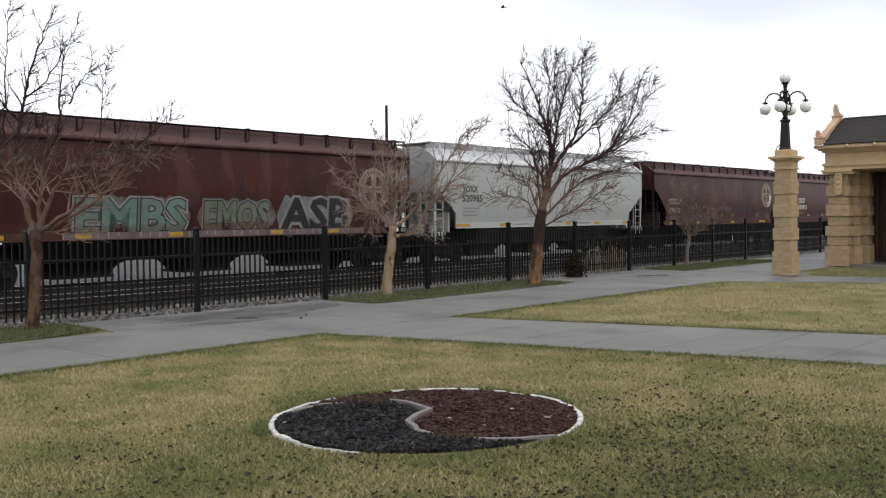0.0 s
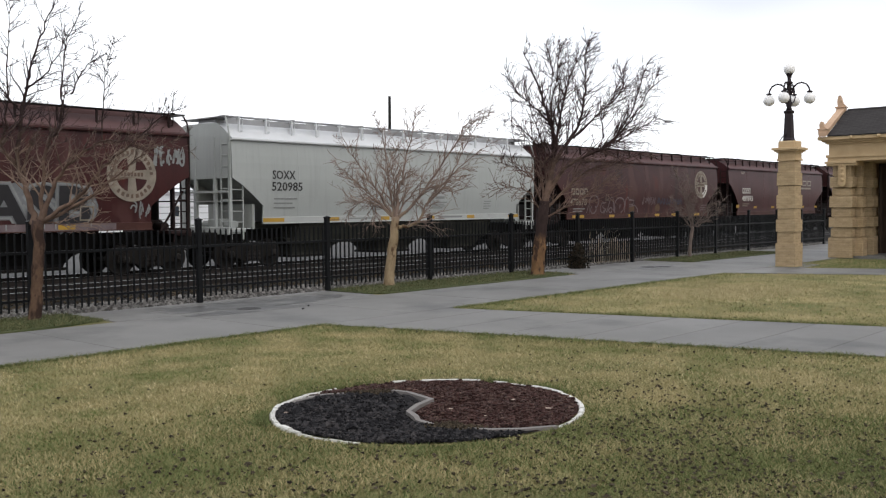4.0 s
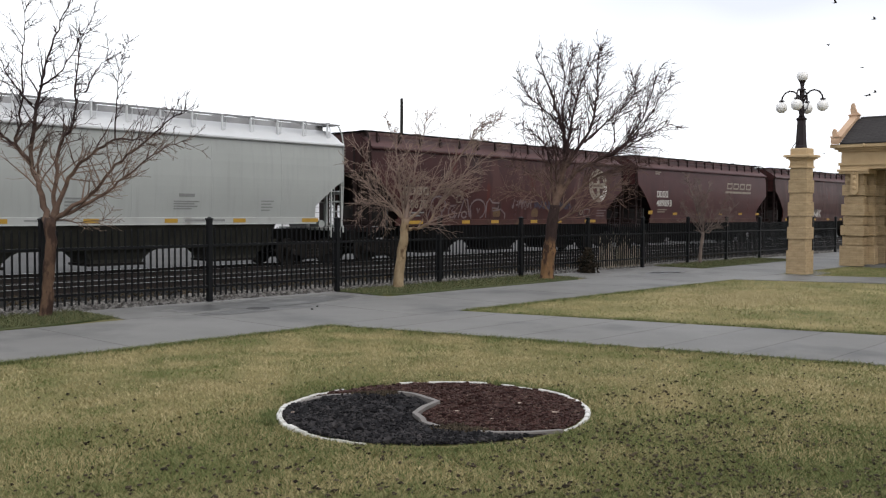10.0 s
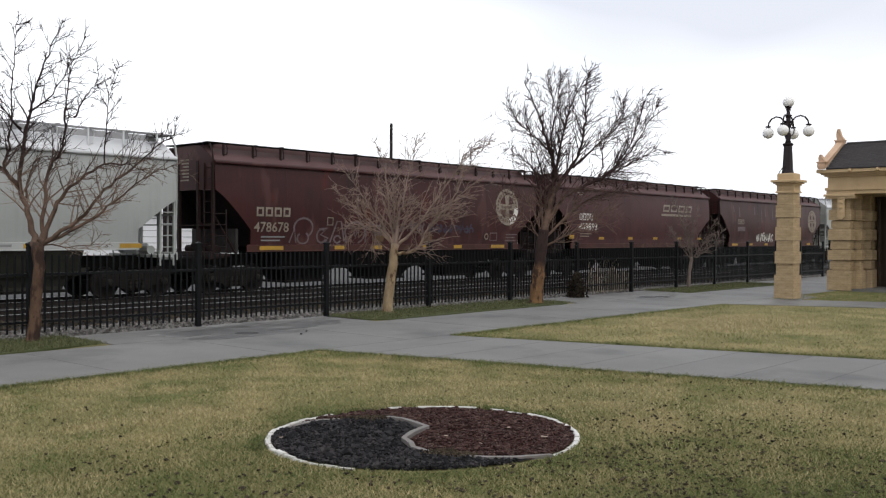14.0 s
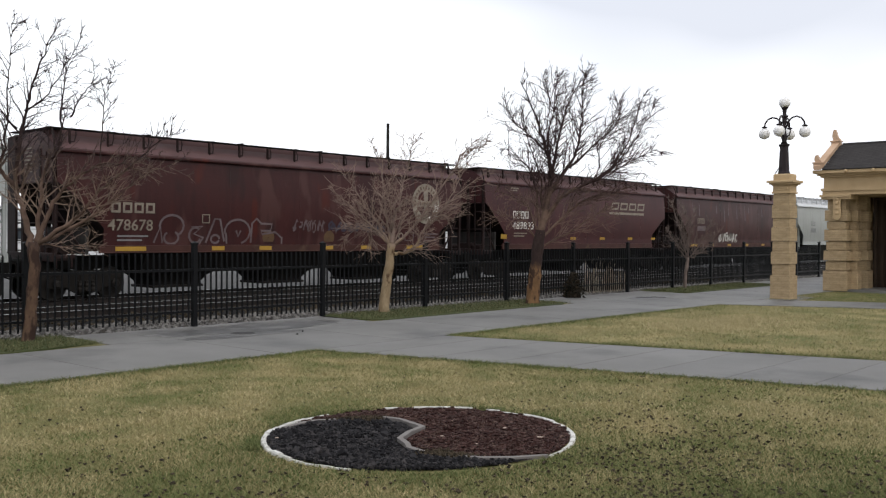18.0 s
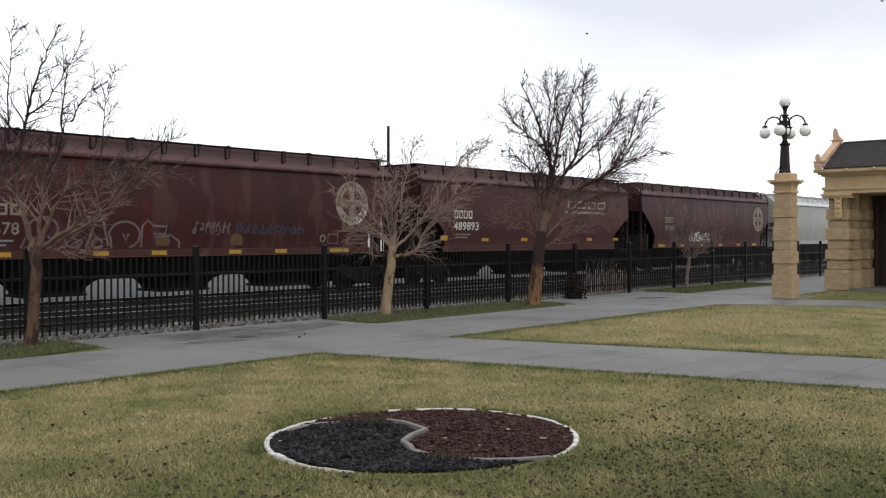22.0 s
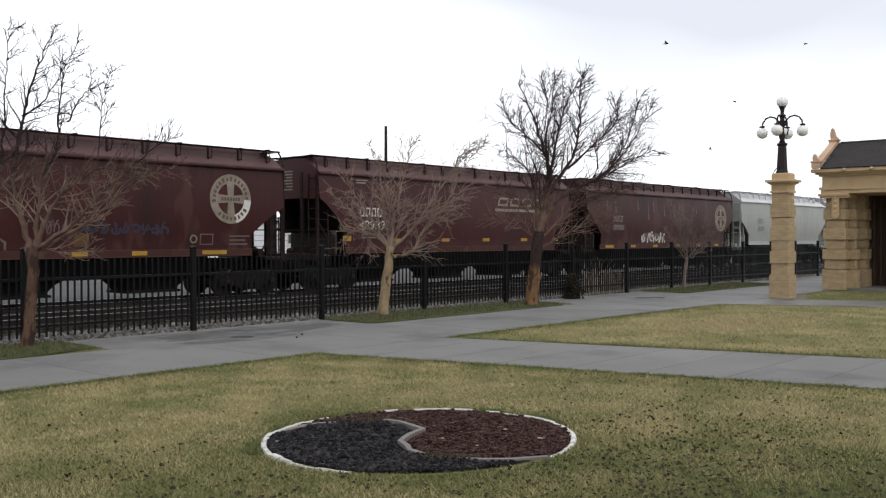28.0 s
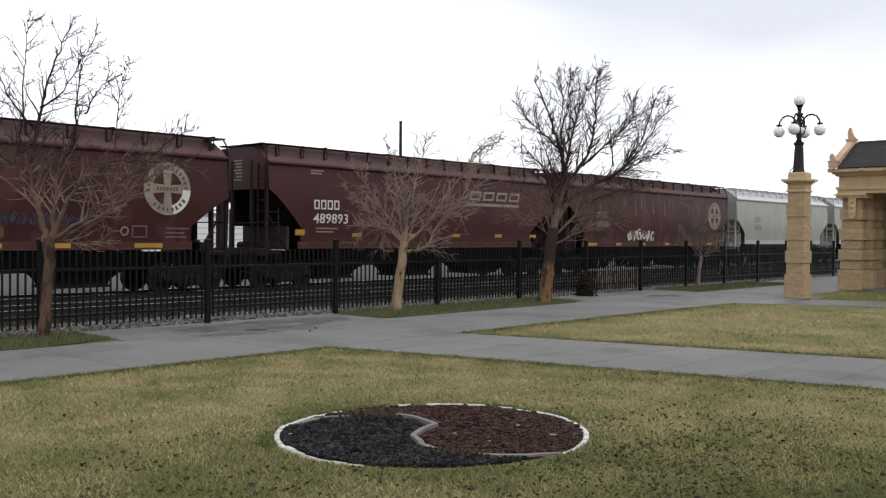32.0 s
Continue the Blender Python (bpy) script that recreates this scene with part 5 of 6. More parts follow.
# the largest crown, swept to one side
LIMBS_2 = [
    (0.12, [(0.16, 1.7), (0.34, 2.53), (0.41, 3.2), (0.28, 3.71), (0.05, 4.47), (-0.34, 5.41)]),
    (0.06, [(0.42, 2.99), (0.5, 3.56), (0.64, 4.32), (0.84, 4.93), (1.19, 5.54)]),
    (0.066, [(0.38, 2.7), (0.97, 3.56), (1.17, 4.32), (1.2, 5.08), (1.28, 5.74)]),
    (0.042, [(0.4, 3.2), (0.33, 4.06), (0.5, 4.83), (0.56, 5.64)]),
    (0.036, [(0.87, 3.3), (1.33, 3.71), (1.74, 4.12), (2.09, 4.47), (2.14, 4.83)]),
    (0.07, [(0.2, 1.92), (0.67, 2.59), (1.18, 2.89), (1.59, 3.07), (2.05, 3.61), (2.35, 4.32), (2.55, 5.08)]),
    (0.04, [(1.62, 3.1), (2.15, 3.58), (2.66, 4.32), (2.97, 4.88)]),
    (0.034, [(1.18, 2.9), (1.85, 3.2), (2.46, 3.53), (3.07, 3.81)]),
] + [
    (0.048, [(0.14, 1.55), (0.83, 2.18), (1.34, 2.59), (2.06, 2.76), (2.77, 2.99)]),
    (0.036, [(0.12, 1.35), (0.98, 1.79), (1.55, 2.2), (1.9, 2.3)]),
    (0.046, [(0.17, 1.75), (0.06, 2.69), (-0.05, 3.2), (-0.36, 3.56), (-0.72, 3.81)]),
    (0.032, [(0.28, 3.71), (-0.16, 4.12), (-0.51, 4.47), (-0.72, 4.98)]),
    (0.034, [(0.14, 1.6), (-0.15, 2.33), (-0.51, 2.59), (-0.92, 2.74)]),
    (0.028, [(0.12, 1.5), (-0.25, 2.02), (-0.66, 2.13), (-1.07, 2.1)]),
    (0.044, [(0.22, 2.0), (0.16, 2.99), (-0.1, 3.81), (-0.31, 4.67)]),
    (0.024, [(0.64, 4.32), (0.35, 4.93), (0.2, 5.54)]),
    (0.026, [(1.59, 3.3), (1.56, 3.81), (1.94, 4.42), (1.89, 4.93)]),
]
LIMBS_3 = [
    (0.035, [(0.09, 0.96), (-0.09, 1.66), (-0.32, 2.38), (-0.45, 2.82)]),
    (0.035, [(0.11, 1.0), (0.12, 1.75), (0.3, 2.55)]),
    (0.03, [(0.16, 1.0), (0.52, 1.57), (0.75, 2.2)]),
    (0.026, [(0.2, 1.0), (0.7, 1.3), (1.11, 1.89)]),
    (0.022, [(0.05, 0.96), (-0.32, 1.48), (-0.54, 1.93)]),
    (0.022, [(0.12, 1.04), (-0.05, 1.93), (-0.05, 2.64)]),
]
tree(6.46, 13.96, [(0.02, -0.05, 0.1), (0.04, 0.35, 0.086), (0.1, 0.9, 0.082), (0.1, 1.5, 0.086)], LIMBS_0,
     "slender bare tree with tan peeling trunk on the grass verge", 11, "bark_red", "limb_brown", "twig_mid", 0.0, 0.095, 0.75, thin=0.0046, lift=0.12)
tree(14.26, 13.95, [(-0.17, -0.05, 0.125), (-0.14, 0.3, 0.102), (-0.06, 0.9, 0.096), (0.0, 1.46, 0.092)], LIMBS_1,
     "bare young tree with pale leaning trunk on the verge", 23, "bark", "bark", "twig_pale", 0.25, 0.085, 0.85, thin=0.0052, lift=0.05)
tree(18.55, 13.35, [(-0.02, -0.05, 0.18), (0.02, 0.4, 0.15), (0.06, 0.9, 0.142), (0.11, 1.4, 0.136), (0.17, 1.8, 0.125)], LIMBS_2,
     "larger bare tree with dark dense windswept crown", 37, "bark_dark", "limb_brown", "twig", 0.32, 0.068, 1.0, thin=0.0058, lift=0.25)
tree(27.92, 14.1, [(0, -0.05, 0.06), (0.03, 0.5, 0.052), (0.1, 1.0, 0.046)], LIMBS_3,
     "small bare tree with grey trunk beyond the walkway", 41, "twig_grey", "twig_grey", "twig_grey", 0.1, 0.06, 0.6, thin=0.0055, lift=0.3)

# ---- lamp pier ----
pier = thing("lamp_pier", pose(25.2, 9.81, 0), "buff brick pier in banded courses with moulded cap", "pier")
BANDS = [(0.0, 0.64, 0.27), (0.64, 0.94, 0.235), (0.94, 1.27, 0.262), (1.27, 1.56, 0.232), (1.56, 1.93, 0.257), (1.93, 2.18, 0.229), (2.18, 2.53, 0.252), (2.53, 2.84, 0.225)]
for z0, z1, w in BANDS:
    part("brick_band", Geo().box(-w, w, -w, w, z0, z1 - 0.006, 0.012), M["brick"], pier)
part("necking", Geo().box(-0.26, 0.26, -0.26, 0.26, 2.84, 2.89, 0.012), M["terracotta"], pier)
part("frieze", Geo().box(-0.232, 0.232, -0.232, 0.232, 2.885, 3.06), M["terracotta"], pier)
cap = Geo()
for w, z0, z1 in ((0.265, 3.05, 3.09), (0.315, 3.088, 3.13), (0.365, 3.128, 3.19)):
    cap.box(-w, w, -w, w, z0, z1, 0.014)
part("cap", cap, M["terracotta"], pier)
part("cap_block", Geo().box(-0.235, 0.235, -0.235, 0.235, 3.188, 3.37, 0.03), M["terracotta"], pier)
for yy in (-0.12, 0.0, 0.12):
    part("frieze_panel", Geo().box(-0.240, -0.228, yy - 0.045, yy + 0.045, 2.93, 3.02), M["terracotta"], pier)

lamp = thing("globe_lamp", pose(25.2, 9.84, 3.37), "dark iron post lamp with five white globes", "lamp")
part("post", Geo().lathe([(0.17, 0.0), (0.165, 0.05), (0.15, 0.08), (0.115, 0.74), (0.14, 0.76), (0.15, 0.8), (0.11, 0.82)], 8), M["iron"], lamp)
part("column", Geo().lathe([(0.09, 0.82), (0.06, 0.9), (0.085, 1.0), (0.055, 1.1), (0.05, 1.35), (0.075, 1.4), (0.06, 1.46), (0.05, 1.52), (0.1, 1.56), (0.1, 1.58), (0.05, 1.6), (0.045, 1.68), (0.06, 1.7)], 12), M["iron"], lamp, smooth=True)
part("finial_cup", Geo().lathe([(0.05, 1.68), (0.06, 1.74), (0.1, 1.81)], 12), M["iron"], lamp)
globe = Geo()
globe.lathe([(0.02, -0.15)] + [(0.15 * math.cos(a), 0.15 * math.sin(a)) for a in [radians(k) for k in range(-75, 76, 15)]] + [(0.02, 0.15)], 24)
globe_mesh = globe.mesh("globe", M["globe"], True)
part("globe", globe_mesh, None, lamp, "white opal glass globe", at=pose(0, 0, 1.93))
for k in range(4):
    a = k * 90 + 7
    arm = Geo()
    pts = [(0.05, 0, 1.25), (0.1, 0, 1.42), (0.2, 0, 1.52), (0.32, 0, 1.55), (0.44, 0, 1.5), (0.51, 0, 1.4), (0.53, 0, 1.3)]
    arm.tube(pts, 0.022, 7)
    arm.tube([(0.05, 0, 1.0), (0.13, 0, 1.05), (0.16, 0, 1.18), (0.1, 0, 1.3), (0.08, 0, 1.42)], 0.015, 6)
    arm.lathe([(0.04, 1.27), (0.075, 1.275), (0.08, 1.3), (0.03, 1.32)], 10, pose(0.53, 0, 0))
    am = part("arm", arm, M["iron"], lamp, at=pose(0, 0, 0, 0, 0, a))
    part("globe", globe_mesh, None, am, "white opal glass globe", at=pose(0.53, 0, 1.12))
part("cable", Geo().tube([(-0.2, 0.17, 0.0), (-0.16, 0.1, 0.12), (-0.14, 0.02, 0.2)], 0.012, 5), M["iron"], lamp)

# ---- station pavilion: brick piers, entablature, shingled roof with raked coping ----
BX, BY = 30.0, 10.45        # front face, end face
pav = thing("station_building", pose(BX, BY, 0), "buff brick station pavilion with dark shingled roof", "building")


def brick_pillar(x0, x1, y0, y1, z1=3.0):
    w = part("pillar", Geo().box(x0 + 0.12, x1 - 0.12, y0 + 0.12, y1 - 0.12, 0, z1 - 0.02), M["brick"], pav)
    for k, (a, b, _) in enumerate(BANDS):
        i = 0.055 * (k % 2) + 0.005 * k
        part("brick_band", Geo().box(x0 + i, x1 - i, y0 + i, y1 - i, a + 0.012, min(b - 0.012, z1) if k < 7 else z1 - 0.01, 0.012), M["brick"], w)
    return w


brick_pillar(0.0, 0.5, -0.74, 0.0)
brick_pillar(0.42, 0.82, -0.92, -0.3)
brick_pillar(1.3, 1.8, -0.96, -0.4)
brick_pillar(2.3, 2.8, -0.74, 0.0)
brick_pillar(0.0, 0.5, -4.6, -3.86)
part("back_wall", Geo().box(2.6, 2.75, -7.0, -0.5, 0, 3.0), M["brick"], pav)
door = part("double_door", Geo().box(2.42, 2.46, -2.6, -0.76, 0.06, 2.98), M["door_wood"], pav, "dark brown ribbed wooden door")
for k in range(9):
    part("door_rib", Geo().box(2.34, 2.42, -2.58 + k * 0.21, -2.5 + k * 0.21, 0.06, 2.9, 0.015), M["door_wood"], door)
part("porch_floor", Geo().box(0.05, 2.75, -7.0, -0.05, -0.05, 0.06), M["concrete"], pav)
part("porch_ceiling", Geo().box(0.1, 2.7, -7.0, -0.1, 3.005, 3.06), M["terracotta"], pav)
for z0, z1, o in ((2.86, 2.93, 0.06), (2.93, 3.0, 0.1)):
    part("pillar_cap", Geo().box(-o, 0.6, -0.84, o, z0, z1, 0.012), M["terracotta"], pav)
for z0, z1, o in ((3.0, 3.12, 0.03), (3.12, 3.2, 0.07), (3.2, 3.54, 0.0), (3.54, 3.6, 0.08), (3.6, 3.66, 0.16), (3.66, 3.76, 0.26)):
    part("entablature", Geo().box(-o, 2.8 + o, -7.0, o, z0, z1), M["terracotta"], pav)
for k in range(8):
    part("lion_boss", Geo().lathe([(0.05, 0), (0.06, 0.03), (0.03, 0.08)], 8, pose(-0.26, -0.75 - k * 0.8, 3.71, 0, -90, 0)), M["terracotta"], pav)
part("cartouche", Geo().prism([(-0.53, 2.98), (-0.31, 2.98), (-0.31, 2.3), (-0.36, 2.24), (-0.42, 2.21), (-0.48, 2.24), (-0.53, 2.3)], -0.05, 0.0, "yz"), M["terracotta"], pav)
for z in (2.42, 2.58, 2.74, 2.88):
    part("cartouche_relief", Geo().lathe([(0.06, 0), (0.05, 0.02), (0.02, 0.03)], 8, pose(-0.05, -0.42, z, 0, -90, 0)), M["terracotta"], pav)
RIDGE_X, RIDGE_Z = 1.4, 4.68
slope = math.atan2(RIDGE_Z - 3.78, RIDGE_X + 0.28)
roof = part("roof", Geo().prism([(-0.28, 3.76), (RIDGE_X, RIDGE_Z - 0.02), (3.1, 3.76)], -7.0, -0.03), M["shingle"], pav)
run = math.hypot(RIDGE_X + 0.28, RIDGE_Z - 3.78)
sh = Geo().box(-0.15, 0.15, 0.0, 0.15, 0.0, 0.007).mesh("shingle", M["shingle"])
courses = 22
for c in range(courses):
    for k in range(9):
        u = c * run / courses
        part("shingle", sh, None, roof, at=pose(-0.28 + math.cos(slope) * u, -0.18 - k * 0.306 - (0.153 if c % 2 else 0), 3.785 + math.sin(slope) * u, 0, 0, 0) @ pose(0, 0, 0, 0, 0, -90) @ pose(0, 0, 0, math.degrees(slope) - 2, 0, 0))
part("ridge_roll", Geo().tube([(RIDGE_X, -7, RIDGE_Z), (RIDGE_X, -0.1, RIDGE_Z)], 0.05, 8), M["shingle"], roof)
for sgn in (1, -1):
    xa, xb = (-0.34, RIDGE_X) if sgn > 0 else (3.14, RIDGE_X)
    part("raked_coping", Geo().prism([(xa, 3.76), (xa, 3.9), (xb, RIDGE_Z + 0.1), (xb, RIDGE_Z - 0.06)], -0.02, 0.2), M["pink_cap"], pav)
part("gable_wall", Geo().prism([(-0.1, 3.7), (2.9, 3.7), (RIDGE_X, RIDGE_Z - 0.05)], -0.12, 0.02), M["brick"], pav)


def acroterion(x, z, h, w):
    """A curled horn on a moulded foot."""
    y = 0.1
    g = Geo()
    g.box(x - 0.11, x + 0.11, y - 0.5 * w, y + 0.5 * w, z - 0.16, z, 0.01)
    g.box(x - 0.13, x + 0.13, y - 0.62 * w, y + 0.62 * w, z, z + 0.035, 0.01)
    horn = [(0.34, 0.035), (0.36, 0.2), (0.42, 0.5), (0.36, 0.8), (0.26, 0.97), (0.12, 1.0), (0.02, 0.85), (-0.08, 0.6), (-0.2, 0.35), (-0.42, 0.2), (-0.5, 0.1), (-0.5, 0.035)]
    g.prism([(y + a * w, z + b * h) for a, b in horn], x - 0.07, x + 0.07, "yz")
    return part("acroterion", g, M["pink_cap"], pav, "upright curled terracotta roof ornament")


acroterion(RIDGE_X, RIDGE_Z + 0.1, 0.4, 0.28)
acroterion(-0.2, 3.98, 0.26, 0.26)
acroterion(3.0, 3.98, 0.26, 0.26)

# ---- round flower bed with an S-shaped divide ----
BED = pose(5.66, 5.18, 0, 0, 0, -23.1)
RA, RB = 1.29, 1.17
DIVIDE = [(-0.96, 0.69), (-0.73, 0.83), (-0.6, 0.86), (-0.29, 0.74), (-0.08, 0.6), (0.0, 0.44), (0.04, 0.05), (-0.15, -0.1), (-0.3, -0.27), (-0.32, -0.5), (-0.26, -0.7), (-0.12, -0.84), (0.06, -0.96), (0.28, -1.03), (0.57, -1.05)]


def divide_points(step=5):
    """Short straight boards from corner to corner."""
    out = []
    for a, b in zip(DIVIDE, DIVIDE[1:]):
        out += [Vector(a) + (Vector(b) - Vector(a)) * (k / step) for k in range(step)]
    return out + [Vector(DIVIDE[-1])]


DIV = divide_points()


def side_of(px, py):
    """True on the red side: above and beyond the divide."""
    i = min(range(len(DIV)), key=lambda k: (DIV[k].x - px) ** 2 + (DIV[k].y - py) ** 2)
    a, b = DIV[max(0, i - 1)], DIV[min(len(DIV) - 1, i + 1)]
    return (b.x - a.x) * (py - a.y) - (b.y - a.y) * (px - a.x) > 0


bed = thing("flower_bed", BED, "round flower bed of black and red mulch in white edging", "flower bed")
rim = 56
for k in range(rim):
    a0, a1 = 2 * math.pi * k / rim, 2 * math.pi * (k + 1) / rim
    mid = math.degrees((a0 + a1) / 2)
    # the strip has sunk under turf along the near edge and under mulch in two short stretches
    low = 228 < mid < 295 or 85 < mid < 108 or 36 < mid < 46
    thick = 0.032 if mid > 318 or mid < 4 or 140 < mid < 195 else 0.02
    near = 200 < mid < 320
    h, w = (-0.03, 0.016) if low else (random.uniform(-0.006, 0.004) if near else random.uniform(0.006, 0.022), 0.018 if 208 < mid < 228 else thick)
    g = Geo()
    v = [((RA + r) * math.cos(a), (RB + r) * math.sin(a), z) for a in (a0 + 0.002, a1 - 0.002) for r, z in ((-w, -0.05), (-w, h - 0.008), (-w * 0.7, h), (w * 0.2, h), (w * 0.4, h - 0.01), (w * 0.4, -0.05))]
    g.add(v, [(i, (i + 1) % 6, 6 + (i + 1) % 6, 6 + i) for i in range(6)] + [tuple(range(5, -1, -1)), tuple(range(6, 12))])
    part("edging", g, M["edge_white"], bed)


def mound(px, py):
    q = (px / RA) ** 2 + (py / RB) ** 2
    calm = min(1.0, math.sqrt(min((p.x - px) ** 2 + (p.y - py) ** 2 for p in DIV)) / 0.22)
    return 0.035 * (1 - q) - 0.006 + calm * 0.06 * (1 - min(1.0, q)) * noise.noise((px * 4.5, py * 4.5, 2)) + calm * 0.022 * noise.noise((px * 13, py * 13, 4))


lid = Geo()
for k, p in enumerate(DIV):
    a, b = DIV[max(0, k - 1)], DIV[min(len(DIV) - 1, k + 1)]
    d = (b - a).normalized() * random.uniform(0.021, 0.025)
    z = 0.035 * (1 - (p.x / RA) ** 2 - (p.y / RB) ** 2) + (0.026 if 19 < k < len(DIV) - 26 else 0.008)
    lid.v += [(p.x - d.y, p.y + d.x, z - 0.06), (p.x - d.y, p.y + d.x, z), (p.x + d.y, p.y - d.x, z), (p.x + d.y, p.y - d.x, z - 0.06)]
lid.f = [(4 * k + q, 4 * k + q + 1, 4 * k + q + 5, 4 * k + q + 4) for k in range(len(DIV) - 1) for q in range(3)]
part("divider", lid, M["edge_grey"], bed, "flat weathered grey divider strip")
rings, spokes = 14, 64
v = [(0, 0, mound(0, 0))] + [(RA * 0.97 * r / rings * math.cos(2 * math.pi * k / spokes), RB * 0.97 * r / rings * math.sin(2 * math.pi * k / spokes), mound(RA * 0.97 * r / rings * math.cos(2 * math.pi * k / spokes), RB * 0.97 * r / rings * math.sin(2 * math.pi * k / spokes))) for r in range(1, rings + 1) for k in range(spokes)]
f = [(0, 1 + k, 1 + (k + 1) % spokes) for k in range(spokes)] + [(1 + (r - 1) * spokes + k, 1 + r * spokes + k, 1 + r * spokes + (k + 1) % spokes, 1 + (r - 1) * spokes + (k + 1) % spokes) for r in range(1, rings) for k in range(spokes)]
for red in (True, False):
    ff = [q for q in f if side_of(sum(v[i][0] for i in q) / len(q), sum(v[i][1] for i in q) / len(q)) == red]
    part("soil", Geo().add(v, ff), M["soil_red" if red else "soil"], bed)
LUMP = Geo().add([(-1, -0.2, 0), (0.9, -0.3, -0.1), (0.1, 1, 0), (-0.2, -1, 0.1), (0.1, 0, 1), (-0.5, 0.6, 0.5), (0.5, 0.4, 0.6), (0, 0, -1)], [(0, 3, 4), (3, 1, 4), (1, 6, 4), (6, 2, 4), (2, 5, 4), (5, 0, 4), (0, 7, 3), (3, 7, 1), (1, 7, 2), (1, 2, 6), (2, 7, 0), (2, 0, 5)])
CHIP = Geo().box(-1, 1, -1, 1, -1, 1)


def in_bed(red):
    def place(r):
        while True:
            px, py = r.uniform(-1.25, 1.25, 2)
            if (px / RA) ** 2 + (py / RB) ** 2 < 0.93 and side_of(px, py) == red and min((p.x - px) ** 2 + (p.y - py) ** 2 for p in DIV) > 0.004:
                w = BED @ Vector((px, py, mound(px, py) + r.uniform(0, 0.016)))
                return tuple(w)
    return place


scatter("red_mulch", CHIP, 9000, in_bed(True), M["mulch_red"], "red wood mulch chips in the flower bed", "mulch", lambda r: (r.uniform(0.006, 0.022), r.uniform(0.003, 0.008), r.uniform(0.003, 0.007)), seed=8)
scatter("black_mulch", CHIP, 8000, in_bed(False), M["mulch_black"], "black mulch chips in the flower bed", "mulch", lambda r: (r.uniform(0.005, 0.018), r.uniform(0.004, 0.01), r.uniform(0.004, 0.009)), seed=9)
scatter("black_mulch_lumps", LUMP, 2600, in_bed(False), M["mulch_black"], "coarse lumps of black mulch in the flower bed", "mulch", lambda r: (0.006 + 0.03 * r.random() ** 5) * r.uniform(0.7, 1.3, 3), seed=18)
scatter("red_mulch_lumps", LUMP, 700, in_bed(True), M["mulch_red"], "coarse lumps of red mulch in the flower bed", "mulch", lambda r: (0.007 + 0.02 * r.random(3) ** 2) * (1.2, 1, 0.8), seed=19)


def spilled(r):
    """Red mulch swept over the divider towards the far rim, black mulch over its near end."""
    k = r.integers(13, 21) if r.random() < 0.55 else r.integers(50, 58)
    p = DIV[int(k)]
    px, py = p.x + r.normal(0, 0.05), p.y + r.normal(0, 0.03)
    return tuple(BED @ Vector((px, py, mound(px, py) + 0.02)))


scatter("spilled_mulch", LUMP, 420, spilled, M["clod"], "dark mulch spilled over the divider", "mulch", lambda r: r.uniform(0.006, 0.018, 3), seed=20)
for px, py, a in ((0.1, -0.19, 20), (0.79, -0.59, -25), (0.67, -0.22, 40), (0.21, -0.59, 80), (-1.12, 0.26, 10)):
    ob = structure("wood_chip", Geo().box(-0.03, 0.03, -0.01, 0.01, -0.004, 0.004, 0.003), M["chip"], "bleached wood chip on the mulch", "wood chip", kind="")
    ob.matrix_basis = BED @ pose(px, py, mound(px, py) + 0.02, 8, 6, a)


# ---- grass blades and clods on the lawn ----
def on_lawn(px, py):
    if py > 10.12:
        return False
    if near_edge(py) - 0.03 < px < far_edge(py) + 0.03:
        return False
    if 21.9 + (10 - py) * 0.46 < px < 24.45 + (10 - py) * 0.46:
        return False
    w = BED.inverted() @ Vector((px, py, 0))
    return (w.x / (RA + 0.02)) ** 2 + (w.y / (RB + 0.02)) ** 2 > 1


def blades(name, count, place, height, material_, label, seed):
    rng = np.random.default_rng(seed)
    P = np.array([place(rng) for _ in range(count)])
    A = rng.uniform(0, 2 * np.pi, count)
    h = height * rng.uniform(0.45, 1.3, count)
    w = rng.uniform(0.002, 0.0045, count) * (1 + h * 8)
    lean = rng.uniform(0.3, 1.9, count) * h
    B = rng.uniform(0, 2 * np.pi, count)
    dx, dy = np.cos(A) * w, np.sin(A) * w
    base = P
    v = np.stack([base + np.stack([dx, dy, 0 * h - 0.004], -1), base - np.stack([dx, dy, 0 * h + 0.004], -1), base + np.stack([np.cos(B) * lean, np.sin(B) * lean, h], -1)], 1)
    me = bpy.data.meshes.new(name)
    me.from_pydata(v.reshape(-1, 3).tolist(), [], [(3 * i, 3 * i + 1, 3 * i + 2) for i in range(count)])
    me.materials.append(material_)
    return tagged(new(name, me), label, "grass", kind="stuff")


def lawn_spot(dmin, dmax, a0, a1, test=on_lawn, power=0.8):
    def place(r):
        while True:
            # thins out softly at the borders of its area
            d = dmin + (dmax - dmin) * r.random() ** power + r.normal(0, 0.5)
            a = radians(r.uniform(a0 - 4, a1 + 4) + r.normal(0, 6))
            px, py = d * math.cos(a), d * math.sin(a)
            if d > 0.4 and test(px, py):
                return (px, py, -0.012)
    return place


blades("lawn_blades", 235000, lawn_spot(3.2, 14, 14, 70, power=0.9), 0.024, M["grass"], "short half-dry lawn grass", 1)
blades("outer_lawn_blades", 80000, lawn_spot(0.6, 9, -40, 120, power=0.6), 0.024, M["grass"], "short half-dry lawn grass round the standpoint", 9)
blades("far_lawn_blades", 60000, lawn_spot(11, 30, 12, 45, power=0.9), 0.035, M["grass"], "short straw-coloured lawn grass", 2)


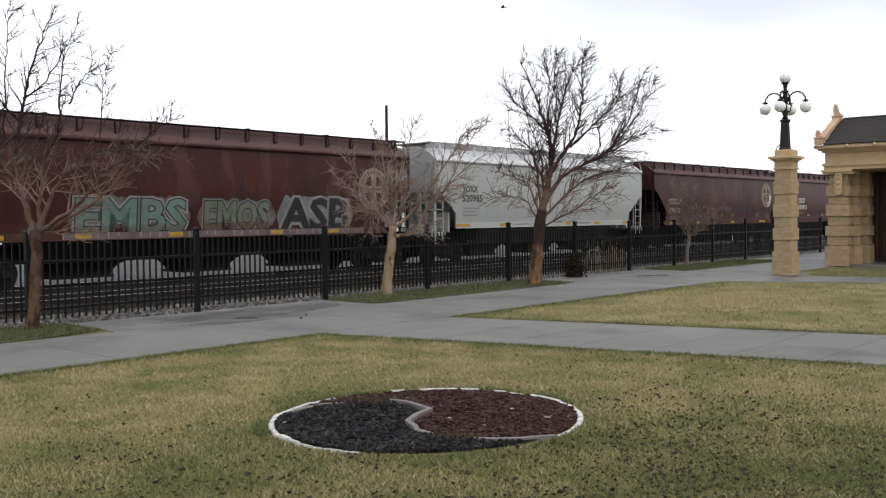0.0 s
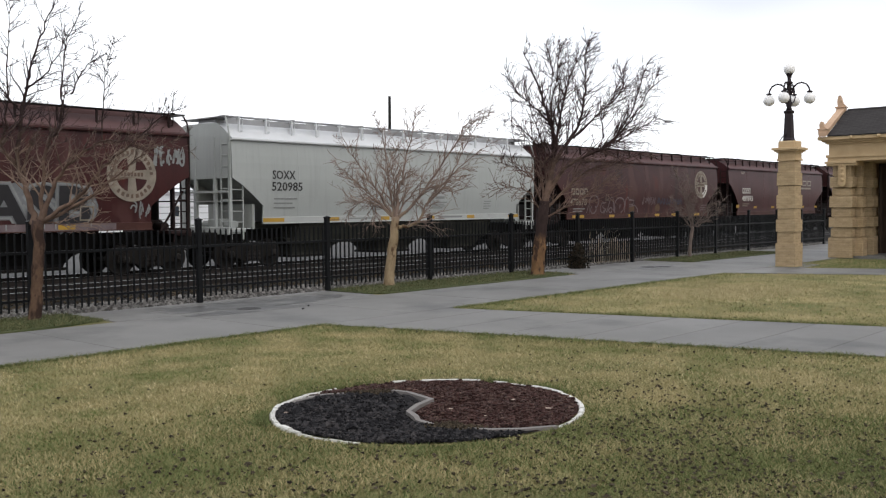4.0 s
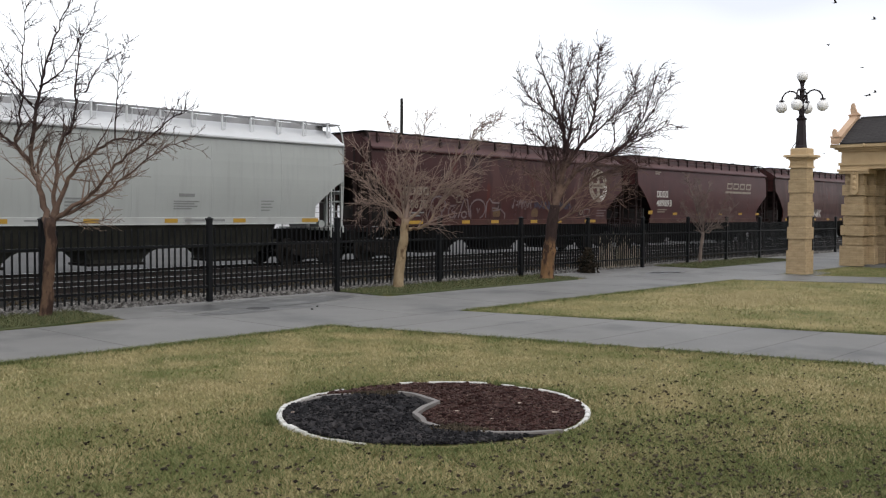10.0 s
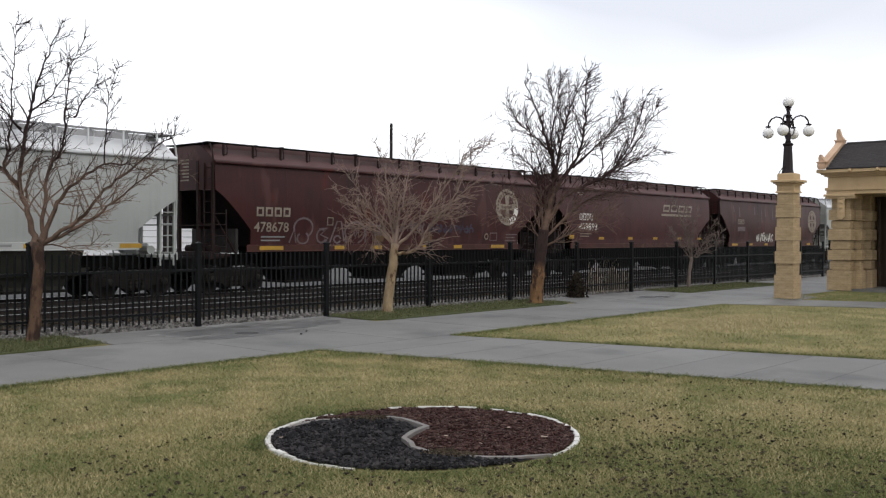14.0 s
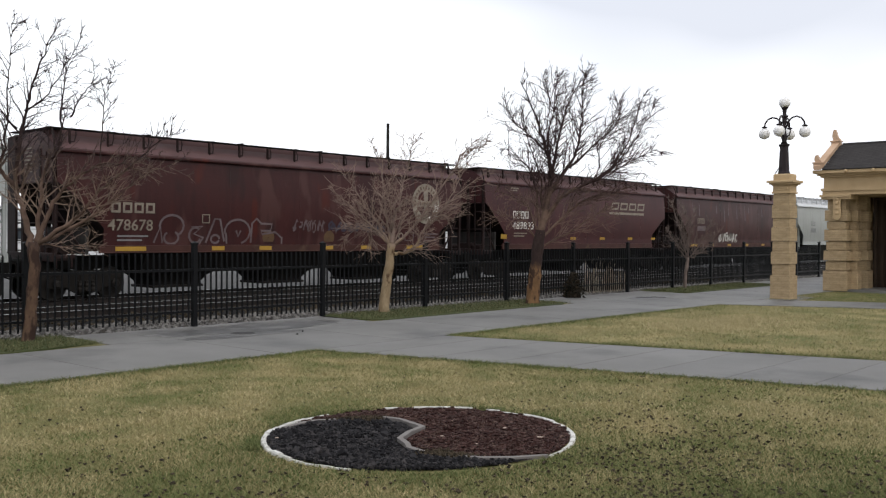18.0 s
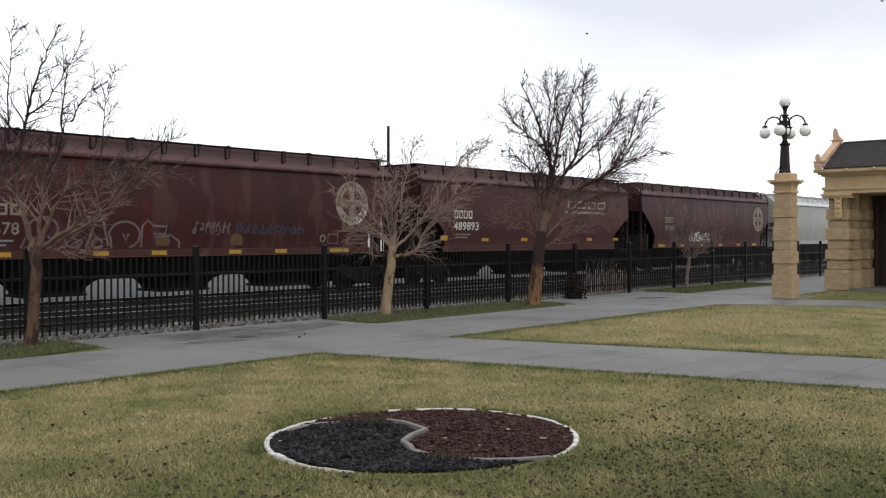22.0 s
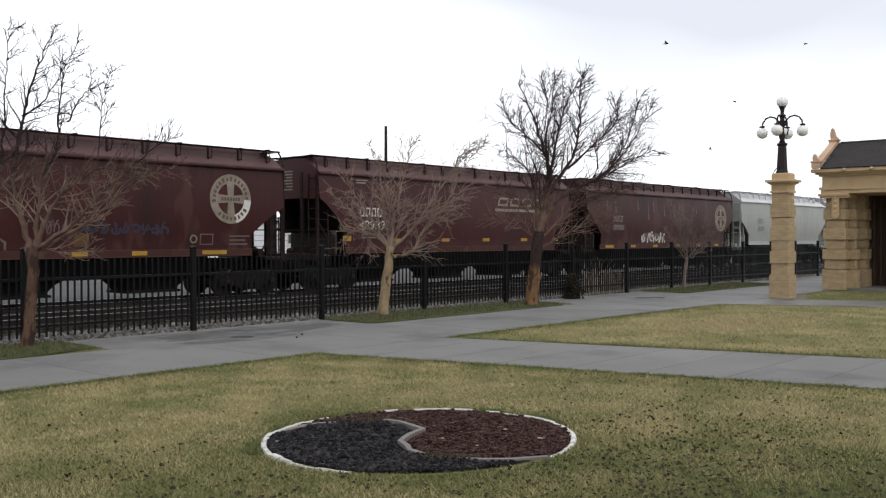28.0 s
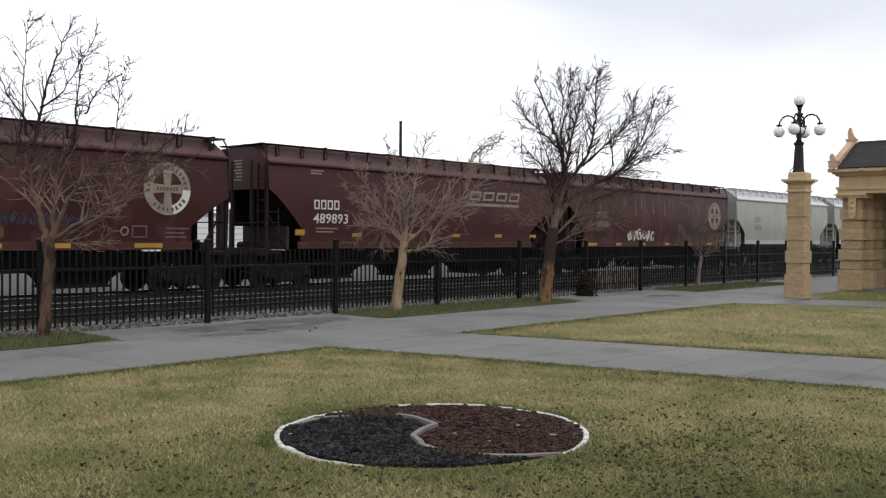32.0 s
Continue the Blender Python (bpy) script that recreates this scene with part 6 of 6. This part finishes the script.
def by_edge(px, py):
    if not on_lawn(px, py):
        return False
    w = BED.inverted() @ Vector((px, py, 0))
    q = math.sqrt((w.x / RA) ** 2 + (w.y / RB) ** 2)
    gap = min(abs(10.12 - py), abs(px - near_edge(py)) if px < near_edge(py) else abs(px - far_edge(py)), (q - 1) * 1.2 + (0.12 if w.y < 0 else 0.03))
    return noise.noise((px * 3, py * 3, 0)) * 0.15 + gap < 0.1


def by_margin(px, py):
    """Greener growth that thins out away from the paving and the bed."""
    if not on_lawn(px, py):
        return False
    w = BED.inverted() @ Vector((px, py, 0))
    q = math.sqrt((w.x / RA) ** 2 + (w.y / RB) ** 2)
    gap = min(abs(10.12 - py), abs(px - near_edge(py)) if px < near_edge(py) else abs(px - far_edge(py)) * 1.3, (q - 1) * 1.2)
    return gap < 0.7 and random.random() < (1 - gap / 0.7) ** 1.5


blades("margin_grass", 26000, lawn_spot(3.5, 24, 12, 72, by_margin, 1.0), 0.028, M["grass_green"], "greener lawn grass beside the walkway and bed", 6)
def by_pavilion(px, py):
    return on_lawn(px, py) and px > 24.5 + (10 - py) * 0.46 and px < 30


blades("pavilion_grass", 14000, lawn_spot(24, 32, 10, 24, by_pavilion, 1.0), 0.035, M["grass_green"], "green grass in front of the station pavilion", 7)


def straw_spot(r):
    while True:
        px, py = r.normal(17.0, 1.2), r.normal(7.7, 0.7)
        if on_lawn(px, py) and far_edge(py) + 0.5 < px:
            return (px, py, -0.012)


def behind_bed(r):
    """Bleached growth in a loose band between the bed and the walkway."""
    while True:
        d, a = r.normal(9.3, 1.1), radians(r.uniform(14, 68))
        px, py = d * math.cos(a), d * math.sin(a)
        if on_lawn(px, py) and noise.noise((px * 0.8, py * 0.8, 11)) > -0.15:
            return (px, py, -0.012)


blades("straw_band", 22000, behind_bed, 0.024, M["straw"], "bleached straw-coloured grass beyond the bed", 15)
blades("foreground_grass", 96000, lawn_spot(3.2, 7.4, 12, 74, power=1.0), 0.024, M["grass_green"], "greener lawn grass near the standpoint", 16)
def towards_path(r):
    """Greener growth on the side of the cross path."""
    while True:
        d, a = r.normal(6.4, 1.3), radians(r.normal(18, 6))
        px, py = d * math.cos(a), d * math.sin(a)
        if d > 1 and on_lawn(px, py):
            return (px, py, -0.012)


blades("pathside_grass", 26000, towards_path, 0.026, M["grass_green"], "greener lawn grass towards the cross path", 17)
blades("straw_patch", 26000, straw_spot, 0.035, M["straw"], "bleached straw patch in the far lawn", 8)
blades("edge_grass", 16000, lawn_spot(3.5, 22, 12, 72, by_edge, 1.1), 0.045, M["grass_green"], "longer green grass along the walkway and bed", 3)


def on_verge(px, py):
    return 12.84 < py < FENCE_Y + 0.2 and any(a + 0.05 < px < b - 0.05 for a, b in VERGES)


def verge_place(r):
    while True:
        px, py = 4.5 + 28 * r.random() ** 1.2, r.uniform(12.84, FENCE_Y + 0.15)
        if on_verge(px, py):
            return (px, py, 0.012)


blades("verge_grass", 36000, verge_place, 0.045, M["verge_blade"], "green grass on the verge by the fence", 4)


def clod_place(r):
    while True:
        d = r.normal(6.6, 1.5) if r.random() < 0.75 else 3.6 + 13 * r.random()
        a = radians(r.normal(25, 7) if r.random() < 0.8 else r.uniform(14, 66))
        px, py = d * math.cos(a), d * math.sin(a)
        if d > 3.5 and on_lawn(px, py) and noise.noise((px * 1.1, py * 1.1, 5)) > -0.3:
            return (px, py, 0.004)


def near_clod(r):
    while True:
        d, a = 3.5 + 3.4 * r.random() + r.normal(0, 0.6), radians(14 + 56 * r.random() ** 1.5 + r.normal(0, 6))
        px, py = d * math.cos(a), d * math.sin(a)
        if d > 0.6 and on_lawn(px, py) and noise.noise((px * 1.3, py * 1.3, 8)) > -0.08:
            return (px, py, 0.004)


scatter("small_soil_clods", LUMP, 2000, near_clod, M["clod"], "small dark soil plugs in the near lawn", "soil clods", lambda r: (0.005 + 0.014 * r.random() ** 2) * r.uniform(0.7, 1.3, 3) * (1.4, 1, 0.6), seed=22)
scatter("soil_clods", LUMP, 3600, clod_place, M["clod"], "dark soil plugs scattered on the lawn", "soil clods", lambda r: (0.004 + 0.012 * r.random() ** 2) * r.uniform(0.7, 1.3, 3) * (1.2, 1, 0.7), seed=12)


# ---- shrub stump and dry stalks by the fence ----
def shrub_spot(r):
    z = 0.66 * r.random() ** 1.1
    w = 0.19 * (1 - 0.75 * (z / 0.66) ** 1.5)
    return (21.3 + r.normal(0, w * 0.7), 14.0 + r.normal(0, w * 0.6), z)


scatter("shrub", PEBBLE, 900, shrub_spot, M["shrub"], "low dark evergreen shrub by the fence", "shrub", lambda r: r.uniform(0.02, 0.05, 3), kind="", seed=14)
stalks = Geo()
rng = random.Random(5)
for k in range(150):
    px, py = rng.uniform(23.4, 25.6), rng.uniform(14.6, 15.3)
    h = rng.uniform(0.25, 0.7) if k % 6 else rng.uniform(0.7, 1.1)
    stalks.tube([(px, py, -0.06), (px + rng.gauss(0, 0.05), py, h * 0.6), (px + rng.gauss(0, 0.14), py + rng.gauss(0, 0.08), h)], [0.012, 0.009, 0.003], 3, cap=False)
tagged(structure("dry_stalks", stalks, M["dry_grass"], "tall dry weed stalks behind the fence", "weeds", kind="stuff"))

# ---- beyond the railway ----
marker = thing("marker_post", pose(43.4, 19.5, -0.42), "small white marker post beside the near track", "marker post")
part("stake", Geo().box(-0.03, 0.03, -0.03, 0.03, 0, 0.95, 0.01), M["pole"], marker)
part("plate", Geo().box(-0.06, 0.06, -0.045, -0.03, 0.77, 1.07, 0.005), M["siding"], marker)
for px, py in ((10.34, 12.2), (9.98, 11.91)):
    ob = structure("pebble", Geo().add(PEBBLE.v, PEBBLE.f), M["iron_cover"], "small dark stone on the walkway", "stone", kind="")
    ob.matrix_basis = pose(px, py, 0.012) @ Matrix.Diagonal((0.035, 0.025, 0.015, 1))

pole = thing("utility_pole", pose(48.05, 47.5, -0.3), "thin dark utility pole beyond the train", "pole")
part("shaft", Geo().tube([(0, 0, 0), (0, 0, 9.95)], [0.15, 0.1], 8), M["pole"], pole)
shed = thing("warehouse", pose(48, 75, -0.3), "white metal-sided warehouse beyond the yard", "building")
part("wall", Geo().box(-40, 70, 0, 14, 0, 3.6), M["siding"], shed)
for z in range(1, 7):
    part("siding_line", Geo().box(-40, 70, -0.03, 0.0, z * 0.55, z * 0.55 + 0.05), M["stencil_grey"], shed)
part("roof", Geo().prism([(-0.4, 3.6), (14.4, 3.6), (7, 4.3)], -40.5, 70.5, "yz"), M["white_roof"], shed)
for k in range(-5, 10):
    w = part("window", Geo().box(k * 7 - 0.45, k * 7 + 0.45, -0.06, 0.0, 1.3, 2.4), M["stencil_white"], shed)
    part("pane", Geo().box(k * 7 - 0.36, k * 7 + 0.36, -0.075, -0.06, 1.4, 2.3), M["dark_glass"], w)


# ---- birds: seconds and place along each flight ----
FLIGHTS = []
FLIGHTS.append([(0.0, 52.8, 40.6, 16.3), (0.4, 50.8, 43.5, 15.1), (0.8, 49.0, 45.8, 14.2), (1.2, 46.8, 48.0, 14.1), (1.6, 44.6, 50.0, 14.3), (2.0, 42.8, 51.2, 15.6), (2.6, 39.2, 53.4, 18.0), (6.0, 20.3, 61.3, 23.7), (32.0, -18.8, 77.6, 35.6)])
FLIGHTS.append([(0.0, 110.6, 25.3, 20.6), (5.0, 110.6, 25.3, 20.6), (6.0, 87.7, 33.8, 15.3), (7.0, 87.3, 33.0, 19.1), (8.0, 87.5, 32.3, 19.8), (9.0, 87.7, 30.8, 21.2), (10.0, 87.6, 31.4, 20.7), (11.0, 89.4, 24.8, 21.9), (32.0, 120.9, 1.1, 33.2)])
FLIGHTS.append([(0.0, 119.9, 26.2, 19.4), (5.0, 119.9, 26.2, 19.4), (6.0, 97.2, 34.9, 14.1), (7.0, 96.0, 36.0, 18.7), (8.0, 96.3, 34.1, 20.9), (9.0, 98.0, 30.7, 17.9), (10.0, 97.4, 31.1, 20.7), (11.0, 99.0, 26.7, 18.7), (32.0, 129.1, 1.3, 37.6)])
FLIGHTS.append([(0.0, 129.1, 26.9, 18.9), (5.0, 129.1, 26.9, 18.9), (6.0, 106.2, 36.7, 13.6), (7.0, 105.3, 36.8, 19.4), (8.0, 105.2, 36.6, 20.6), (9.0, 106.5, 34.6, 16.6), (10.0, 106.2, 35.0, 17.4), (11.0, 107.9, 28.5, 19.2), (32.0, 137.1, 1.4, 42.2)])
FLIGHTS.append([(0.0, 137.9, 27.5, 21.2), (5.0, 137.9, 27.5, 21.2), (6.0, 115.1, 38.0, 15.6), (7.0, 112.7, 43.1, 19.6), (8.0, 112.3, 43.7, 20.7), (9.0, 113.1, 42.0, 19.7), (10.0, 113.1, 41.2, 21.5), (11.0, 117.0, 30.1, 18.7), (32.0, 145.0, 1.5, 47.1)])
FLIGHTS.append([(0.0, 109.3, 21.1, 30.6), (5.0, 109.3, 21.1, 30.6), (6.0, 86.3, 32.3, 24.6), (7.0, 86.9, 34.6, 18.4), (8.0, 87.8, 33.2, 16.1), (9.0, 89.2, 30.1, 14.4), (10.0, 89.8, 29.2, 12.4), (11.0, 91.3, 22.9, 13.9), (32.0, 118.6, 1.3, 40.9)])
FLIGHTS.append([(0.0, 120.9, 21.9, 18.0), (5.0, 120.9, 21.9, 18.0), (6.0, 98.9, 30.1, 12.9), (7.0, 97.7, 32.9, 15.3), (8.0, 96.7, 34.7, 17.3), (9.0, 97.9, 33.0, 13.3), (10.0, 98.4, 31.7, 13.4), (11.0, 100.6, 24.6, 11.3), (32.0, 126.5, 1.5, 45.7)])
FLIGHTS.append([(0.0, 130.0, 22.4, 18.3), (5.0, 130.0, 22.4, 18.3), (6.0, 107.5, 32.8, 13.1), (7.0, 106.2, 35.8, 15.7), (8.0, 106.5, 35.2, 15.2), (9.0, 106.0, 37.5, 12.4), (10.0, 107.0, 33.9, 14.7), (11.0, 108.9, 26.1, 16.5), (32.0, 134.3, 1.6, 50.8)])
FLIGHTS.append([(0.0, 139.1, 22.7, 19.3), (5.0, 139.1, 22.7, 19.3), (6.0, 115.3, 38.0, 14.1), (7.0, 113.8, 41.2, 17.0), (8.0, 114.7, 39.3, 15.0), (9.0, 114.2, 41.8, 11.8), (10.0, 115.2, 39.5, 9.4), (11.0, 118.7, 27.5, 7.1), (32.0, 141.9, 1.8, 56.1)])
FLIGHTS.append([(0.0, 113.1, 17.4, 13.5), (5.0, 113.1, 17.4, 13.5), (6.0, 91.1, 26.0, 9.1), (7.0, 90.1, 28.5, 11.3), (8.0, 89.8, 29.3, 11.8), (9.0, 88.6, 33.4, 9.6), (10.0, 89.0, 32.6, 7.2), (11.0, 92.4, 20.9, 8.8), (32.0, 116.0, 1.5, 48.2)])
FLIGHTS.append([(0.0, 122.1, 17.7, 13.9), (5.0, 122.1, 17.7, 13.9), (6.0, 98.6, 32.0, 9.5), (7.0, 97.4, 34.8, 11.9), (8.0, 97.2, 35.2, 12.7), (9.0, 97.6, 35.0, 9.8), (10.0, 98.2, 33.7, 7.1), (11.0, 101.5, 22.3, 5.2), (32.0, 123.6, 1.7, 53.4)])
FLIGHTS.append([(0.0, 107.4, -29.7, 69.2), (21.4, 101.8, 26.7, 28.0), (22.0, 101.5, 29.8, 25.7), (22.6, 101.1, 32.2, 24.0), (23.2, 100.7, 34.7, 22.2), (23.8, 100.1, 37.7, 20.0), (24.4, 98.9, 41.6, 17.4), (25.0, 97.1, 46.1, 16.0), (25.5, 95.7, 49.3, 14.8), (26.4, 91.7, 56.9, 12.7), (27.2, 86.2, 65.3, 10.3), (32.0, 57.5, 109.1, 0.5)])
FLIGHTS.append([(0.0, 34.3, 112.0, 62.6), (20.8, 79.1, 67.9, 31.6), (21.6, 86.1, 61.0, 26.7), (22.0, 89.3, 57.2, 24.3), (22.6, 92.5, 53.3, 20.8), (23.2, 96.5, 46.5, 18.8), (23.8, 100.0, 38.7, 18.2), (24.4, 102.8, 31.3, 16.1), (25.0, 104.9, 24.4, 15.0), (32.0, 124.2, -42.0, 4.2)])
FLIGHTS.append([(0.0, 58.8, 46.2, 0.9), (25.2, 58.8, 46.2, 0.9), (26.2, 60.2, 43.5, 5.8), (27.5, 63.6, 36.3, 14.6), (27.9, 64.3, 34.6, 16.0), (28.3, 65.3, 32.1, 16.8), (28.9, 67.6, 26.8, 17.2), (29.2, 68.8, 23.6, 16.9), (29.5, 70.0, 20.2, 16.6), (30.2, 71.5, 14.3, 16.2), (32.0, 75.4, -0.6, 15.3)])
FLIGHTS.append([(0.0, 85.7, 22.6, 97.6), (26.5, 98.6, 35.4, 30.0), (27.5, 99.6, 36.5, 24.4), (28.1, 100.1, 36.6, 21.7), (28.6, 101.2, 34.6, 19.9), (29.2, 102.9, 30.6, 17.1), (29.8, 104.8, 24.6, 15.0), (32.0, 112.4, 0.5, 6.7)])
FLIGHTS.append([(0.0, 124.4, -42.6, 26.5), (25.9, 104.3, 24.0, 19.5), (27.5, 99.1, 41.2, 17.7), (28.1, 98.0, 44.1, 16.3), (28.6, 97.3, 45.7, 16.0), (28.9, 97.4, 45.4, 16.5), (29.2, 97.8, 44.3, 17.1), (29.8, 100.0, 38.5, 18.3), (30.1, 101.4, 34.5, 18.7), (30.5, 103.4, 27.8, 18.9), (32.0, 108.9, 9.4, 19.4)])
FLIGHTS.append([(0.0, 127.3, -40.0, 15.3), (25.8, 104.7, 26.2, 12.4), (27.5, 98.6, 44.0, 11.6), (27.9, 97.9, 45.7, 11.4), (28.3, 96.6, 48.3, 11.4), (28.9, 93.9, 53.5, 11.5), (29.8, 88.1, 62.7, 10.4), (30.8, 81.5, 71.3, 7.8), (32.0, 72.0, 83.8, 4.0)])
BIRDS = []
for flight in FLIGHTS:
    ob = thing("bird", pose(*flight[0][1:]), "small dark pigeon on the wing over the station", "bird", "birds over the station")
    part("body", Geo().tube([(-0.2, 0, 0), (-0.11, 0, 0.005), (0, 0, 0.01), (0.09, 0, 0.02), (0.14, 0, 0.03), (0.17, 0, 0.02)], [0.02, 0.04, 0.055, 0.045, 0.03, 0.006], 8), M["bird"], ob, smooth=True)
    part("tail", Geo().prism([(-0.17, -0.025), (-0.17, 0.025), (-0.3, 0.055), (-0.3, -0.055)], 0.0, 0.008, "xy"), M["bird"], ob)
    wings = []
    for s in (-1, 1):
        outline = [(0.08, 0), (-0.08, 0), (-0.11, s * 0.16), (-0.09, s * 0.3), (-0.06, s * 0.38), (0.03, s * 0.24), (0.09, s * 0.14)]
        wings.append((s, part("wing", Geo().prism(outline, -0.006, 0.006, "xy"), M["bird"], ob, at=pose(0, s * 0.02, 0.02, s * 25))))
    BIRDS.append((ob, wings, flight))


# ---- what moves ----
def motions():
    times = [0.25 * k for k in range(129)]
    for car in CARS:
        at = car.matrix_basis.translation.copy()
        walk(car, [(t, pose(at.x - rolled(t), at.y, at.z)) for t in times])
    for wheel, ax in WHEELS:
        walk(wheel, [(t, pose(ax, 0, 0.457) @ Matrix.Rotation(-rolled(t) / 0.457, 4, "Y")) for t in times])
    for n, (ob, wings, flight) in enumerate(BIRDS):
        rows, turn = [], None
        for i, (t, *p) in enumerate(flight):
            q = Vector(flight[min(i + 1, len(flight) - 1)][1:]) - Vector(flight[max(i - 1, 0)][1:])
            h = math.degrees(math.atan2(q.y, q.x))
            if turn is not None:
                h = turn + max(-80, min(80, (h - turn + 180) % 360 - 180))
            turn = h
            rows.append((t, pose(*p, 0, 0, h)))
        walk(ob, rows)
        beats = [0.0] + [flight[0 if flight[0][0] == 0 and len(flight) > 2 and n == 0 else 1][0] + 0.09 * k for k in range(1, 70)]
        beats = [t for t in beats if t < 31.9] + [32.0]
        for s, wing in wings:
            walk(wing, [(t, pose(0, s * 0.02, 0.02, s * (12 + 42 * math.sin(k * 1.7 + n)))) for k, t in enumerate(beats)])



motions()
